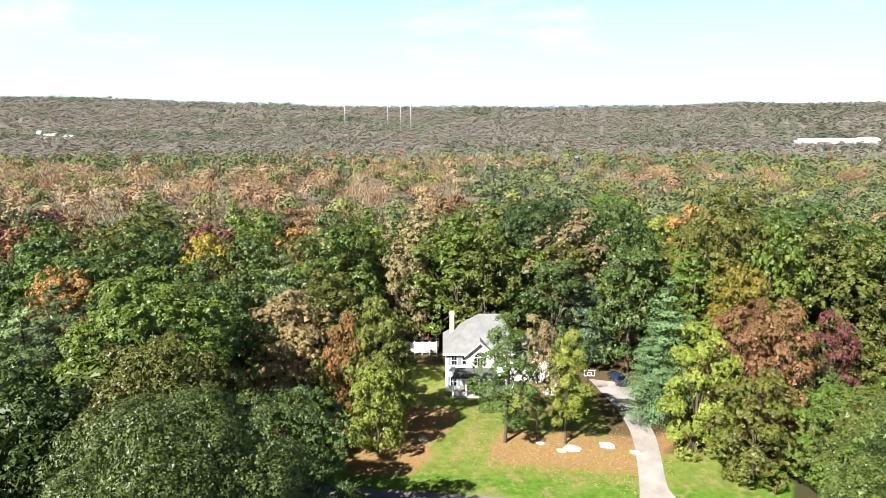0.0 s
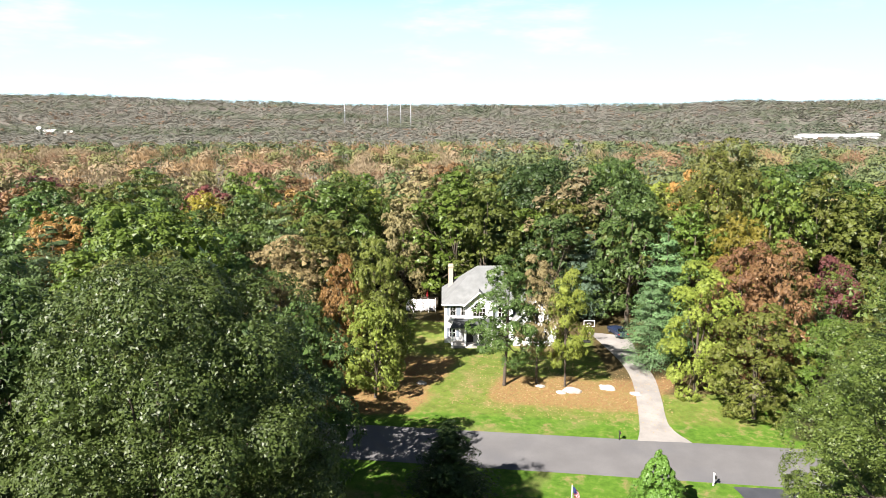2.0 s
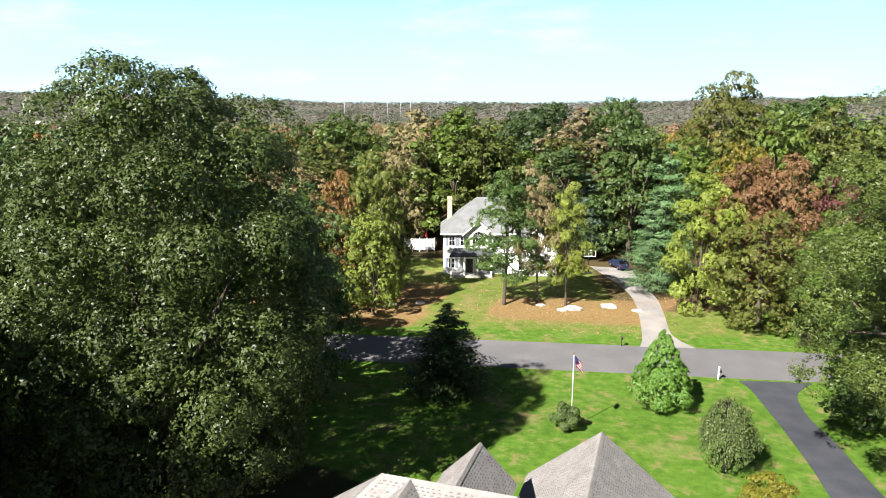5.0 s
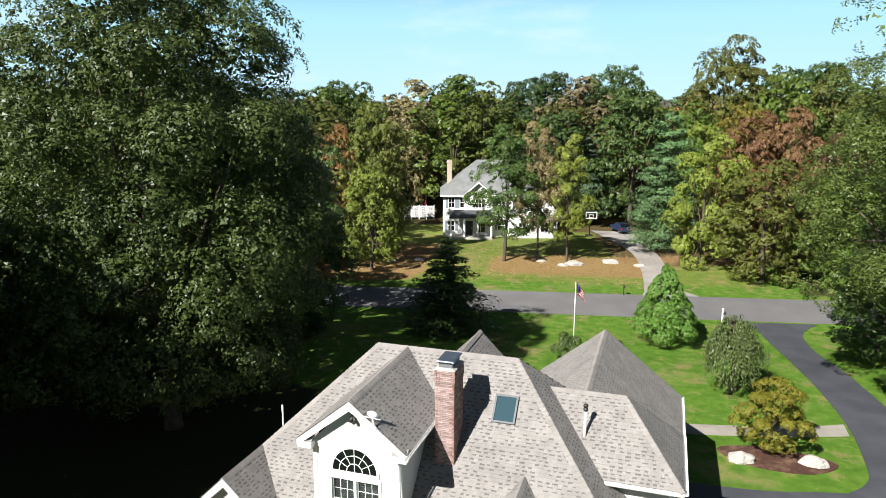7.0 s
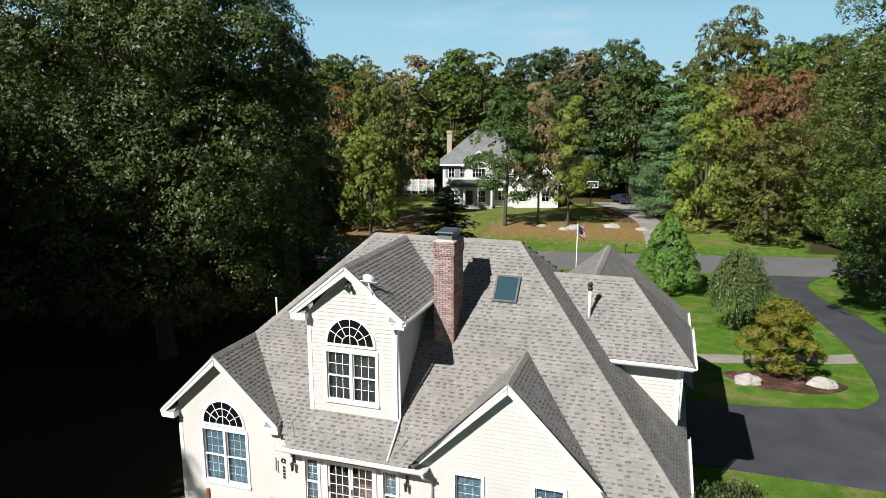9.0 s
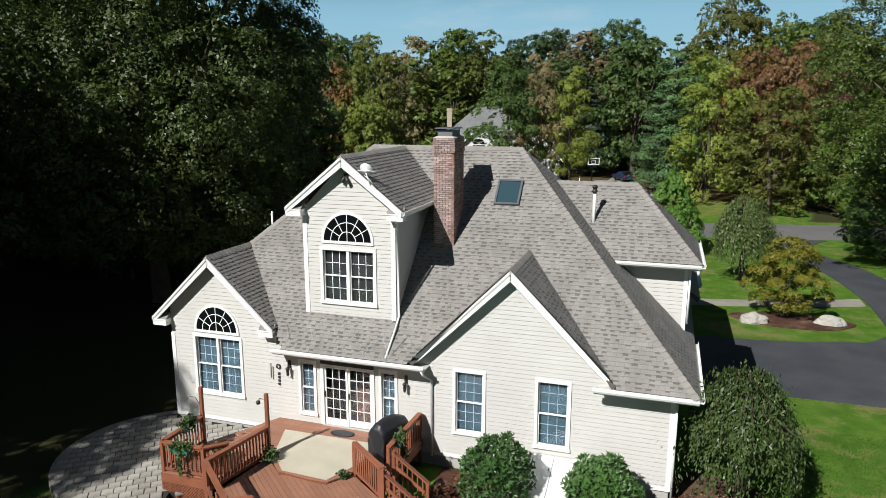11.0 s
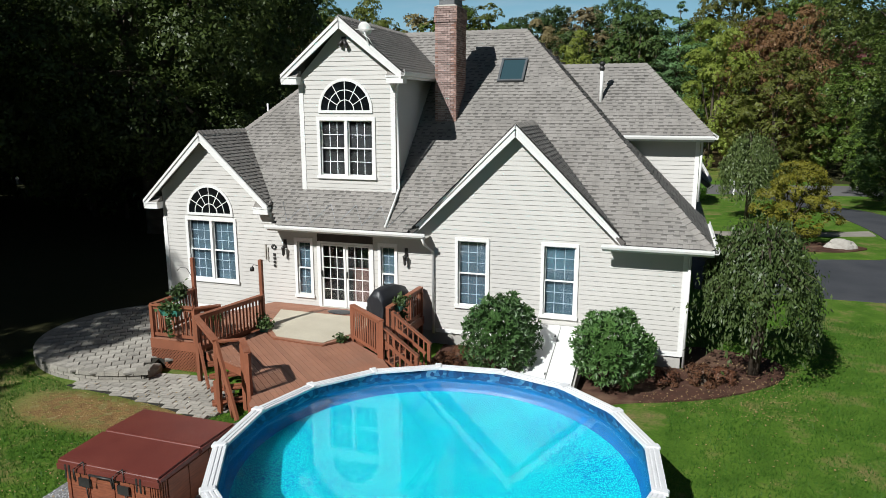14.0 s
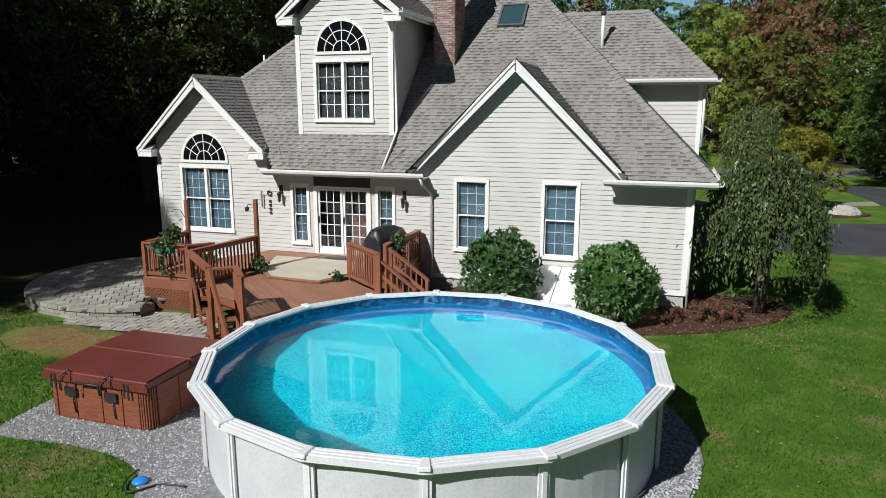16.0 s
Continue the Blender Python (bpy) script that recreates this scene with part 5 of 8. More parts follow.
rim_arc = [(PC.x + 3.9 * math.cos(radians(a)), PC.y + 3.9 * math.sin(radians(a))) for a in range(118, 163, 4)]
upper_poly = [(-12.35, 13.38), (-10.62, 13.40), (-10.35, 15.05), (-9.95, 15.2), (-9.2, 14.45), (-7.6, 14.30), (-7.05, 15.1), (-5.95, 15.0), (-5.85, 17.55), (-11.0, 17.55), (-12.3, 15.2)]
lower_poly = [(-9.95, 15.16), (-10.3, 13.0), (-8.75, 12.3), (-7.75, 11.2), (-7.3, 10.55)] + rim_arc[::-1] + [(-5.45, 13.6), (-5.7, 13.95), (-7.03, 15.06), (-7.6, 14.28), (-9.2, 14.43)]
boards(upper_poly, DZ, radians(0))
boards(lower_poly, LZ, radians(-42))
for pts in (upper_poly, lower_poly):
    bm = bmesh.new()
    prism(bm, [(x, y, (DZ if pts is upper_poly else LZ) - 0.045) for x, y in pts], (0, 0, -0.18))
    part("joist_frame", bm, M_DECKWOOD, DECK)


def bar(name, p0, p1, w, h, parent, material=M_DECKWOOD):
    p0, p1 = Vector(p0), Vector(p1)
    d = (p1 - p0).normalized()
    side = Vector((-d.y, d.x, 0)).normalized() if abs(d.z) < 0.98 else Vector((1, 0, 0))
    up = d.cross(side).normalized()
    bm = bmesh.new()
    beam(bm, p0, p1, side * w, up * h)
    return part(name, bm, material, parent)


def railing(p0, p1, z0, z1, ends=(True, True), tall=(None, None), rise=0.0):
    """Posts, top and bottom rail, square balusters."""
    a, b = Vector((*p0, 0)), Vector((*p1, 0))
    d = (b - a).normalized()
    for on, p, t in ((ends[0], a, tall[0]), (ends[1], b, tall[1])):
        if on:
            part("post", box(p.x - 0.05, p.x + 0.05, p.y - 0.05, p.y + 0.05, -0.02, t or z1, 0.006), M_DECKWOOD, DECK)
    up = lambda z: Vector((0, 0, z))
    bar("top_rail", a + up(z1), b + up(z1), 0.15, 0.04, DECK)
    bar("rail", a + up(z1 - 0.07), b + up(z1 - 0.07), 0.04, 0.09, DECK)
    bar("rail", a + up(z0 + 0.10), b + up(z0 + 0.10), 0.04, 0.09, DECK)
    n = max(1, int((b - a).length / 0.125))
    for k in range(1, n):
        p = a.lerp(b, k / n)
        part("baluster", box(p.x - 0.019, p.x + 0.019, p.y - 0.019, p.y + 0.019, z0 + 0.05, z1 - 0.03), M_DECKWOOD, DECK)


RT = 1.78
railing((-12.32, 13.44), (-12.26, 15.2), DZ, RT, tall=(RT, 2.72))
railing((-12.32, 13.44), (-10.95, 13.46), DZ, RT, ends=(False, True))
railing((-10.95, 13.46), (-10.45, 13.95), DZ, RT, ends=(False, False))
railing((-9.95, 15.2), (-10.42, 12.85), LZ, RT, ends=(True, False), tall=(2.82, RT))
bar("top_rail", (-10.42, 12.85, RT), (-8.78, 11.42, RT), 0.15, 0.05, DECK)
bar("rail", (-10.42, 12.85, RT - 0.09), (-8.78, 11.42, RT - 0.09), 0.04, 0.12, DECK)
for x, y in ((-10.42, 12.85), (-8.78, 11.42), (-9.0, 11.62)):
    part("post", box(x - 0.05, x + 0.05, y - 0.05, y + 0.05, 0.0, RT - 0.03 if (x, y) != (-9.0, 11.62) else 0.7, 0.006), M_DECKWOOD, DECK)
bar("brace", (-10.3, 12.75, 1.1), (-9.75, 12.3, 0.12), 0.05, 0.14, DECK)
bar("stringer", (-8.78, 11.42, RT - 0.02), (-8.02, 10.98, 0.12), 0.06, 0.16, DECK)
bar("stringer", (-9.9, 12.9, 0.75), (-8.3, 11.2, 0.12), 0.05, 0.2, DECK)
bar("top_rail", (-8.78, 11.42, RT - 0.02), (-8.30, 11.75, RT - 0.02), 0.13, 0.04, DECK)
railing((-8.30, 11.75), (-7.62, 10.95), LZ, RT)
for k in range(4):
    z = 0.66 - 0.17 * k
    o = Vector((-9.55 + 0.28 * k, 12.95 - 0.34 * k, z))
    for j in range(2):
        p = o + Vector((0.06, -0.075, 0)) * (j * 1.9)
        bar("tread", p + Vector((-0.42, -0.34, 0)), p + Vector((0.36, 0.30, 0)), 0.13, 0.035, DECK)
railing((-7.06, 15.08), (-5.72, 13.98), LZ, RT)
railing((-6.02, 15.12), (-5.92, 17.45), DZ, RT, ends=(True, True))
for y in (14.02, 14.98):
    bar("top_rail", (-5.85, y, RT - 0.05), (-4.75, y, RT - 0.85), 0.13, 0.045, DECK)
    bar("rail", (-5.85, y, RT - 0.42), (-4.9, y, RT - 1.12), 0.04, 0.09, DECK)
    bar("stringer", (-5.8, y, LZ - 0.08), (-4.7, y, 0.05), 0.05, 0.24, DECK)
    part("post", box(-5.85, -5.76, y - 0.05, y + 0.05, 0, RT - 0.03, 0.006), M_DECKWOOD, DECK)
    part("post", box(-4.85, -4.76, y - 0.05, y + 0.05, 0, RT - 0.8, 0.006), M_DECKWOOD, DECK)
    for k in range(1, 7):
        x = -5.85 + k * 0.15
        part("baluster", box(x - 0.019, x + 0.019, y - 0.019, y + 0.019, LZ - 0.08 - 0.6 * k / 7, RT - 0.12 - 0.73 * k * 0.15), M_DECKWOOD, DECK)
for k in range(4):
    part("tread", box(-5.72 + 0.27 * k, -5.44 + 0.27 * k, 14.04, 14.96, 0.58 - 0.17 * k, 0.62 - 0.17 * k), M_BOARD, DECK)
# skirt: board and lattice
for p0, p1 in (((-12.36, 13.36), (-10.66, 13.36)), ((-12.36, 13.36), (-12.32, 15.2))):
    bar("skirt_board", (*p0, DZ - 0.15), (*p1, DZ - 0.15), 0.035, 0.26, DECK)
    a, b = Vector((*p0, 0)), Vector((*p1, 0))
    d = (b - a).normalized()
    n = Vector((d.y, -d.x, 0))
    long, top = (b - a).length, DZ - 0.28
    bm = bmesh.new()
    for lean, off in ((1, 0.006), (-1, -0.006)):
        s = -top
        while s < long + top:
            x0, x1 = (s, s + top) if lean > 0 else (s + top, s)
            lo, hi = 0.0, 1.0
            for lim, sign in ((0.0, 1), (long, -1)):
                f = (lim - x0) / (x1 - x0)
                if (x1 - x0) * sign > 0:
                    lo = max(lo, f)
                else:
                    hi = min(hi, f)
            if hi - lo > 0.03:
                pa = a + d * (x0 + (x1 - x0) * lo) + Vector((0, 0, top * lo)) + n * off
                pb = a + d * (x0 + (x1 - x0) * hi) + Vector((0, 0, top * hi)) + n * off
                dd = (pb - pa).normalized()
                beam(bm, pa, pb, n * 0.01, dd.cross(n) * 0.035)
            s += 0.09
    part("lattice", bm, M_DECKWOOD, DECK, "red-brown diagonal lattice skirt")
bm = bmesh.new()
prism(bm, [(x, y, DZ + 0.014) for x, y in ((-10.35, 16.8), (-7.1, 16.8), (-7.1, 15.6), (-7.62, 14.42), (-9.1, 14.5), (-9.85, 15.3))], (0, 0, -0.012))
solo("outdoor_mat", bm, M_RUG, "large beige mat lying on the deck by the door", "mat")
bm = bmesh.new()
lathe(bm, [(0.42, 0.0), (0.42, 0.012), (0.36, 0.016)], (0, 0, 0), 20)
for v in bm.verts:
    v.co = Vector((v.co.x - 8.45, v.co.y * 0.55 + 17.12, v.co.z + DZ + 0.004))
solo("doormat", bm, M_VINYL, "dark half-round doormat before the glass door", "mat")


def grill():
    g = thing("grill", "barbecue grill under a black fitted cover", "grill", (-6.45, 16.35, DZ))
    bm = bmesh.new()
    prof = [(-0.34, 0.05), (0.34, 0.05), (0.36, 0.75), (0.30, 0.98), (0.12, 1.16), (-0.14, 1.17), (-0.30, 1.0), (-0.36, 0.75)]
    sect = []
    for u, f in ((-0.72, 0.86), (-0.6, 1.0), (-0.2, 1.05), (0.2, 1.05), (0.55, 0.96), (0.68, 0.80)):
        sect.append([bm.verts.new((-6.45 + a * 0.8 + u * 0.35, 16.35 + u * 0.80 - a * 0.2, DZ + z * (f if z > 0.2 else 1))) for a, z in prof])
    for r0, r1 in zip(sect, sect[1:]):
        for k in range(8):
            bm.faces.new([r0[k], r0[(k + 1) % 8], r1[(k + 1) % 8], r1[k]]).smooth = True
    bm.faces.new(sect[0])
    bm.faces.new(sect[-1][::-1])
    bmesh.ops.recalc_face_normals(bm, faces=bm.faces[:])
    bmesh.ops.subdivide_edges(bm, edges=bm.edges[:], cuts=2, use_grid_fill=True)
    for v in bm.verts:
        v.co += Vector((1, 1, 0)) * noise.noise(v.co * 6) * 0.025
    part("cover", bm, M_VINYL, g)
    for dx, dy in ((-0.3, -0.45), (0.3, -0.3), (-0.1, 0.5), (0.25, 0.5)):
        part("leg", box(-6.45 + dx - 0.02, -6.45 + dx + 0.02, 16.35 + dy - 0.02, 16.35 + dy + 0.02, DZ, DZ + 0.08), M_BLACK, g)


grill()


def hot_tub():
    x0, x1, y0, y1, z = -9.10, -6.98, 7.27, 9.38, 0.80
    t = thing("hot_tub", "square hot tub with cedar side panels", "hot tub", ((x0 + x1) / 2, (y0 + y1) / 2, 0))
    bm = box(x0 + 0.02, x1 - 0.02, y0 + 0.02, y1 - 0.02, 0.03, z)
    bmesh.ops.bevel(bm, geom=[e for e in bm.edges if abs(e.verts[0].co.z - e.verts[1].co.z) > 0.1], offset=0.16, segments=5, affect="EDGES")
    part("cabinet", bm, M_CEDAR, t)
    for a, e in ((x0 + 0.2, x0 + 0.60), (x0 + 0.62, x0 + 1.15), (x0 + 1.17, x0 + 1.58), (x0 + 1.60, x1 - 0.2)):
        part("side_panel", box(a, e, y0 - 0.002, y0 + 0.03, 0.06, z - 0.04, 0.006), M_CEDAR, t)
    for a, e in ((y0 + 0.22, y0 + 0.75), (y0 + 0.77, y0 + 1.33), (y0 + 1.35, y1 - 0.22)):
        part("side_panel", box(x1 - 0.03, x1 + 0.002, a, e, 0.06, z - 0.04, 0.006), M_CEDAR, t)
    for cx, cy, s in ((x1 - 0.18, y0 + 0.18, -90), (x0 + 0.18, y0 + 0.18, 180)):
        for k in range(7):
            a = radians(s + 6 + k * 13)
            part("corner_slat", box(*(lambda p: (p[0] - 0.014, p[0] + 0.014, p[1] - 0.014, p[1] + 0.014))((cx + 0.17 * math.cos(a), cy + 0.17 * math.sin(a))), 0.05, z - 0.02), M_CEDAR, t)
    for a, e in ((y0 - 0.05, (y0 + y1) / 2 - 0.008), ((y0 + y1) / 2 + 0.008, y1 + 0.05)):
        bm = box(x0 - 0.05, x1 + 0.05, a, e, z, z + 0.13)
        for v in bm.verts:
            if v.co.z > z + 0.1:
                v.co.z += 0.03 * (1 - abs(v.co.y - (y0 + y1) / 2) / 1.1)
        bmesh.ops.bevel(bm, geom=bm.edges[:], offset=0.035, segments=3, affect="EDGES")
        part("cover", bm, M_COVER, t, "dark red-brown vinyl cover half")
    part("cover_flap", box(x0 - 0.045, x1 + 0.045, y0 - 0.058, y0 - 0.045, z - 0.06, z + 0.05, 0.004), M_COVER, t)
    bm = bmesh.new()
    for x in (x0 + 0.55, x1 - 0.72):
        tube(bm, [(x - 0.16, y0 - 0.08, z - 0.22), (x - 0.17, y0 - 0.1, z + 0.02), (x - 0.05, y0 - 0.07, z + 0.12), (x + 0.02, y0 - 0.05, z + 0.17)], 0.014, 6)
        tube(bm, [(x + 0.02, y0 - 0.05, z + 0.17), (x + 0.06, y0 - 0.09, z - 0.05)], 0.008, 5)
        block(bm, x - 0.14, x + 0.10, y0 - 0.05, y0 - 0.02, z - 0.32, z - 0.16)
        tube(bm, [(x, y0 - 0.03, z - 0.3), (x + 0.03, y0 - 0.02, z - 0.62)], 0.012, 5)
    tube(bm, [(x0 + 0.72, y0 - 0.09, z - 0.24), (x0 + 0.74, y0 - 0.11, z - 0.02), (x1 - 0.92, y0 - 0.11, z - 0.02), (x1 - 0.90, y0 - 0.09, z - 0.2)], 0.022, 8)
    part("cover_lifter", bm, M_BLACK, t, "black metal cover lifter")
    for x in (x0 + 0.16, x0 + 0.24, x1 - 0.42, x1 - 0.34):
        part("strap", box(x - 0.018, x + 0.018, y0 - 0.066, y0 - 0.059, z - 0.2, z + 0.06), M_BLACK, t)


hot_tub()
bm = bmesh.new()
lathe(bm, [(0.10, 0.0), (0.115, 0.03), (0.10, 0.055), (0.03, 0.06)], (-6.02, 5.93, 0.03), 18)
skim = thing("pool_float", "small round blue chlorine float lying on the gravel", "float", (-6.02, 5.93, 0.03))
part("float", bm, plain("blue_plastic", (0.03, 0.25, 0.75), (0.03, 0.22, 0.68), 0.35, 4.0, 40.0, 0.05), skim)
bm = bmesh.new()
tube(bm, dense([(-6.3, 6.1), (-6.15, 5.75), (-5.85, 5.7), (-5.6, 5.95), (-5.3, 6.0)], 5) and [Vector((x, y, 0.05)) for x, y in dense([(-6.3, 6.2), (-6.2, 5.8), (-5.95, 5.66), (-5.7, 5.95), (-5.3, 6.02)], 5)], 0.015, 6)
solo("hose", bm, M_VINYL, "thin dark hose by the pool", "hose")

# cellar bulkhead
BULK = thing("bulkhead", "white sloping cellar doors on a concrete curb", "cellar door", (-1.7, 15.9, 0))
bm = bmesh.new()
for x0, x1 in ((-2.45, -2.30), (-1.12, -0.97)):
    prism(bm, [(x0, 14.55, -0.05), (x0, 17.55, -0.05), (x0, 17.55, 0.85), (x0, 14.55, 0.22)], (x1 - x0, 0, 0))
block(bm, -2.45, -0.97, 14.50, 14.66, -0.05, 0.22)
part("curb", bm, M_STONE, BULK, "concrete curb")
for x0, x1 in ((-2.38, -1.72), (-1.70, -1.04)):
    bm = bmesh.new()
    hexa(bm, [(x0, 14.6, 0.25), (x1, 14.6, 0.25), (x1, 17.55, 0.92), (x0, 17.55, 0.92), (x0, 14.6, 0.29), (x1, 14.6, 0.29), (x1, 17.55, 0.96), (x0, 17.55, 0.96)])
    part("door", bm, M_WHITE, BULK)
bm = bmesh.new()
block(bm, -1.76, -1.74, 15.1, 15.2, 0.40, 0.44)
block(bm, -1.80, -1.77, 16.9, 17.0, 0.82, 0.86)
part("latch", bm, M_BLACK, BULK)

# planting bed
bed = dense([(-5.2, 17.5), (-5.0, 14.6), (-4.2, 14.2), (-2.6, 14.3), (-0.9, 14.25), (0.2, 14.85), (1.4, 15.35), (2.5, 15.95), (3.8, 17.15), (4.25, 18.2), (3.9, 19.2), (1.7, 19.5), (1.65, 17.6)], 4)
flat_patch("mulch_bed", bed, 0.045, M_MULCH, "dark bark mulch bed along the house", "bed")


# planters and hooks on the deck
M_POT = plain("green_planter", (0.045, 0.20, 0.15), (0.035, 0.17, 0.125), 0.5, 3.0, 30.0, 0.05)


def planter(name, at, w, d, h, turn, seed, trail, label, spread=0.22, count=260):
    r = np.random.default_rng(seed)
    t = thing(name, label, "planter", at)
    c, s = math.cos(turn), math.sin(turn)
    bm = bmesh.new()
    k = 0.8
    q = lambda a, b, z: (at[0] + a * c - b * s, at[1] + a * s + b * c, at[2] + z)
    hexa(bm, [q(-w / 2 * k, -d / 2 * k, 0), q(w / 2 * k, -d / 2 * k, 0), q(w / 2 * k, d / 2 * k, 0), q(-w / 2 * k, d / 2 * k, 0), q(-w / 2, -d / 2, h), q(w / 2, -d / 2, h), q(w / 2, d / 2, h), q(-w / 2, d / 2, h)])
    part("trough", bm, M_POT, t)
    n = count
    a = r.uniform(-0.55, 0.55, n) * w + r.normal(size=n) * spread * 0.4
    b = r.normal(size=n) * d * 0.45 + r.normal(size=n) * spread * 0.25
    z = h + np.abs(r.normal(size=n)) * spread * 0.8
    if trail:
        m = n // 3
        a[:m], b[:m] = r.normal(size=m) * 0.06 + 0.05 * w, -d * 0.6 + r.normal(size=m) * 0.05
        z[:m] = h - r.uniform(0, trail, m)
    pts = np.stack([at[0] + a * c - b * s, at[1] + a * s + b * c, at[2] + z], 1)
    me = raw_mesh("plant", *leaf_quads(pts, unit(r.normal(size=(n, 3)) + np.array([0, -0.4, 0.8])), 0.075, r), M_PLANT)
    tagged(part("plant", me, M_PLANT, t), kind="stuff")


M_PLANT = leafy("planter_leaves", (0.03, 0.07, 0.02), (0.07, 0.125, 0.04), (0.18, 0.22, 0.11), 0.3, 0.25, 3.0)

# ---- trees ----
GREEN = leafy("oak_leaves", (0.030, 0.055, 0.009), (0.085, 0.136, 0.022), (0.205, 0.265, 0.062))
DARK = leafy("dark_leaves", (0.022, 0.045, 0.012), (0.058, 0.104, 0.028), (0.150, 0.205, 0.070))
LIME = leafy("lime_leaves", (0.076, 0.098, 0.018), (0.190, 0.228, 0.040), (0.390, 0.440, 0.105))
YELLOW = leafy("yellow_leaves", (0.135, 0.115, 0.018), (0.270, 0.225, 0.032), (0.430, 0.370, 0.075))
ORANGE = leafy("orange_leaves", (0.170, 0.090, 0.028), (0.330, 0.180, 0.060), (0.480, 0.300, 0.130))
RUST = leafy("rust_leaves", (0.080, 0.042, 0.023), (0.180, 0.096, 0.050), (0.340, 0.200, 0.105))
WINE = leafy("wine_red_leaves", (0.066, 0.022, 0.023), (0.149, 0.052, 0.053), (0.273, 0.115, 0.103))
TAN = leafy("tan_leaves", (0.120, 0.100, 0.048), (0.250, 0.200, 0.105), (0.420, 0.345, 0.200))
OLIVE = leafy("olive_leaves", (0.042, 0.052, 0.012), (0.098, 0.110, 0.025), (0.200, 0.208, 0.056))
NEEDLE = leafy("pine_needles", (0.038, 0.067, 0.023), (0.100, 0.152, 0.057), (0.211, 0.289, 0.125), 0.3, 0.15)
BLUE = leafy("blue_spruce_needles", (0.065, 0.115, 0.078), (0.130, 0.205, 0.145), (0.220, 0.305, 0.225), 0.3, 0.2)
TEAL = leafy("soft_pine_needles", (0.056, 0.118, 0.050), (0.125, 0.225, 0.095), (0.220, 0.340, 0.160), 0.3, 0.2)
OAKLEAF = leafy("great_oak_leaves", (0.032, 0.052, 0.011), (0.086, 0.128, 0.027), (0.190, 0.240, 0.070), 0.30)
KINDS = {"oak": (OAKLEAF, "deep green"), "teal": (TEAL, "soft green"), "green": (GREEN, "green"), "dark": (DARK, "dark green"), "lime": (LIME, "yellow-green"), "yellow": (YELLOW, "yellow"), "orange": (ORANGE, "orange"), "rust": (RUST, "rust-brown"),
         "wine": (WINE, "wine-red"), "tan": (TAN, "tan"), "olive": (OLIVE, "olive-green"), "needle": (NEEDLE, "green"), "blue": (BLUE, "blue-green")}


def leaf_quads(centres, normals, size, r, stretch=1.5):
    """Pointed four-cornered leaves lying across the given normals, each turned at will."""
    n = len(centres)
    t = r.normal(size=(n, 3))
    a = np.cross(normals, t)
    a /= np.linalg.norm(a, axis=1, keepdims=True) + 1e-9
    b = np.cross(normals, a)
    s = (size * r.uniform(0.65, 1.35, n))[:, None]
    bend = normals * s * 0.18
    v = np.stack([centres - a * s * stretch / 2, centres + b * s * 0.5 + bend, centres + a * s * stretch / 2, centres - b * s * 0.5 + bend], 1).reshape(-1, 3)
    return v, np.arange(4 * n).reshape(n, 4)


def leaf_tris(centres, normals, size, r, stretch=1.25):
    """Three-cornered leaf tips, for crowns with very many leaves."""
    n = len(centres)
    a = np.cross(normals, r.normal(size=(n, 3)))
    a /= np.linalg.norm(a, axis=1, keepdims=True) + 1e-9
    b = np.cross(normals, a)
    s = (size * r.uniform(0.65, 1.35, n))[:, None]
    v = np.stack([centres - a * s * 0.55 + b * s * 0.42, centres + a * s * (stretch - 0.55), centres - a * s * 0.55 - b * s * 0.42], 1).reshape(-1, 3)
    return v, np.arange(3 * n).reshape(n, 3)


def unit(v):
    return v / (np.linalg.norm(v, axis=-1, keepdims=True) + 1e-9)


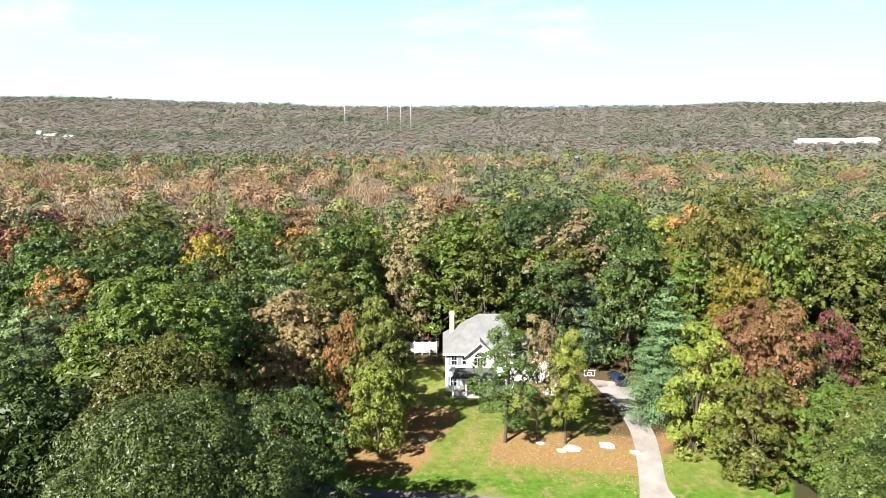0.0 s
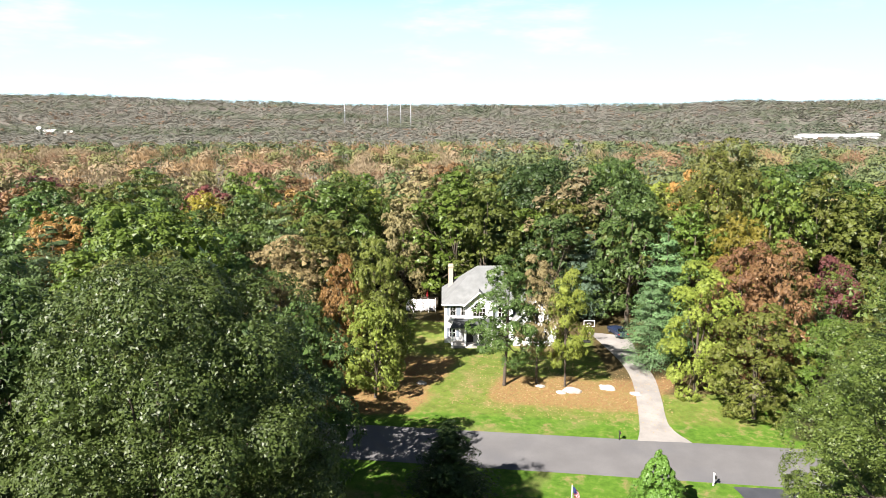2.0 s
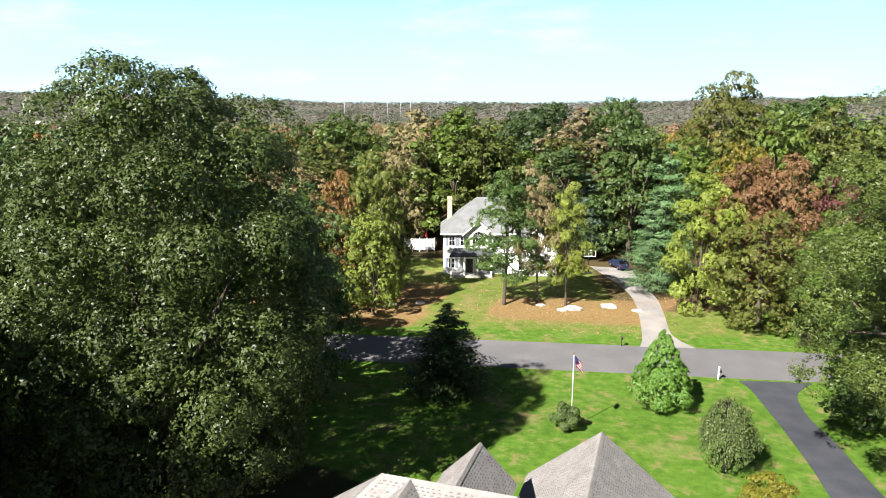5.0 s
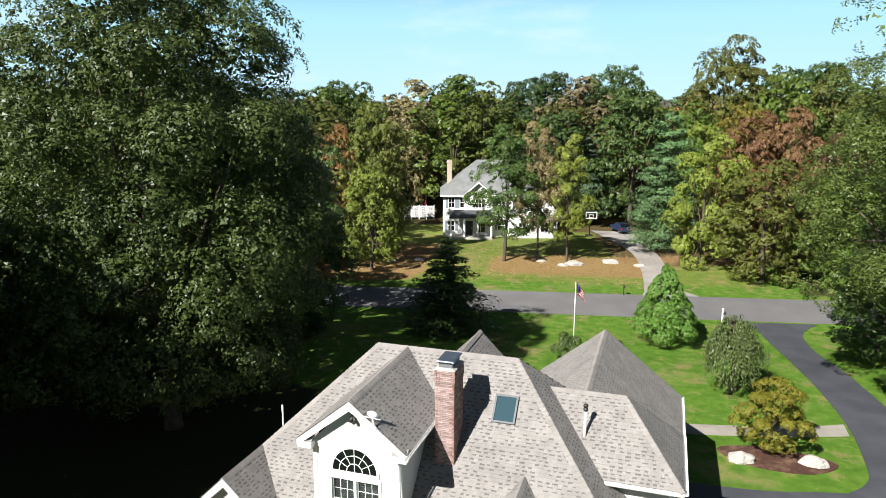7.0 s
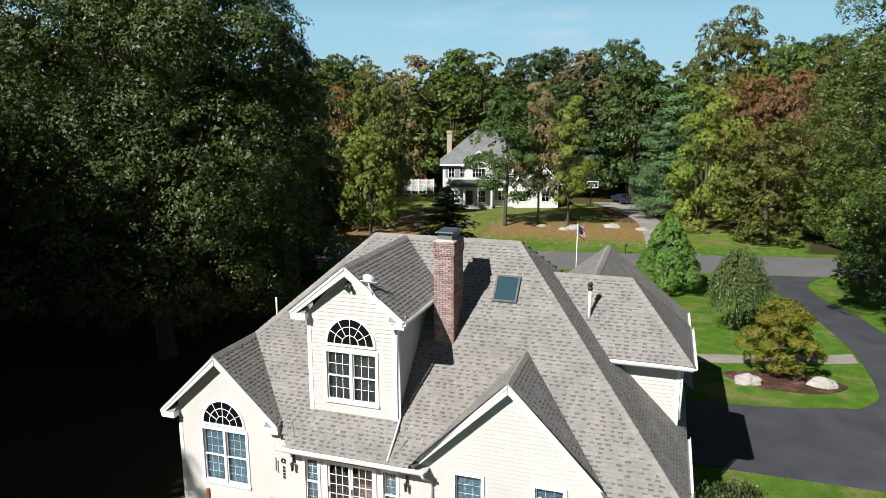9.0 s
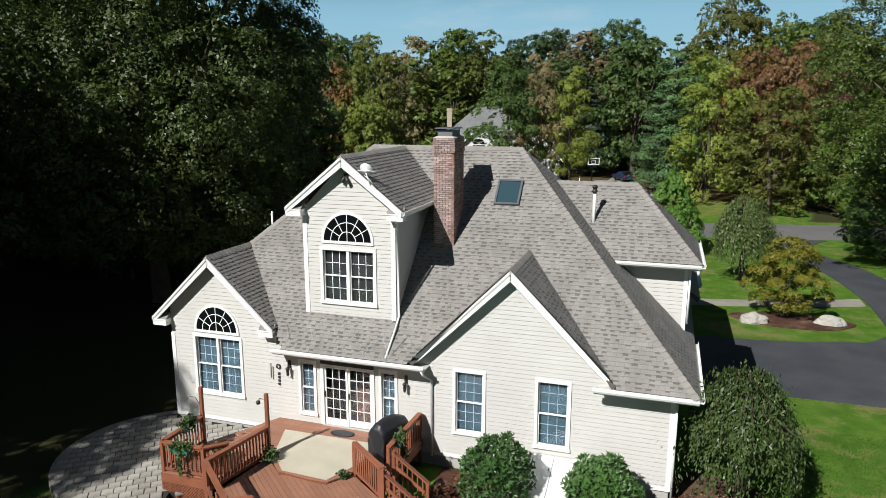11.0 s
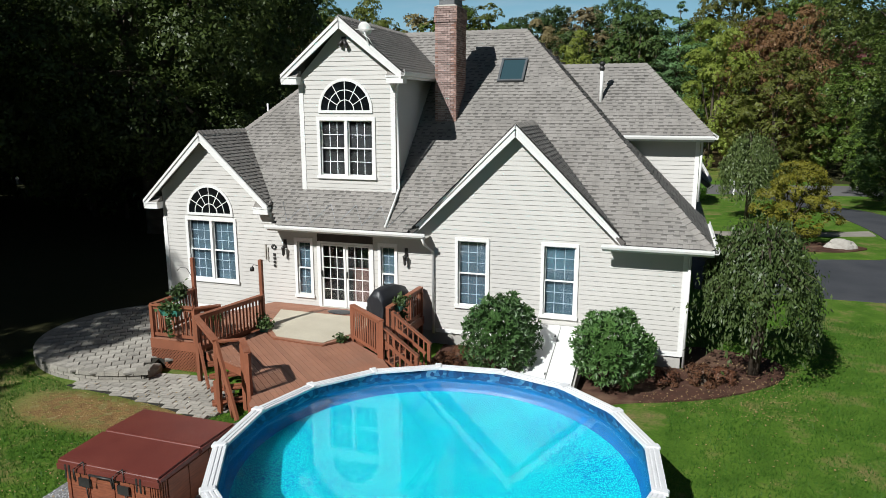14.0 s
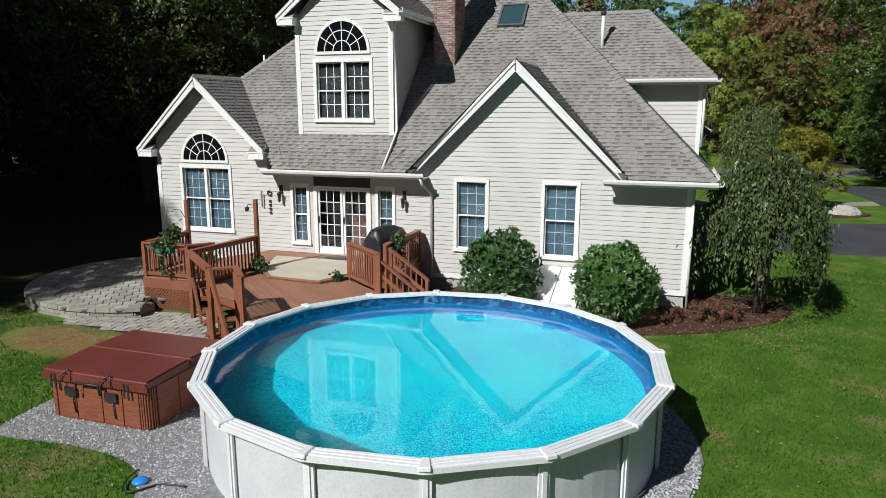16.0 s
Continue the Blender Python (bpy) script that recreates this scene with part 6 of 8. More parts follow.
def crown_points(r, radius, low, top, lobes, clumps, leaves, flat=0.75, clump=0.6, airy=0.0):
    """Leaves over the domed tops of many small clumps, which sit on overlapping boughs that fill an uneven crown."""
    f = (np.arange(lobes) + 0.5) / lobes
    th = np.arange(lobes) * 2.39996 + r.uniform(0, 6)
    lr = radius * r.uniform(0.20, 0.38, lobes)
    prof = np.minimum(1.0, 0.62 + 1.6 * f) * np.sqrt(np.clip(1.04 - f ** 2.8, 0, 1))
    far = prof * r.uniform(0.50, 0.88, lobes) * radius
    z = low + lr * 0.5 + f * (top - low - lr * (0.5 + flat))
    c = np.stack([np.cos(th) * far, np.sin(th) * far, z + r.normal(size=lobes) * 0.03 * top], 1)
    c = np.vstack([c, [0, 0, low + (top - low) * 0.45], [0, 0, low + (top - low) * 0.68]])
    lr = np.append(lr, [radius * 0.5, radius * 0.42])
    outward = unit((c - np.array([0, 0, low + (top - low) * 0.35])) * np.array([1, 1, 0.8]))
    which = r.integers(0, len(c), clumps)
    dd = unit(r.normal(size=(clumps, 3)) * 0.75 + outward[which] * 0.55 + np.array([0, 0, 0.25]))
    sc = c[which] + dd * (lr[which] * r.uniform(0.80, 1.10, clumps))[:, None] * np.array([1, 1, flat])
    inner = ((sc[:, None, :] - c[None]) / np.array([1, 1, flat]))
    inside = (np.linalg.norm(inner, axis=2) < lr[None] * 0.72).any(1)
    sc, dd = sc[~inside], dd[~inside]
    n = len(sc)
    axis = np.repeat(unit(dd * 0.9 + np.array([0, 0, 0.55]) + r.normal(size=(n, 3)) * 0.22), leaves, 0)
    cr = np.repeat(clump * r.uniform(0.6, 1.35, n), leaves)[:, None]
    q = unit(r.normal(size=(n * leaves, 3)))
    along = (q * axis).sum(1, keepdims=True)
    q = q + axis * (np.abs(along) * 1.0 - along)
    along = np.abs(along)
    pts = np.repeat(sc, leaves, 0) + (q - axis * along * 0.45) * cr * r.uniform(0.55, 1.12, (n * leaves, 1)) - np.array([0, 0, 0.25]) * cr * (1 - along)
    nor = unit(q * 0.75 + axis * 0.45 + r.normal(size=(n * leaves, 3)) * (0.22 + airy))
    return pts, nor, c, lr


def broad_tree(seed, radius, low, top, lobes, clumps, leaves, leaf, trunk, name="tree", spread=True, flat=0.75, clump=0.6, cone=0.0, airy=0.0, core=12, core_leaf=0.6):
    """Prototype meshes of a broad-leaved tree standing at the origin: trunk with limbs, and crown."""
    r = np.random.default_rng(seed)
    pts, nor, c, lr = crown_points(r, radius, low, top, lobes, clumps, leaves, flat, clump, airy)
    shape = lambda p: p
    if cone:
        def shape(p):
            f = np.clip((p[:, 2] - low) / (top - low), 0, 1)[:, None]
            p[:, :2] *= 1.25 - f * (0.7 + cone)
            return p
    v, f = leaf_tris(shape(pts), nor, leaf, r)
    if core:
        m = core * len(c)
        w = np.repeat(np.arange(len(c)), core)
        ip = c[w] + unit(r.normal(size=(m, 3))) * (lr[w] * r.uniform(0.10, 0.58, m))[:, None] * np.array([1, 1, flat])
        iv, jf = leaf_tris(shape(ip), unit(r.normal(size=(m, 3)) + np.array([0, 0, 0.5])), np.minimum(np.repeat(lr, core) * 0.36, core_leaf), r)
        f = np.vstack([f, jf + len(v)])
        v = np.vstack([v, iv])
    crown = raw_mesh("crown", v, f, GREEN)
    bm = bmesh.new()
    lean = r.normal(size=2) * 0.02 * top
    fork = low + (top - low) * 0.25
    tube(bm, [(0, 0, -0.3), (0, 0, 0.25), (lean[0] * 0.3, lean[1] * 0.3, fork * 0.5), (lean[0], lean[1], fork), (lean[0] * 1.3, lean[1] * 1.3, top * 0.8)], [trunk * 1.5, trunk * 1.1, trunk * 0.9, trunk * 0.7, trunk * 0.15], 9)
    if spread:
        for p in c[:: max(1, len(c) // 9)]:
            s = Vector((lean[0] * 0.8, lean[1] * 0.8, fork * r.uniform(0.75, 1.1)))
            e = Vector(p)
            m = s.lerp(e, 0.5) + Vector((0, 0, -0.06 * (e - s).length))
            tube(bm, [s, m, e], [trunk * 0.42, trunk * 0.28, trunk * 0.08], 5, False)
    return finish(bm, "trunk", M_BARK), crown


def conifer(seed, radius, top, levels, plumes, needles, needle, trunk, droop=0.25, low=0.1, ragged=0.3, blunt=0.75):
    """Prototype meshes of a pine or spruce: whorled boughs that shorten upwards, each carrying flat plumes of needles."""
    r = np.random.default_rng(seed)
    bm = bmesh.new()
    tube(bm, [(0, 0, -0.3), (0, 0, top * 0.5), (0, 0, top * 0.98)], [trunk, trunk * 0.6, 0.03], 8)
    pts, nor = [], []
    for i in range(levels):
        f = i / (levels - 1)
        z0 = top * (low + (0.97 - low) * f)
        long = radius * (1 - f) ** blunt * (0.6 + 0.4 * min(1, f * 6 + 0.4)) + 0.3
        n = max(4, int(round(7 - 2.5 * f)))
        for k in range(n):
            a = k * math.tau / n + i * 1.1 + r.normal() * 0.3
            z = z0 + r.normal() * 0.5 * top / levels
            ln = long * r.uniform(1 - ragged, 1 + 0.5 * ragged)
            d = np.array([math.cos(a), math.sin(a), 0])
            side = np.array([-d[1], d[0], 0])
            tip = -droop * ln * (1 - f) + 0.22 * ln
            m = max(2, int(round(plumes * (0.35 + 0.65 * ln / radius))))
            for t in np.linspace(0.30, 1.0, m):
                wide = ln * (0.10 + 0.16 * math.sin(min(t, 0.9) * math.pi * 0.9))
                c = d * ln * t + side * r.normal() * wide * 0.8 + np.array([0, 0, z + tip * t ** 1.5])
                q = unit(r.normal(size=(needles, 3)))
                size = max(0.28, wide * 1.3) * r.uniform(0.7, 1.3)
                p = c + (np.outer(q @ d, d) * 1.15 + np.outer(q @ side, side) + np.outer(np.abs(q[:, 2]), [0, 0, 0.62])) * size
                pts.append(p)
                nor.append(unit(q * 0.5 * np.array([1, 1, 0]) + np.array([0, 0, 0.85]) + d * 0.35 + r.normal(size=(needles, 3)) * 0.28))
            tube(bm, [(0, 0, z), tuple(d * ln * 0.9 + np.array([0, 0, z + tip * 0.85]))], [max(0.03, trunk * 0.2 * (1 - f)), 0.015], 4, False)
    pts, nor = np.vstack(pts), np.vstack(nor)
    v, f = leaf_tris(pts, nor, needle, r, 2.2)
    return finish(bm, "trunk", M_BARK), raw_mesh("crown", v, f, NEEDLE)


def plant_tree(meshes, at, size, turn, name, label, leaves, category="tree", group="", bark=None):
    """One tree of its own, from prototype meshes, with leaves of its own colour."""
    ob = thing(name, label, category, at, group)
    ob.rotation_euler.z = turn
    ob.scale = size if isinstance(size, tuple) else (size, size, size)
    for part_name, me in zip(("trunk", "crown"), meshes):
        o = new(part_name, me)
        o.parent = ob
        if part_name == "crown":
            o.material_slots[0].link = "OBJECT"
            o.material_slots[0].material = leaves
    return ob


OAK_BIG = broad_tree(11, 10.0, 3.0, 26.5, 90, 7600, 34, 0.145, 0.5, clump=0.60, airy=0.04, core=90, core_leaf=0.32)
MIDS = [broad_tree(20 + k, 5.0, 0.5, 15.0, 34, 1250, 24, 0.15, 0.26, clump=0.32) for k in range(4)]
WIDES = [broad_tree(40 + k, 8.0, 4.5, 21.0, 40, 1450, 21, 0.235, 0.34, clump=0.50, core_leaf=0.9, core=16) for k in range(4)]
TALL = broad_tree(48, 6.5, 6.0, 25.0, 50, 3200, 36, 0.095, 0.34, clump=0.40, airy=0.15, core=50, core_leaf=0.26)
LESS = [broad_tree(50 + k, 5.0, 1.2, 15.0, 28, 620, 14, 0.25, 0.26, clump=0.38, core_leaf=0.9) for k in range(3)]
DIM = [broad_tree(55 + k, 5.0, 0.8, 15.0, 18, 260, 10, 0.46, 0.26, clump=0.55) for k in range(2)]
THIN = broad_tree(60, 3.4, 3.2, 15.0, 34, 1050, 24, 0.14, 0.17, clump=0.34, core=5, core_leaf=0.4, airy=0.12)
FARS = [broad_tree(70 + k, 6.0, 3.0, 19.0, 26, 480, 11, 0.38, 0.28, clump=0.50, core=12, core_leaf=1.0) for k in range(4)]
PINES = [conifer(80 + k, 5.2, 19.0, 15, 6, 42, 0.17, 0.28, 0.10, 0.06, 0.42, 0.55) for k in range(2)]
SPRUCE = conifer(90, 4.0, 13.5, 22, 5, 24, 0.22, 0.22, 0.35, 0.04)
FARPINE = conifer(95, 4.8, 21.0, 13, 4, 16, 0.42, 0.26, 0.12, 0.18, 0.45, 0.6)

# Trees that stand out singly: to the right, ahead, height, crown radius, prototype, leaf colour.
NEAR = [
    (-16.0, 37.5, 26.8, 10.0, "oak", "oak"), (-32.0, 72.0, 26.5, 11.0, "wide", "green"), (-37.0, 50.0, 24.0, 9.5, "wide", "dark"), (-13.5, 58.0, 20.0, 6.0, "mid", "dark"), (-25.0, 58.0, 24.0, 8.5, "wide", "olive"),
    (-46.0, 72.0, 24.0, 6.0, "pine", "needle"), (-54.0, 95.0, 21.5, 6.5, "mid", "orange"), (-22.0, 92.0, 19.0, 7.0, "mid", "tan"),
    (-12.9, 86.0, 17.0, 3.6, "mid", "orange"), (-8.2, 86.0, 20.2, 5.2, "mid", "lime"), (-8.4, 81.5, 13.0, 3.8, "mid", "lime"), (-16.5, 84.0, 12.0, 4.0, "mid", "olive"), (-20.0, 86.0, 15.0, 5.5, "mid", "tan"),
    (-25.0, 105.0, 22.0, 5.5, "pine", "needle"), (8.3, 84.5, 16.7, 4.4, "thin", "dark"), (12.6, 85.0, 17.0, 3.0, "thin", "tan"),
    (16.2, 84.0, 15.6, 3.0, "thin", "lime"),
]
NEAR_B = [
    (28.8, 90.0, 13.5, 3.6, "pine", "teal"), (31.2, 92.0, 20.0, 4.8, "pine", "teal"), (24.4, 113.0, 15.0, 4.6, "pine", "blue"),
    (32.6, 82.0, 17.0, 5.0, "mid", "lime"), (40.5, 88.0, 18.8, 5.6, "mid", "rust"), (48.0, 95.0, 17.0, 5.0, "mid", "olive"), (46.5, 104.0, 20.5, 5.5, "mid", "yellow"),
    (54.5, 92.0, 15.5, 4.2, "mid", "wine"), (37.3, 75.5, 14.2, 5.4, "mid", "olive"), (44.5, 74.0, 13.0, 5.0, "mid", "green"),
    (30.3, 38.0, 27.0, 8.3, "tall", "oak"), (38.0, 50.0, 22.0, 6.0, "tall", "dark"), (44.0, 85.0, 19.5, 5.0, "mid", "rust"), (40.0, 58.0, 15.0, 5.0, "mid", "green"), (46.0, 56.0, 18.0, 5.5, "mid", "olive"), (34.5, 50.0, 9.0, 4.0, "mid", "dark"),
    (47.5, 70.0, 14.0, 5.5, "mid", "olive"),
]
NEAR_C = [
    (49.0, 118.0, 29.5, 9.5, "wide", "olive"), (66.0, 125.0, 27.5, 11.0, "wide", "dark"), (59.0, 126.0, 20.5, 5.5, "mid", "rust"),
    (-17.0, 125.0, 23.5, 8.5, "wide", "green"), (3.0, 130.0, 24.0, 8.5, "wide", "green"), (20.0, 138.0, 26.5, 10.0, "wide", "dark"),
    (33.0, 128.0, 27.0, 8.0, "wide", "dark"), (-7.0, 122.0, 20.0, 5.5, "mid", "tan"), (10.0, 122.0, 17.5, 4.5, "spruce", "needle"),
    (-45.0, 128.0, 21.0, 6.0, "mid", "yellow"), (-70.0, 165.0, 23.0, 8.0, "pine", "needle"), (-40.0, 160.0, 20.0, 6.0, "mid", "dark"),
]
BASE = {"tall": (6.5, 25.0), "oak": (10.0, 26.5), "mid": (5.0, 15.0), "wide": (8.0, 21.0), "thin": (3.4, 15.0), "pine": (5.2, 19.0), "spruce": (4.0, 13.5)}
NAMES = {"tall": "oak_tree", "oak": "oak_tree", "mid": "maple_tree", "wide": "oak_tree", "thin": "young_tree", "pine": "pine_tree", "spruce": "spruce_tree"}
taken = []
for u, v, h, r, proto, colour in NEAR + NEAR_B + NEAR_C:
    p = site(u, v)
    p.z = height(p.x, p.y) - 0.05
    r0, h0 = BASE[proto]
    k = len(taken)
    meshes = {"oak": OAK_BIG, "mid": MIDS[k % 4], "wide": WIDES[k % 4], "thin": THIN, "tall": TALL, "pine": PINES[k % 2], "spruce": SPRUCE}[proto]
    word = {"oak": "massive spreading oak", "mid": "bushy maple", "wide": "broad oak", "tall": "tall oak", "thin": "slender young tree", "pine": "tall feathery pine", "spruce": "dense spruce"}[proto]
    plant_tree(meshes, p, (r / r0, r / r0, h / h0), k * 1.7, NAMES[proto], f"{word} with {KINDS[colour][1]} autumn foliage" if proto not in ("pine", "spruce") else f"{word} with {KINDS[colour][1]} needles", KINDS[colour][0])
    taken.append((u, v, r))

# ---- shrubs and garden trees ----
RHODO = leafy("rhododendron_leaves", (0.040, 0.105, 0.030), (0.085, 0.190, 0.050), (0.160, 0.290, 0.095), 0.6, 0.15, 1.2)
WEEP = leafy("weeping_leaves", (0.040, 0.075, 0.022), (0.085, 0.135, 0.040), (0.170, 0.225, 0.085), 0.45, 0.25, 1.0)
PALE = leafy("pale_birch_leaves", (0.062, 0.100, 0.030), (0.125, 0.180, 0.058), (0.230, 0.290, 0.115), 0.35, 0.25, 1.0)
GOLD = leafy("golden_leaves", (0.062, 0.072, 0.012), (0.155, 0.150, 0.022), (0.290, 0.260, 0.046), 0.25, 0.3, 0.8)
FRESH = leafy("fresh_leaves", (0.055, 0.130, 0.020), (0.115, 0.230, 0.038), (0.200, 0.330, 0.080), 0.35, 0.25, 0.8)


def whorl_shrub(name, at, radius, high, seed, label, count=900):
    """A rounded evergreen shrub: whorls of long leaves over a mound of stems."""
    r = np.random.default_rng(seed)
    s = thing(name, label, "shrub", at)
    d = unit(r.normal(size=(count, 3)) + np.array([0, 0, 0.25]))
    d[:, 2] = np.where(d[:, 2] < -0.72, -d[:, 2] * 0.5, d[:, 2])
    lump = np.array([0.86 + 0.20 * noise.noise(Vector(x) * 2.1 + Vector((seed, 0, 0))) for x in d])
    c = d * lump[:, None] * np.array([radius, radius, high * 0.57]) * r.uniform(0.74, 1.02, (count, 1)) + np.array([0, 0, high * 0.45])
    verts, n = [], 8
    for k in range(n):
        a = k * math.tau / n + r.uniform(0, 6.28, count)
        side = unit(np.cross(d, r.normal(size=(count, 3))))
        other = np.cross(d, side)
        out = side * np.cos(a)[:, None] + other * np.sin(a)[:, None]
        tip = unit(out * 0.85 + d * 0.75 + np.array([0, 0, 0.25]) + r.normal(size=(count, 3)) * 0.12)
        wide = np.cross(tip, d)
        ln, w = r.uniform(0.12, 0.21, (count, 1)), 0.032
        mid = c + tip * ln * 0.5 + d * 0.012
        verts.append(np.stack([c, mid + wide * w, c + tip * ln - d * 0.02, mid - wide * w], 1))
    v = np.concatenate(verts).reshape(-1, 3) + np.array(at)
    part("foliage", raw_mesh("foliage", v, np.arange(len(v)).reshape(-1, 4), RHODO), RHODO, s)
    bm = bmesh.new()
    for k in range(14):
        e = Vector(c[k * 40 % count]) * 0.9
        tube(bm, [Vector(at) + Vector((e.x * 0.1, e.y * 0.1, -0.02)), Vector(at) + Vector((e.x * 0.45, e.y * 0.45, e.z * 0.5)), Vector(at) + e], [0.03, 0.02, 0.008], 5, False)
    tagged(part("stems", bm, M_BARK, s), kind="stuff")
    return s


whorl_shrub("rhododendron", (-3.05, 15.75, 0.03), 1.12, 2.25, 4, "large rounded rhododendron with glossy green leaves", 1050)
whorl_shrub("rhododendron", (-0.15, 15.80, 0.03), 1.12, 2.10, 8, "rounded rhododendron beside the cellar doors", 1050)


def weeping_tree(name, at, radius, high, seed, label, strands=420, leaf=0.085, material=WEEP, trunk_r=0.07):
    """A weeping tree: boughs arch up and over, leafy strands hang from them almost to the ground."""
    r = np.random.default_rng(seed)
    t = thing(name, label, "tree", at)
    o = np.array(at)
    bm = bmesh.new()
    for k in range(3):
        w = 0.12 * k
        tube(bm, [o + [0.05 * k, 0, -0.1], o + [w, 0.1 * (k - 1), high * 0.4], o + [w * 2.2, 0.25 * (k - 1), high * 0.85]], [trunk_r * 1.3, trunk_r, trunk_r * 0.5], 7)
    pts, nor = [], []
    for k in range(strands):
        a = r.uniform(0, math.tau)
        f = math.sqrt(r.uniform(0.0, 1))
        reach = radius * (0.25 + 0.75 * f) * (0.72 + 0.42 * r.random() * (0.6 + 0.4 * math.sin(a * 3 + seed)))
        z0 = high * (1.0 - 0.32 * f ** 2) * r.uniform(0.9, 1.03)
        drop = r.uniform(0.25, 0.9) * (z0 - 0.25) * (0.4 + 0.6 * f)
        d = np.array([math.cos(a), math.sin(a), 0])
        m = int(14 + drop * 22)
        s = np.sort(r.uniform(0, 1, m))
        x = reach * (0.55 + 0.45 * np.minimum(1, s * 2.2))
        z = z0 - drop * np.maximum(0, s - 0.12) ** 1.15 * 1.12
        p = d * x[:, None] + np.stack([np.zeros(m), np.zeros(m), z], 1) + r.normal(size=(m, 3)) * 0.06 * radius ** 0.5
        pts.append(p)
        nor.append(unit(d * 0.8 + np.array([0, 0, 0.35]) + r.normal(size=(m, 3)) * 0.5))
        if k % 5 == 0:
            tube(bm, [o + [0.1, 0, high * 0.7], o + d * reach * 0.5 + [0, 0, z0 * 1.02], o + d * reach + [0, 0, z0 - drop * 0.25]], [0.03, 0.018, 0.006], 4, False)
    part("trunk", bm, M_BARK, t)
    pts, nor = np.vstack(pts), np.vstack(nor)
    clear = (pts[:, 0] + o[0] > 2.0) | (pts[:, 1] + o[1] < 17.3)
    pts, nor = pts[clear], nor[clear]
    n = len(pts)
    down = unit(np.array([0, 0, -1.0]) + r.normal(size=(n, 3)) * 0.45)
    wide = unit(np.cross(down, nor))
    s = (leaf * r.uniform(0.7, 1.4, n))[:, None]
    v = np.stack([pts, pts + down * s * 0.9 + wide * s * 0.36, pts + down * s * 1.9, pts + down * s * 0.9 - wide * s * 0.36], 1).reshape(-1, 3) + o
    part("crown", raw_mesh("crown", v, np.arange(4 * n).reshape(n, 4), material), material, t)
    return t


weeping_tree("weeping_cherry", (3.35, 17.75, 0.0), 1.95, 4.25, 5, "weeping cherry with hanging green strands at the house corner", 330, 0.066)
p = site(19.9, 42.3)
weeping_tree("weeping_birch", (p.x, p.y, 0), 2.3, 5.5, 9, "weeping birch with pale green strands on the front lawn", 250, 0.095, PALE)


def small_tree(name, at, radius, low, top, seed, label, material, sprays=700, leaves=8, leaf=0.16, lobes=12, flat=0.8, clump=0.25, cone=0.0):
    meshes = broad_tree(seed, radius, low, top, lobes, sprays, leaves, leaf, 0.09, flat=flat, clump=clump, cone=cone, core=6)
    return plant_tree(meshes, Vector(at), 1.0, seed, name, label, material)
# placed after the tree functions
p = site(19.3, 54.4)
small_tree("linden_tree", (p.x, p.y, height(p.x, p.y)), 2.7, 0.7, 6.8, 101, "dense round-headed bright green young linden on the lawn", FRESH, 1500, 20, 0.12, 30, 1.0, 0.24, 0.18)
small_tree("japanese_maple", (7.5, 38.5, 0), 1.95, 0.4, 4.5, 103, "spreading golden-yellow Japanese maple in a mulched island", GOLD, 620, 26, 0.085, 34, 0.42, 0.22)
p = site(10.2, 49.2)
small_tree("round_shrub", (p.x, p.y, 0), 1.25, 0.0, 1.9, 104, "rounded grey-green shrub by the flagpole", WEEP, 420, 10, 0.11, 9, 0.9, 0.18)
p = site(0.8, 57.2)
# The dark leaf colour also carries the oak's shade.
plant_tree(SPRUCE, Vector((p.x, p.y, -0.4)), (0.92, 0.92, 0.60), 0.4, "spruce_tree", "dark dense spruce standing in the oak's shade", DARK)
p = site(-11.0, 56.0)
small_tree("round_shrub", (p.x, p.y, -0.3), 1.2, 0.0, 2.2, 106, "dark shrub at the roadside in shade", DARK, 300, 8, 0.18, 8, 0.9, 0.2)
planter("window_box", (-11.60, 13.33, 1.56), 0.62, 0.20, 0.17, 0.0, 3, 0.75, "green railing planter with trailing ivy", 0.13)
planter("window_box", (-12.28, 14.5, 1.62), 0.55, 0.20, 0.17, radians(92), 4, 0.1, "green railing planter with bushy leaves", 0.15)
planter("flower_pot", (-11.0, 14.35, 0.86), 0.32, 0.3, 0.26, 0.3, 5, 0.0, "potted leafy plant on the deck floor", 0.17)
planter("window_box", (-5.93, 15.75, 1.56), 0.5, 0.2, 0.17, radians(92), 6, 0.6, "green railing planter with trailing stems", 0.13)
planter("flower_pot", (-9.75, 14.95, 0.80), 0.26, 0.24, 0.12, 0.3, 7, 0.0, "low pot of dark foliage at the post's foot", 0.17)
planter("weed_tuft", (-7.25, 14.75, 0.80), 0.12, 0.10, 0.03, 0.3, 8, 0.0, "bright green tuft growing beside the deck step", 0.13, 120)
for k, (x, y, s) in enumerate(((1.2, 16.4, 0.42), (2.1, 16.7, 0.5), (-4.6, 15.6, 0.45), (-4.35, 16.5, 0.4), (2.6, 17.0, 0.35))):
    small_tree("barberry_bush", (x, y, 0.03), s, 0.0, s * 1.0, 120 + k, "low dark red barberry bush in the mulch", M_BARBERRY, 160, 7, 0.05, 6, 0.9, 0.08)
bm = bmesh.new()
tube(bm, [(-10.0, 15.14, 2.66), (-10.12, 15.10, 2.68), (-10.16, 15.09, 2.60)], 0.012, 6)
lathe(bm, [(0.02, 0.06), (0.06, 0.04), (0.06, -0.05), (0.02, -0.07)], (-10.16, 15.09, 2.56), 10)
solo("hanging_lamp", bm, M_BLACK, "small dark lamp hanging from the deck post", "lamp")
bm = bmesh.new()
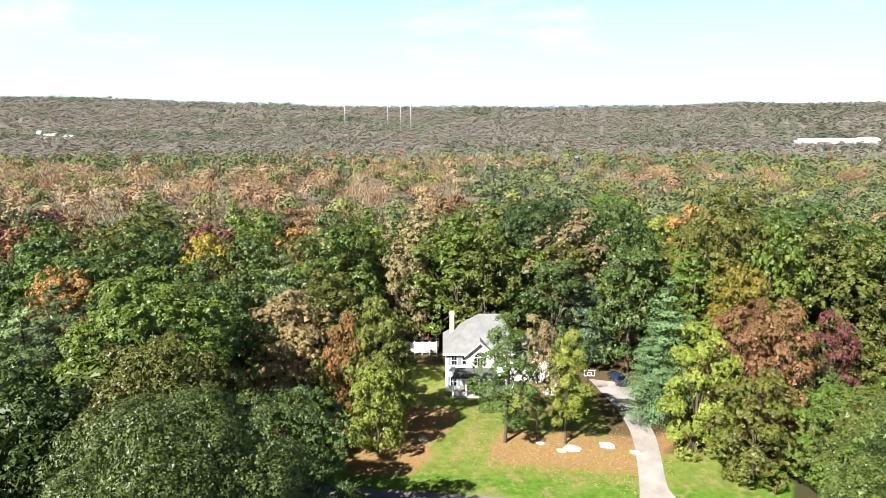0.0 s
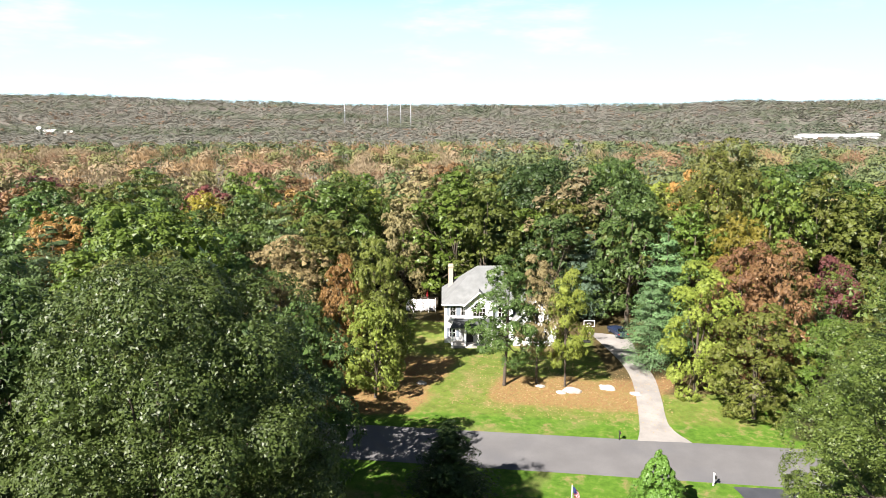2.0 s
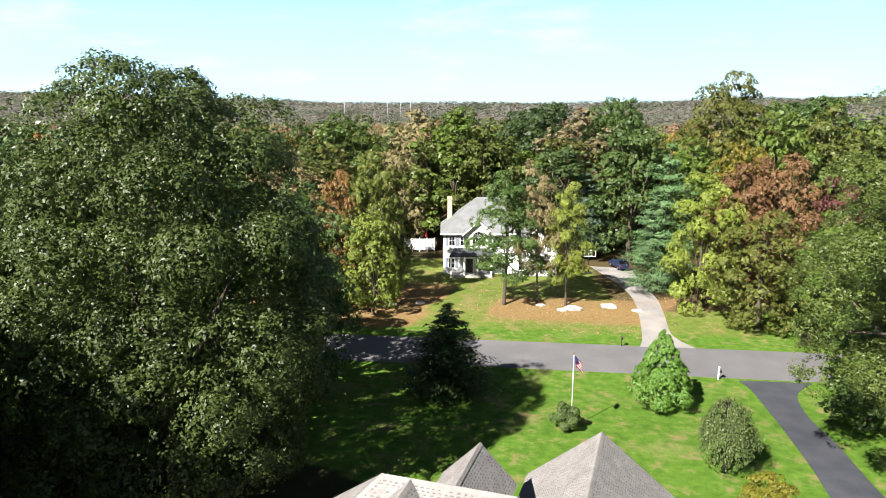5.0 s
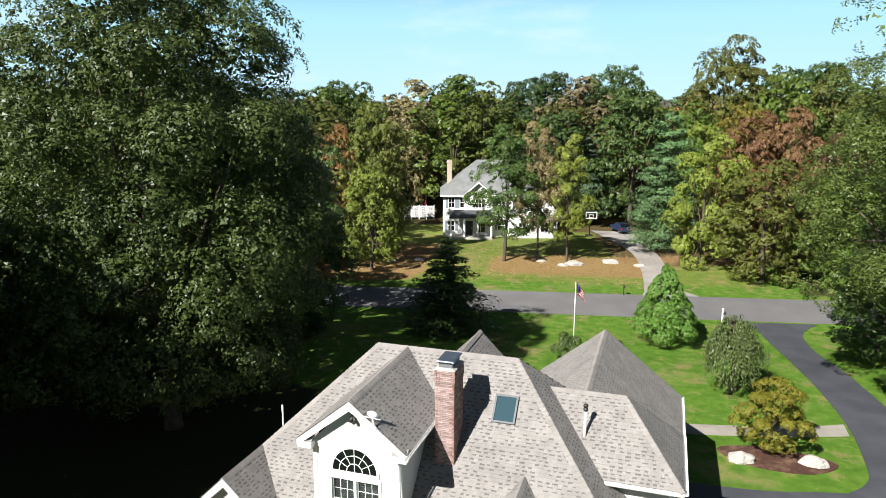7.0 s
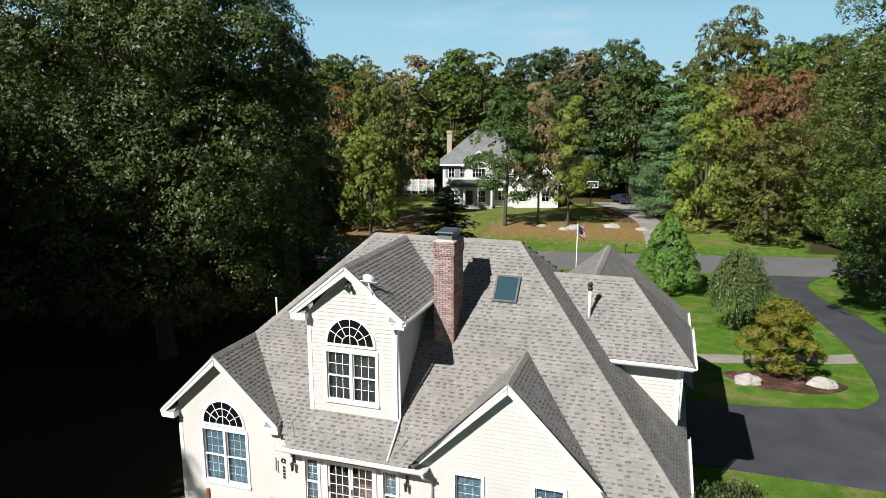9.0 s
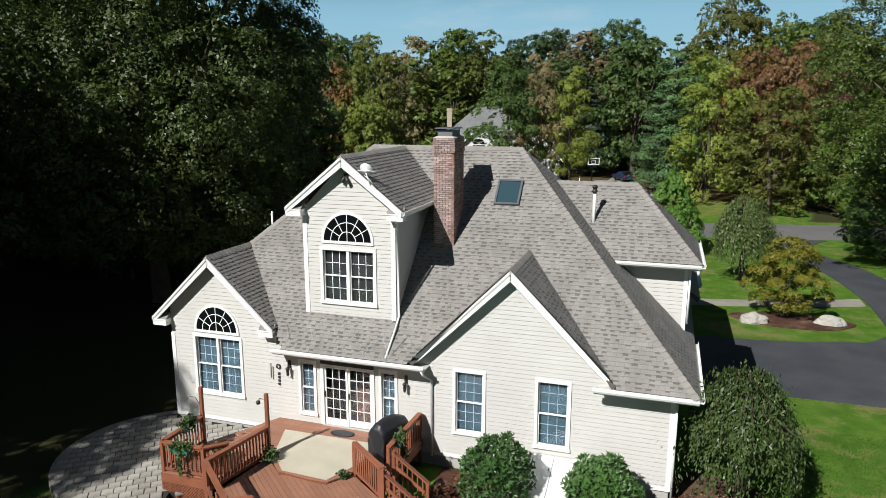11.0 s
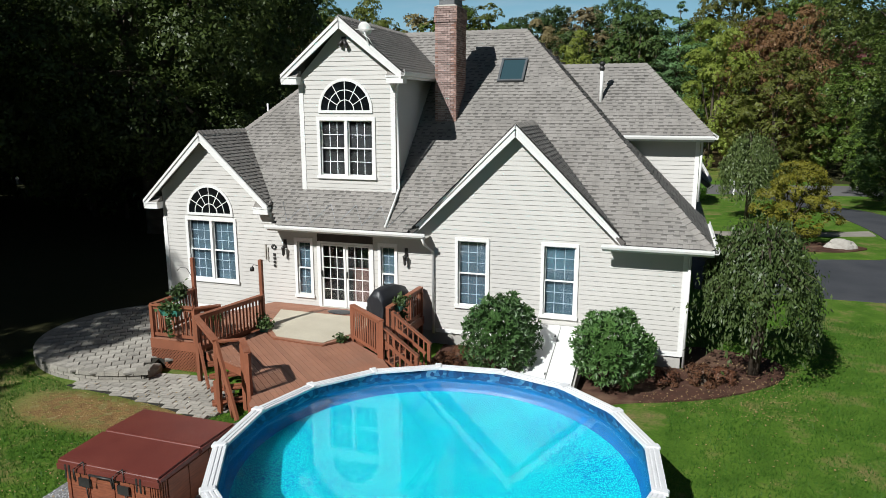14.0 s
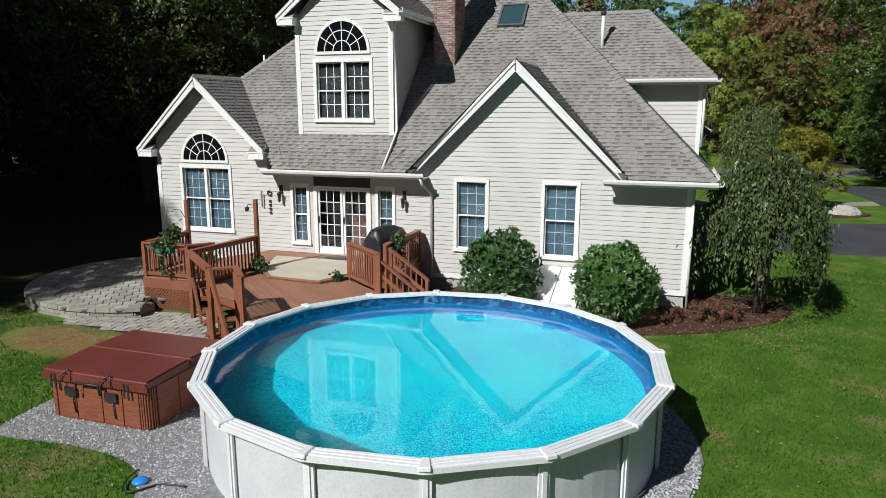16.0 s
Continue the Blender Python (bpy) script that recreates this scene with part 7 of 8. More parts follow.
tube(bm, [(-12.3, 15.14, 2.2), (-12.4, 15.1, 2.42), (-12.55, 15.0, 2.45), (-12.62, 14.95, 2.36)], 0.010, 6)
solo("plant_hook", bm, M_BLACK, "curved black iron plant hook on a post", "hook")


def lawn_blades():
    """Short grass where the drone comes lowest, thinner on worn ground, with fallen leaves among it."""
    r = np.random.default_rng(21)
    n = 150000
    x = np.concatenate([r.uniform(1.2, 13, n * 6 // 10), r.uniform(-18, -6, n * 4 // 10)])
    y = np.concatenate([r.uniform(3, 24, n * 6 // 10), r.uniform(3, 12.4, n * 4 // 10)])
    keep = []
    for a, b in zip(x, y):
        ok = lawn_share(a, b) > 0.5 and litter_share(a, b) < 0.5 and not inside(bed, a, b) and not inside(pad, a, b) and not inside(low_poly, a, b)
        keep.append(ok and math.hypot(a - PC.x, b - PC.y) > 4.3 and math.hypot((a - PT.x) / 3.7, (b - PT.y) / 3.45) > 1 and not (a < 1.75 and b > 17.5) and noise.noise((a * 0.9, b * 0.9, 3)) > -0.42 + 0.5 * r.random() - 0.25)
    keep = np.array(keep)
    x, y = x[keep], y[keep]
    n = len(x)
    t = r.uniform(0, 6.28, n)
    h, w = r.uniform(0.035, 0.085, n), r.uniform(0.006, 0.012, n)
    lx, ly = r.normal(size=n) * 0.03, r.normal(size=n) * 0.03
    v = np.stack([np.stack([x - w * np.cos(t), y - w * np.sin(t), np.zeros(n)], 1), np.stack([x + w * np.cos(t), y + w * np.sin(t), np.zeros(n)], 1), np.stack([x + lx, y + ly, h], 1)], 1).reshape(-1, 3)
    m = leafy("grass_blades", (0.030, 0.092, 0.012), (0.068, 0.162, 0.024), (0.145, 0.240, 0.052), 0.15, 0.3, 0.9)
    tagged(new("grass", raw_mesh("grass", v, np.arange(3 * n).reshape(n, 3), m)), "short green lawn grass with worn dry patches", "grass", kind="stuff")
    k = 5200
    x = np.concatenate([r.uniform(1.5, 13, 1500), r.uniform(-18, -6, 1700), r.uniform(-24, 3, 2000), r.uniform(0.6, 4.6, 900)])
    y = np.concatenate([r.uniform(4, 24, 1500), r.uniform(4, 13, 1700), r.uniform(76, 93, 2000), r.uniform(14.8, 18.6, 900)])
    ok = np.array([math.hypot(a - PC.x, b - PC.y) > 4.0 and not (-9.2 < a < -6.9 and 7.2 < b < 9.4) and math.hypot((a - PT.x) / 3.6, (b - PT.y) / 3.4) > 1 for a, b in zip(x, y)])
    x, y = x[ok], y[ok]
    big = np.where(y > 50, 0.11, 0.028)
    pts = np.stack([x, y, np.array([height(a, b) for a, b in zip(x, y)]) + 0.05], 1)
    vv, ff = leaf_quads(pts, unit(np.array([0, 0, 1.0]) + r.normal(size=(len(x), 3)) * 0.4), big, r)
    m = leafy("fallen_leaves", (0.22, 0.14, 0.07), (0.38, 0.27, 0.15), (0.58, 0.48, 0.33), 0.1, 0.1, 2.0)
    tagged(new("fallen_leaves", raw_mesh("fallen_leaves", vv, ff, m)), "scattered brown and tan fallen leaves on the lawn", "leaves", kind="stuff")


lawn_blades()

# ---- across the road and by the roadside ----
def local(name, bm, material, parent, label=""):
    """A part modelled in its thing's own axes."""
    ob = new(name, finish(bm, name, material))
    ob.parent = parent
    return tagged(ob, label)


def turned_thing(name, label, category, at, turn, kind=""):
    t = thing(name, label, category, at, kind=kind)
    t.rotation_euler.z = turn
    return t


M_BWALL = plain("neighbour_siding", (0.72, 0.72, 0.70), (0.66, 0.66, 0.65), 0.55, 0.5, 30.0, 0.05)
M_BROOF = plain("neighbour_roof", (0.20, 0.205, 0.20), (0.15, 0.155, 0.15), 0.9, 0.8, 20.0, 0.4, spec=0.2)
M_PORCHROOF = plain("porch_shingles", (0.085, 0.09, 0.09), (0.065, 0.07, 0.07), 0.9, 0.8, 20.0, 0.4, spec=0.2)
M_BGLASS = M_DARKPANE
M_SHUTTER = plain("shutter", (0.23, 0.26, 0.29), (0.19, 0.22, 0.25), 0.6, 1.0, 20.0, 0.1)
M_BEIGE = plain("beige_brick", (0.46, 0.38, 0.29), (0.40, 0.32, 0.24), 0.9, 1.5, 12.0, 0.3)


def roof_prism(bm, pts_a, pts_b):
    """A thin roof slab between two edges."""
    (a, b), (c, d) = [(Vector(p), Vector(q)) for p, q in (pts_a, pts_b)]
    n = (b - a).cross(c - a).normalized()
    n = n if n.z > 0 else -n
    hexa(bm, [a - n * 0.2, b - n * 0.2, d - n * 0.2, c - n * 0.2, a, b, d, c])
    bmesh.ops.recalc_face_normals(bm, faces=bm.faces[:])


def neighbour_house():
    at = site(0.45, 100.5)
    h = turned_thing("neighbour_house", "white two-storey house with grey hipped roof and front porch", "house", (at.x, at.y, 0.0), radians(18))
    local("wall", box(0.0, 10.5, 0.3, 9.6, -0.2, 6.3), M_BWALL, h)
    local("wall", box(10.5, 17.0, -1.2, 8.0, -0.2, 3.8), M_BWALL, h)
    bm = bmesh.new()
    prism(bm, [(10.6, -1.2, 3.8), (16.9, -1.2, 3.8), (13.75, -1.2, 7.0)], (0, 0.25, 0))
    local("gable_wall", bm, M_BWALL, h)
    bm = bmesh.new()
    prism(bm, [(3.2, -0.25, -0.2), (7.4, -0.25, -0.2), (7.4, -0.25, 6.3), (5.3, -0.25, 8.1), (3.2, -0.25, 6.3)], (0, 0.6, 0))
    local("gable_wall", bm, M_BWALL, h)
    e, zr, ze = 0.45, 11.2, 6.35
    c = [(-e, 0.3 - e, ze), (10.5 + e, 0.3 - e, ze), (10.5 + e, 9.6 + e, ze), (-e, 9.6 + e, ze)]
    r0, r1 = (5.2, 4.95, zr), (9.0, 4.95, zr)
    for pts in ((c[0], c[1], r1, r0), (c[2], c[3], r0, r1)):
        bm = bmesh.new()
        roof_prism(bm, (pts[0], pts[1]), (pts[3], pts[2]))
        local("roof", bm, M_BROOF, h)
    for a, b, r in ((c[3], c[0], r0), (c[1], c[2], r1)):
        bm = bmesh.new()
        a, b, r = Vector(a), Vector(b), Vector(r)
        prism(bm, [a, b, r], (0, 0, -0.2))
        local("roof", bm, M_BROOF, h)
    for side in (-1, 1):
        bm = bmesh.new()
        roof_prism(bm, ((5.3 + side * 2.5, -0.7, 6.1), (5.3, -0.7, 8.35)), ((5.3 + side * 2.5, 2.6, 6.1), (5.3, 4.2, 8.35)))
        local("roof", bm, M_BROOF, h)
        bm = bmesh.new()
        roof_prism(bm, ((13.75 + side * 3.7, -1.6, 3.5), (13.75, -1.6, 7.3)), ((13.75 + side * 3.7, 8.0, 3.5), (13.75, 8.0, 7.3)))
        local("roof", bm, M_BROOF, h)
        bm = bmesh.new()
        beam(bm, (13.75 + side * 3.7, -1.62, 3.42), (13.75, -1.62, 7.2), (0, 0.06, 0), (0, 0, 0.25))
        local("rake_board", bm, M_WHITE, h)
        bm = bmesh.new()
        beam(bm, (5.3 + side * 2.5, -0.72, 6.05), (5.3, -0.72, 8.27), (0, 0.06, 0), (0, 0, 0.25))
        local("rake_board", bm, M_WHITE, h)
    local("fascia", box(-e, 10.5 + e, 0.3 - e - 0.05, 0.3 - e, ze - 0.25, ze), M_WHITE, h)
    bm = bmesh.new()
    block(bm, 0.65, 1.40, 6.4, 7.3, -0.2, 11.0)
    block(bm, 0.58, 1.47, 6.33, 7.37, 10.6, 10.8)
    ch = local("chimney", bm, M_BEIGE, h, "tall beige brick chimney")
    # porch
    bm = bmesh.new()
    roof_prism(bm, ((0.9, -2.4, 3.35), (7.4, -2.4, 3.35)), ((1.6, -0.2, 4.1), (7.0, -0.2, 4.1)))
    local("porch_roof", bm, M_PORCHROOF, h)
    local("porch_floor", box(1.0, 7.3, -2.2, 0.3, -0.2, 0.35), M_CONCRETE, h)
    local("porch_beam", box(1.0, 7.3, -2.3, -2.1, 3.05, 3.3), M_WHITE, h)
    for x in (1.15, 3.1, 5.1, 7.1):
        local("porch_column", box(x - 0.13, x + 0.13, -2.33, -2.07, 0.35, 3.05), M_WHITE, h)

    def pane(x0, x1, z0, z1, y, shutters=False):
        w = local("window", box(x0 - 0.1, x1 + 0.1, y - 0.06, y - 0.01, z0 - 0.1, z1 + 0.1), M_WHITE, h)
        local("pane", box(x0, x1, y - 0.075, y - 0.062, z0, z1), M_BGLASS, w)
        bm = bmesh.new()
        xm, zm = (x0 + x1) / 2, (z0 + z1) / 2
        block(bm, xm - 0.025, xm + 0.025, y - 0.085, y - 0.076, z0, z1)
        block(bm, x0, x1, y - 0.0865, y - 0.0775, zm - 0.025, zm + 0.025)
        if x1 - x0 > 1.5:
            for f in (0.25, 0.75):
                block(bm, x0 + (x1 - x0) * f - 0.03, x0 + (x1 - x0) * f + 0.03, y - 0.0845, y - 0.0765, z0, z1)
        local("glazing_bars", bm, M_WHITE, w)
        if shutters:
            for a in (x0 - 0.5, x1 + 0.12):
                local("shutter", box(a, a + 0.38, y - 0.07, y - 0.012, z0 - 0.05, z1 + 0.05), M_SHUTTER, w)

    for x in (0.9, 2.6):
        pane(x, x + 0.8, 4.45, 5.85, 0.3, True)
    pane(4.4, 6.2, 4.5, 5.7, -0.25)
    pane(8.3, 9.2, 4.2, 5.6, 0.3, True)
    pane(0.8, 1.7, 1.0, 2.4, 0.3, True)
    pane(8.3, 9.2, 1.0, 2.4, 0.3, True)
    pane(11.3, 12.2, 1.0, 2.3, -1.2)
    pane(14.6, 15.6, 1.0, 2.3, -1.2)
    pane(13.3, 14.2, 4.3, 5.5, -1.2)
    bm = bmesh.new()
    prism(bm, [(5.3 + 0.95 * math.cos(math.pi * k / 16), -0.31, 5.80 + 0.95 * math.sin(math.pi * k / 16)) for k in range(17)], (0, 0.05, 0))
    arch = local("arched_window", bm, M_WHITE, h, "half-round window over the gable window")
    bm = bmesh.new()
    prism(bm, [(5.3 + 0.82 * math.cos(math.pi * k / 16), -0.33, 5.86 + 0.80 * math.sin(math.pi * k / 16)) for k in range(17)], (0, 0.015, 0))
    local("pane", bm, M_BGLASS, arch)
    bm = bmesh.new()
    for k in range(1, 5):
        t = math.pi * k / 5
        beam(bm, (5.3, -0.337, 5.86), (5.3 + 0.8 * math.cos(t), -0.337, 5.86 + 0.78 * math.sin(t)), (0.05, 0, 0), (0, 0.01, 0))
    local("glazing_bars", bm, M_WHITE, arch)
    d = local("door", box(3.45, 4.45, -0.32, -0.26, 0.35, 2.45), M_BLACK, h, "dark front door under the porch")
    local("handle", box(4.3, 4.36, -0.37, -0.325, 1.3, 1.5), M_WHITE, d)
    pane(4.95, 6.3, 0.75, 2.4, -0.25)


neighbour_house()


def picket_fence():
    at = site(-6.3, 117.0)
    f = turned_thing("picket_fence", "white picket fence beside the neighbouring house", "fence", (at.x, at.y, 1.2), radians(18))
    for k in range(5):
        local("post", box(k * 1.3 - 0.06, k * 1.3 + 0.06, -0.06, 0.06, -1.8, 1.35), M_WHITE, f)
    for z in (0.25, 1.05):
        local("rail", box(0, 5.2, -0.02, 0.02, z - 0.05, z + 0.05), M_WHITE, f)
    for k in range(34):
        local("picket", box(0.05 + k * 0.152, 0.14 + k * 0.152, -0.045, -0.022, -0.85, 1.2), M_WHITE, f)


def terrace():
    at = site(-6.5, 117.3)
    bm = box(-0.2, 5.8, 0.0, 6.0, -0.3, 0.0)
    t = turned_thing("raised_terrace", "raised timber terrace behind a white fence", "terrace", (at.x, at.y, 1.15), radians(18), "structure")
    local("terrace_floor", bm, M_BARK, t)
    a2 = site(-2.6, 120.0)
    g = turned_thing("garden_set", "red folded patio umbrella standing on the terrace", "umbrella", (a2.x, a2.y, 1.15), radians(18))
    bm = bmesh.new()
    lathe(bm, [(0.03, 0.0), (0.03, 0.9), (0.22, 1.0), (0.14, 1.9), (0.03, 2.1)], (0, 0, 0), 10)
    local("canopy", bm, plain("red_cloth", (0.42, 0.03, 0.03), (0.35, 0.02, 0.025), 0.8, 2.0, 20.0, 0.2), g)


picket_fence()
terrace()


def hoop():
    at = site(22.6, 100.0)
    h = turned_thing("basketball_hoop", "freestanding basketball hoop with clear white-edged backboard", "basketball hoop", (at.x, at.y, 0.0), radians(18))
    bm = bmesh.new()
    tube(bm, [(0, 0.9, 0), (0, 0.85, 2.4), (0, 0.15, 3.2)], 0.06, 8)
    local("pole", bm, M_BLACK, h)
    bm = bmesh.new()
    for q in ((-0.85, 0.85, 2.85, 2.95), (-0.85, 0.85, 3.75, 3.85), (-0.85, -0.75, 2.95, 3.75), (0.75, 0.85, 2.95, 3.75), (-0.3, 0.3, 3.0, 3.06), (-0.3, 0.3, 3.4, 3.46), (-0.3, -0.24, 3.06, 3.4), (0.24, 0.3, 3.06, 3.4)):
        block(bm, q[0], q[1], 0.0, 0.05, q[2], q[3])
    local("backboard_frame", bm, M_WHITE, h)
    local("base", box(-0.5, 0.5, 0.7, 1.5, 0, 0.25, 0.05), M_BLACK, h)
    bm = bmesh.new()
    ringp = [(0.23 * math.cos(k * math.tau / 16), -0.25 + 0.23 * math.sin(k * math.tau / 16), 3.02) for k in range(17)]
    tube(bm, ringp, 0.015, 5)
    local("rim", bm, plain("orange_rim", (0.6, 0.12, 0.03), (0.5, 0.1, 0.03), 0.5, 3.0, 20.0, 0.05), h)


hoop()


def car():
    at = site(28.2, 104.5)
    c = turned_thing("car", "dark blue parked car on the neighbouring drive", "car", (at.x, at.y, 0.03), radians(28))
    paint = plain("car_paint", (0.018, 0.028, 0.060), (0.015, 0.024, 0.05), 0.22, 1.0, 60.0, 0.02)
    bm = bmesh.new()
    prof = [(-2.2, 0.35), (2.2, 0.35), (2.25, 0.75), (2.1, 0.92), (0.95, 1.0), (0.35, 1.42), (-1.1, 1.45), (-1.85, 1.05), (-2.22, 0.98)]
    prism(bm, [(-0.86, y, z) for y, z in prof], (1.72, 0, 0))
    for v in bm.verts:
        if v.co.z > 1.2:
            v.co.x *= 0.8
    bmesh.ops.bevel(bm, geom=bm.edges[:], offset=0.06, segments=2, affect="EDGES")
    local("body", bm, paint, c)
    bm = bmesh.new()
    hexa(bm, [(-0.72, -1.83, 1.06), (0.72, -1.83, 1.06), (0.60, -1.18, 1.43), (-0.60, -1.18, 1.43), (-0.72, -1.86, 1.08), (0.72, -1.86, 1.08), (0.60, -1.20, 1.46), (-0.60, -1.20, 1.46)])
    local("rear_window", bm, M_BGLASS, c)
    for s in (-1, 1):
        local("tail_light", box(s * 0.72 - 0.12, s * 0.72 + 0.12, -2.26, -2.2, 0.72, 0.9), plain("red_lens", (0.4, 0.02, 0.02), (0.35, 0.02, 0.02), 0.2, 3.0, 30.0, 0.02), c)
        for y in (-1.35, 1.4):
            bm = bmesh.new()
            tube(bm, [(s * 0.62, y, 0.32), (s * 0.86, y, 0.32)], 0.32, 18)
            w = local("wheel", bm, M_VINYL, c)
            bm = bmesh.new()
            tube(bm, [(s * 0.80, y, 0.32), (s * 0.875, y, 0.32)], 0.2, 14)
            local("rim", bm, M_LEAD, w)
    local("bumper", box(-0.84, 0.84, -2.3, -2.18, 0.38, 0.62, 0.04), paint, c)


car()


def mailbox(x, y):
    z = height(x, y)
    m = turned_thing("mailbox", "black mailbox on a dark post by the road", "mailbox", (x, y, z), radians(11))
    local("post", box(-0.05, 0.05, -0.05, 0.05, -0.1, 1.05), M_BLACK, m)
    local("arm", box(-0.04, 0.04, -0.45, 0.1, 0.86, 0.93), M_BLACK, m)
    bm = bmesh.new()
    prism(bm, [(0.10 * math.cos(a), -0.5, 1.03 + 0.12 * math.sin(a)) for a in [k * math.pi / 8 for k in range(9)]] + [(-0.10, -0.5, 0.93), (0.10, -0.5, 0.93)], (0, 0.55, 0))
    local("box", bm, M_BLACK, m)
    bm = bmesh.new()
    block(bm, 0.101, 0.115, -0.35, -0.30, 1.0, 1.18)
    local("flag", bm, plain("red_flag", (0.5, 0.03, 0.03), (0.45, 0.03, 0.03), 0.5, 3, 20, 0.02), m)


mailbox(-2.75, 73.2)


def white_post(x, y):
    z = height(x, y)
    m = thing("lamp_post", "short white post with a black box on the verge", "post", (x, y, z))
    part("post", box(x - 0.07, x + 0.07, y - 0.07, y + 0.07, z - 0.1, z + 1.25, 0.01), M_WHITE, m)
    part("post_cap", box(x - 0.1, x + 0.1, y - 0.1, y + 0.1, z + 1.25, z + 1.33, 0.015), M_WHITE, m)
    part("box", box(x + 0.05, x + 0.30, y - 0.12, y + 0.12, z + 0.75, z + 1.0, 0.03), M_BLACK, m)


white_post(6.75, 66.3)


def flagpole():
    x, y = -5.2, 50.4
    f = thing("flagpole", "white flagpole with a small limp flag", "flagpole", (x, y, 0))
    bm = bmesh.new()
    tube(bm, [(x, y, -0.1), (x, y, 6.0)], [0.045, 0.03], 10)
    part("pole", bm, M_WHITE, f)
    bm = bmesh.new()
    bmesh.ops.create_uvsphere(bm, u_segments=10, v_segments=6, radius=0.07, matrix=Matrix.Translation((x, y, 6.05)))
    part("finial", bm, plain("gilt", (0.6, 0.45, 0.12), (0.55, 0.4, 0.1), 0.3, 4, 30, 0.02, metal=0.9), f)
    bm = bmesh.new()
    for j in range(6):
        col = bmesh.new() if False else None
    grid = [[bm.verts.new((x + 0.05 + 0.55 * a + 0.02 * b, y + 0.07 * math.sin(a * 9 + b), 5.85 - b * 0.13 - 0.55 * a * a)) for b in range(8)] for a in [k / 8 for k in range(9)]]
    for i in range(8):
        for j in range(7):
            face = bm.faces.new([grid[i][j], grid[i + 1][j], grid[i + 1][j + 1], grid[i][j + 1]])
            face.material_index = 1 if i < 4 and j < 4 else (0 if j % 2 else 2)
    geom = bmesh.ops.solidify(bm, geom=bm.faces[:], thickness=0.008)
    part("flag", bm, [plain("flag_white", (0.7, 0.7, 0.7), (0.6, 0.6, 0.6), 0.8, 3, 20, 0.02), plain("flag_blue", (0.03, 0.05, 0.2), (0.03, 0.04, 0.17), 0.8, 3, 20, 0.02), plain("flag_red", (0.45, 0.04, 0.05), (0.4, 0.03, 0.04), 0.8, 3, 20, 0.02)], f, "limp red, white and blue flag")


flagpole()
M_ROCK = plain("granite", (0.42, 0.39, 0.35), (0.32, 0.30, 0.27), 0.9, 1.6, 14.0, 0.7, spec=0.2, dirt=(0.24, 0.22, 0.19))


def rock(at, sx, sy, sz, seed, label):
    bm = bmesh.new()
    bmesh.ops.create_icosphere(bm, subdivisions=4, radius=1.0)
    for v in bm.verts:
        n = v.co.normalized()
        k = 1 + 0.28 * noise.noise(n * 1.3 + Vector((seed, 0, 0))) + 0.10 * noise.noise(n * 4 + Vector((0, seed, 0)))
        v.co = Vector((n.x * sx, n.y * sy, max(n.z, -0.35) * sz)) * k + Vector(at)
    return solo("boulder", bm, M_ROCK, label, "rock", group="garden boulders")


rock((5.75, 36.9, 0.08), 0.70, 0.45, 0.44, 1, "pale granite boulder on the mulched island")
rock((9.5, 37.6, 0.08), 0.70, 0.45, 0.48, 2, "pale pointed granite boulder on the mulched island")
for u, v, s, k in ((21.6, 83.3, 1.5, 3), (16.9, 82.6, 1.6, 4), (13.0, 84.0, 0.8, 5), (15.4, 82.2, 0.9, 6), (24.9, 81.6, 1.0, 7), (-6.2, 84.8, 0.9, 8), (-2.6, 85.2, 1.0, 9)):
    p = site(u, v)
    rock((p.x, p.y, height(p.x, p.y) + 0.05), s * 0.72, s * 0.42, s * 0.26, k, "pale flat boulder among fallen leaves")
bm = bmesh.new()
for k in range(1):
    prism(bm, [(7.7 + 3.0 * math.cos(a) * (1 + 0.1 * math.sin(3 * a)), 37.6 + 1.35 * math.sin(a), 0.05) for a in [j * math.tau / 26 for j in range(26)]], (0, 0, -0.08))
solo("mulch_island", bm, M_MULCH, "dark mulch island under the golden maple", "bed", kind="structure")


def mast(u, v, top, name="radio_mast"):
    p = site(u, v)
    z = height(p.x, p.y)
    m = thing(name, "thin pale lattice radio mast on the far valley floor", "radio mast", (p.x, p.y, z), group="radio masts")
    bm = bmesh.new()
    for k in range(3):
        a = k * 2.094
        tube(bm, [(p.x + 1.4 * math.cos(a), p.y + 1.4 * math.sin(a), z), (p.x + 0.7 * math.cos(a), p.y + 0.7 * math.sin(a), top)], 0.3, 5)
    part("lattice_tower", bm, plain("galvanised", (0.40, 0.41, 0.43), (0.36, 0.36, 0.38), 0.5, 1.0, 9.0, 0.0), m)
    part("aerial", box(p.x - 1.6, p.x + 1.6, p.y - 1.6, p.y + 1.6, top, top + 3), M_WHITE, m)


for u, top in ((-252, 47), (-142, 48), (-109, 45), (-83, 44)):
    mast(u, 1800, top)


def far_building(u, v, w, d, h, seed):
    p = site(u, v)
    z = height(p.x, p.y)
    b = turned_thing("far_building", "distant low white building among the woods", "building", (p.x, p.y, z), radians(18))
    b["group"] = "far buildings"
    local("wall", box(-w / 2, w / 2, 0, d, -3, h), M_WHITE, b)
    bm = bmesh.new()
    prism(bm, [(-w / 2 - 1, -1, h), (w / 2 + 1, -1, h), (w / 2 + 1, d / 2, h + 4), (-w / 2 - 1, d / 2, h + 4)], (0, 0, 0.6))
    local("roof", bm, M_WHITE, b)
    for k in range(int(w / 8)):
        local("window", box(-w / 2 + 2 + k * 8, -w / 2 + 5 + k * 8, -0.2, 0.0, h * 0.4, h * 0.75), M_BGLASS, b)


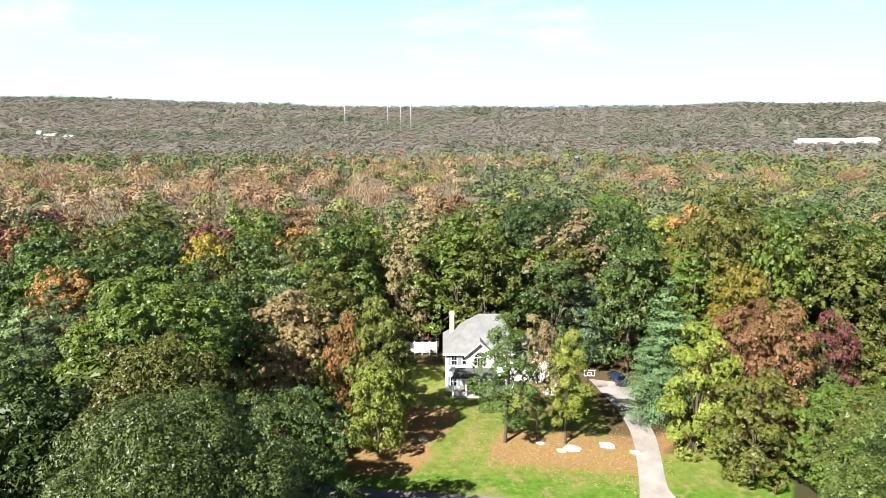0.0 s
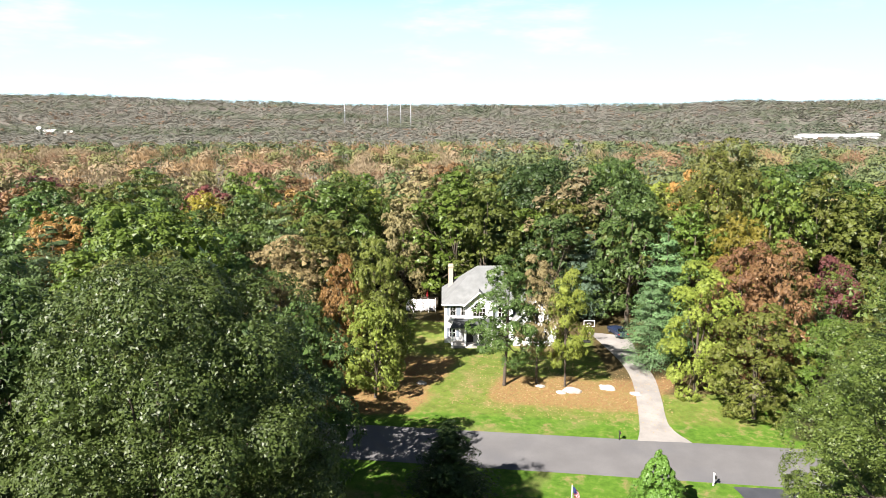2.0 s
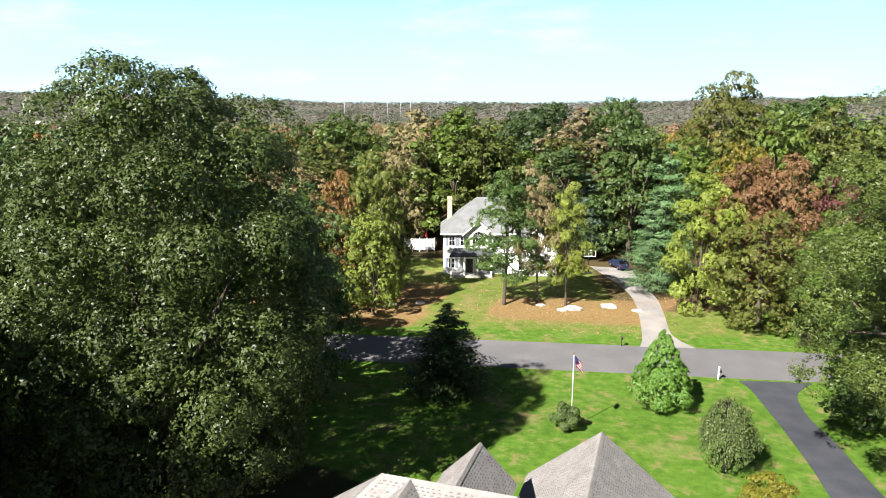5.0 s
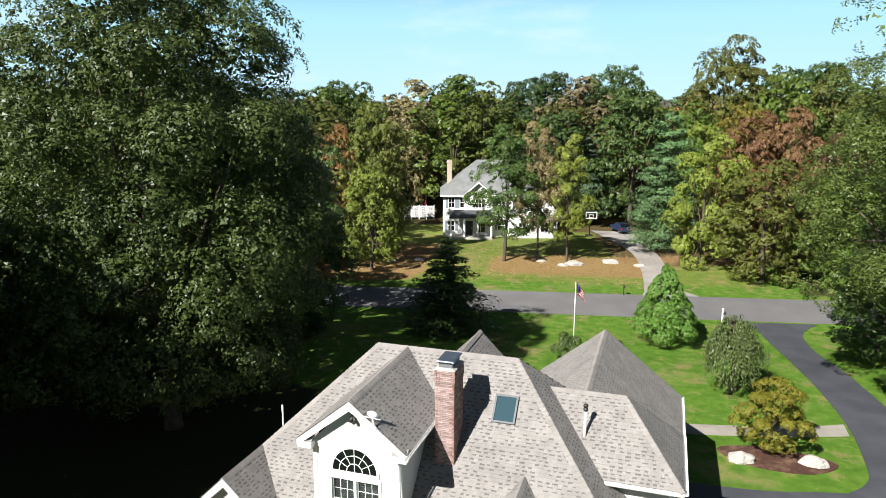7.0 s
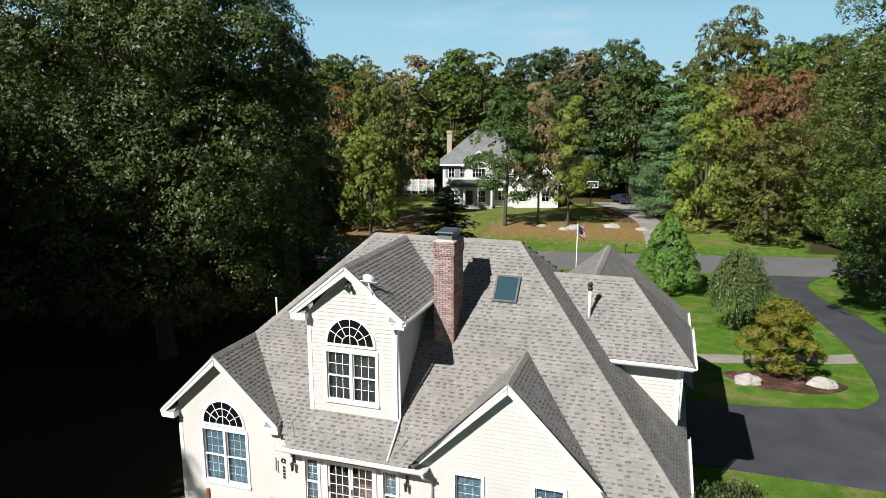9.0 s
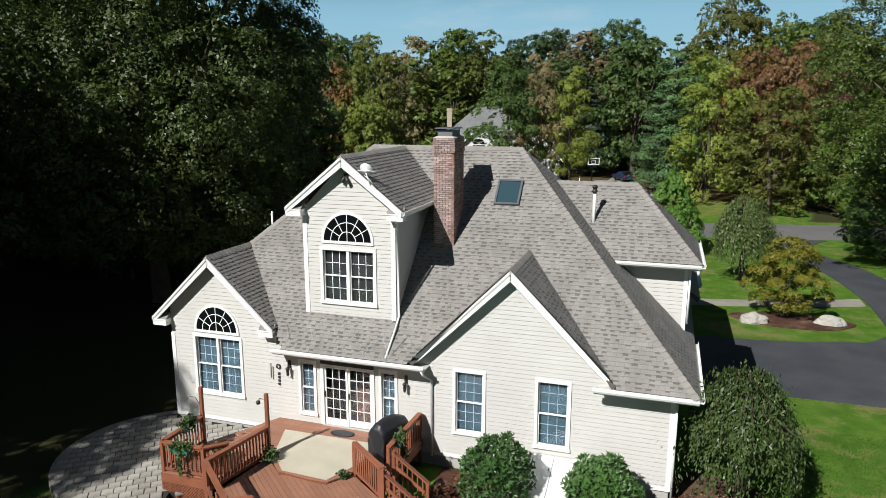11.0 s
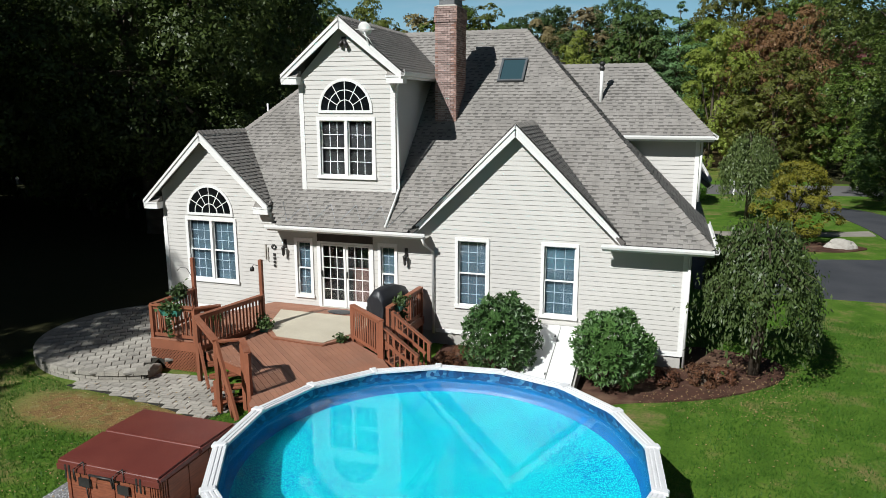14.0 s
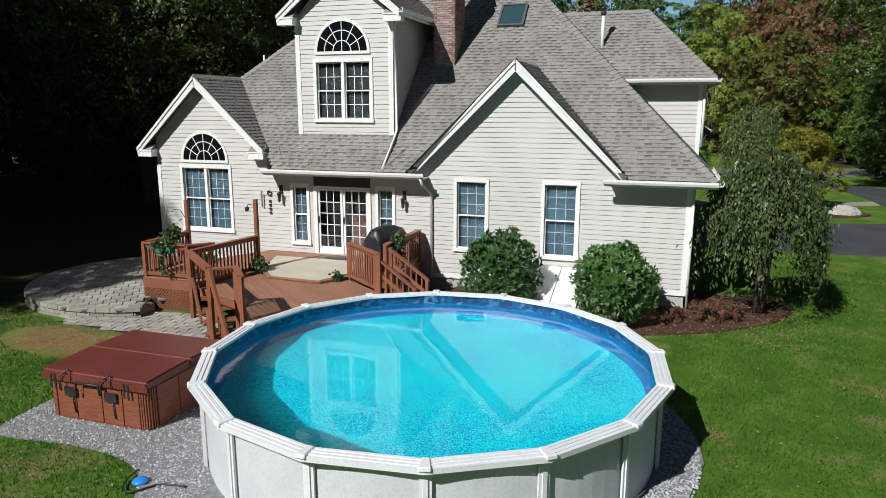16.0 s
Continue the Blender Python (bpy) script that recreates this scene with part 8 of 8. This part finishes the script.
for u, v, w, d, h in ((-735, 1300, 20, 12, 11), (-700, 1300, 14, 12, 10), (-765, 1320, 6, 8, 15), (640, 1150, 100, 16, 16), (705, 1150, 34, 16, 17), (585, 1120, 34, 12, 15)):
    far_building(u, v, w, d, h, 1)

# ---- the woods ----
def open_land(u, v):
    """True where no wood stands: lots, road, drives."""
    p = site(u, v)
    x, y = p.x, p.y
    far = y - 0.19 * x
    if 62 < far < 77:
        return True
    if far <= 62:
        return -27 < x - 0.1 * y < 29 or -13.5 - max(0, v - 55) * 0.5 < u < 10
    if (x > -42 and x < 6 and y < 112) or (-10 < u < 1 and v < 127) or (-17 < u < 1 and 99 < v < 127):
        return True
    return far < 81


def thicket(u, v):
    p = site(u, v)
    return height(p.x, p.y) - 0.1


woods_rng = random.Random(5)
PALETTE = ["green"] * 10 + ["dark"] * 6 + ["olive"] * 6 + ["lime"] * 2 + ["tan"] * 4 + ["orange"] * 2 + ["rust"] * 3 + ["yellow"] * 2 + ["wine"]
spots = []
for tries in range(3000):
    v = math.sqrt(woods_rng.uniform(30 ** 2, 165 ** 2))
    u = woods_rng.uniform(-0.70, 0.70) * v + woods_rng.uniform(-8, 8)
    gap = 5.4 if v < 90 else 7.7
    if (v < 45 and u < 0) or open_land(u, v) or any((u - a) ** 2 + (v - b) ** 2 < (gap if c is None else c * 0.62 + 2.6) ** 2 for a, b, c in spots + taken):
        continue
    spots.append((u, v, None))
for u, v, _ in spots:
    zone = noise.noise((u * 0.012 + 5, v * 0.016, 2))
    colour = woods_rng.choice(PALETTE if v > 125 else PALETTE[:22]) if v > 70 else woods_rng.choice(["green", "dark", "olive", "dark"])
    if v > 130 and (zone > 0.1 or -0.6 * v < u < 0.02 * v) and woods_rng.random() < 0.62:
        colour = woods_rng.choice(["tan", "tan", "orange", "rust", "rust", "olive", "wine"])
    # Darker kinds to the left; the colour also carries part of their shade.
    if u < -18 and v < 128:
        colour = woods_rng.choice(["dark", "dark", "oak", "green", "olive", "dark"])
    pine = woods_rng.random() < 0.025
    h = woods_rng.uniform(15.0, 23.0) * (1.0 if v < 130 else 0.93)
    h = min(h, 11.0) if v < 102 and 18 < u < 64 else h * (1.14 if 105 < v < 168 and -30 < u < 70 else 1.05)
    r = h * woods_rng.uniform(0.26, 0.40)
    if pine:
        meshes, r0, h0, mat, word = (PINES[0] if v < 110 else FARPINE), 5.2, 19.0, NEEDLE, "tall wild pine with green needles"
        h *= 1.1
    elif v < 80 and u < 0:
        meshes, r0, h0, mat, word = DIM[woods_rng.randrange(2)], 5.0, 15.0, KINDS[colour][0], f"shaded woodland tree with {KINDS[colour][1]} foliage"
    elif v < 118:
        meshes, r0, h0, mat, word = LESS[woods_rng.randrange(3)], 5.0, 15.0, KINDS[colour][0], f"woodland tree with {KINDS[colour][1]} autumn foliage"
    else:
        meshes, r0, h0, mat, word = FARS[woods_rng.randrange(4)], 6.0, 19.0, KINDS[colour][0], f"distant woodland tree with {KINDS[colour][1]} autumn foliage"
    p = site(u, v, thicket(u, v))
    plant_tree(meshes, p, (r / r0, r / r0, h / h0), woods_rng.uniform(0, 6.28), "woodland_tree", word, mat, group="woods behind the houses")

# Undergrowth closing the wood's edge on the shady side.
edge_rng = random.Random(12)
for k in range(46):
    u, v = edge_rng.uniform(-44, -13), edge_rng.uniform(40, 66)
    p = site(u, v)
    if p.y - 0.19 * p.x > 61 or p.x > -20 - 0.15 * (p.y - 20):
        continue
    h = edge_rng.uniform(4, 9)
    plant_tree(DIM[k % 2], Vector((p.x, p.y, -0.1)), (h / 13, h / 13, h / 15), k, "sapling", "dark green sapling in the shade of the wood", DARK, group="undergrowth at the wood's edge")

# Unseen trees added beside and behind the drone: their shade falls over the wood's edge, and the windows mirror them.
beside = ((-25, 17.5, 24), (-26.5, 23.5, 22), (-30, 28, 21.5), (-30.5, 17, 24), (-33, 35, 21.5), (-38, 41, 22), (-37, 30, 23), (-38, 20, 25), (-29, 10.5, 22), (-34, 5, 22), (-28.5, 4.5, 25), (-43, 34, 25))
behind = ((-52, -40, 24), (-42, -44, 25), (-27, -46, 25), (-3, -55, 26), (16, -56, 26), (34, -48, 25), (50, -36, 24), (-20, -56, 26), (-34, -54, 25), (44, -50, 25), (-20, -38, 19), (-8, -42, 20), (3, -40, 18), (14, -43, 20), (26, -38, 19), (36, -30, 20), (-32, -30, 20), (-14, -50, 22), (8, -52, 22), (24, -52, 21), (42, -14, 20))
for spots_of, where in ((beside, "beside"), (behind, "behind")):
    for k, (u, v, h) in enumerate(spots_of):
        p = site(u, v) if where == "beside" else Vector((u, v, 0))
        p.z = -0.05
        plant_tree((WIDES[k % 4] if where == "beside" else LESS[k % 3]), p, (0.92, 0.92, h * 0.97 / 21.0) if where == "beside" else (1.5, 1.5, h / 15.0), k * 0.7, "woodland_tree", f"woodland tree with dark green foliage {where} the lawn", DARK, group="woods beside the house")


def far_woods():
    """The woods beyond, too many to count: tufts of leaves in crowns, joined into one."""
    r = np.random.default_rng(3)
    # Tones paled, greyed and low in contrast: distance haze is put into them.
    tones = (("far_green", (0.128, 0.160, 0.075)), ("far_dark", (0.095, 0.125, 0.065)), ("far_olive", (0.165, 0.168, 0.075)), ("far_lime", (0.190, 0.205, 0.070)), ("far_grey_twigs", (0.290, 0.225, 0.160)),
             ("far_orange", (0.320, 0.215, 0.130)), ("far_rust", (0.240, 0.150, 0.105)), ("far_needles", (0.105, 0.132, 0.092)), ("far_hazy_bare_woods", (0.205, 0.200, 0.190)), ("far_hazy_hill_green", (0.150, 0.166, 0.128)))
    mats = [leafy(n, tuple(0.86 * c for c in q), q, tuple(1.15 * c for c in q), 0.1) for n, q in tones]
    verts, index, total = [], [], 0
    for lo, hi, gap, tufts, size in ((160, 340, 9.4, 230, 0.66), (340, 640, 10.6, 60, 1.25), (640, 1300, 13.0, 26, 2.0), (1300, 2300, 18.0, 16, 2.8), (2300, 3600, 26.0, 12, 4.2)):
        n = int(0.76 * (hi ** 2 - lo ** 2) / gap ** 2)
        v = np.sqrt(r.uniform(lo ** 2, hi ** 2, n))
        a = r.uniform(-0.70, 0.70, n)
        for vv, aa in zip(v, a):
            u = aa * vv
            p = site(u, vv)
            z = height(p.x, p.y)
            zone = noise.noise((u * 0.006 + 5, vv * 0.008, 2)) + 0.5 * noise.noise((u * 0.02, vv * 0.02, 8))
            share = 0.14 if aa > 0.05 else 0.85
            if vv > 380:
                share = 0.30 if vv < 520 else 0.66
            share += zone * (0.9 if vv < 520 else 0.7)
            bare = r.random() < share
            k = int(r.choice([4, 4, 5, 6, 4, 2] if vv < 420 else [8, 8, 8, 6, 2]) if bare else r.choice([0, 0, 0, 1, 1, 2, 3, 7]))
            # Beyond 640 m mostly the greyest tones, which carry the haze.
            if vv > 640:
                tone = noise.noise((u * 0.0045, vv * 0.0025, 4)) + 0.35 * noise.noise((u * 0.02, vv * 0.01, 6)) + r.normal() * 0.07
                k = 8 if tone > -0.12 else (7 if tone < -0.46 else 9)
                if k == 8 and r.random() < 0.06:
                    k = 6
            h, rad = r.uniform(11.5, 20), gap * r.uniform(0.44, 0.66)
            lobes = max(3, min(9, tufts // 14))
            lob = unit(r.normal(size=(lobes, 3)))
            lob[:, 2] = np.abs(lob[:, 2]) * 0.8
            w = r.integers(0, lobes, tufts)
            d = unit(r.normal(size=(tufts, 3)) + np.array([0, 0, 0.45]))
            pts = lob[w] * rad * 0.62 + d * rad * r.uniform(0.38, 0.58, (tufts, 1)) * np.array([1, 1, 0.8 if k != 7 else 1.5])
            pts += np.array([p.x, p.y, z + h - rad * 0.9])
            if k in (4, 5, 6, 8) and vv < 640 and r.random() < 0.6:
                pts = np.vstack([pts, pts + r.normal(size=(tufts, 3)) * rad * 0.22])
                up = unit(np.array([0, 0, 1.0]) + r.normal(size=(2 * tufts, 3)) * 0.38)
                side = unit(np.cross(up, r.normal(size=(2 * tufts, 3))))
                s = (size * r.uniform(0.45, 0.95, 2 * tufts))[:, None]
                q = np.stack([pts - side * s * 0.24, pts + up * s * 1.7, pts + side * s * 0.24], 1).reshape(-1, 3)
            else:
                q, f = leaf_tris(pts, unit(d * (1.0 if vv < 640 else 0.4) + lob[w] * (0.5 if vv < 640 else 0.2) + np.array([0, 0, 0.1 if vv < 640 else 1.2]) + r.normal(size=(tufts, 3)) * 0.12), size * (1.2 if vv < 640 else 1.7), r, 1.2)
            verts.append(q)
            index += [k] * len(pts)
            total += 3 * len(pts)
    verts = np.vstack(verts)
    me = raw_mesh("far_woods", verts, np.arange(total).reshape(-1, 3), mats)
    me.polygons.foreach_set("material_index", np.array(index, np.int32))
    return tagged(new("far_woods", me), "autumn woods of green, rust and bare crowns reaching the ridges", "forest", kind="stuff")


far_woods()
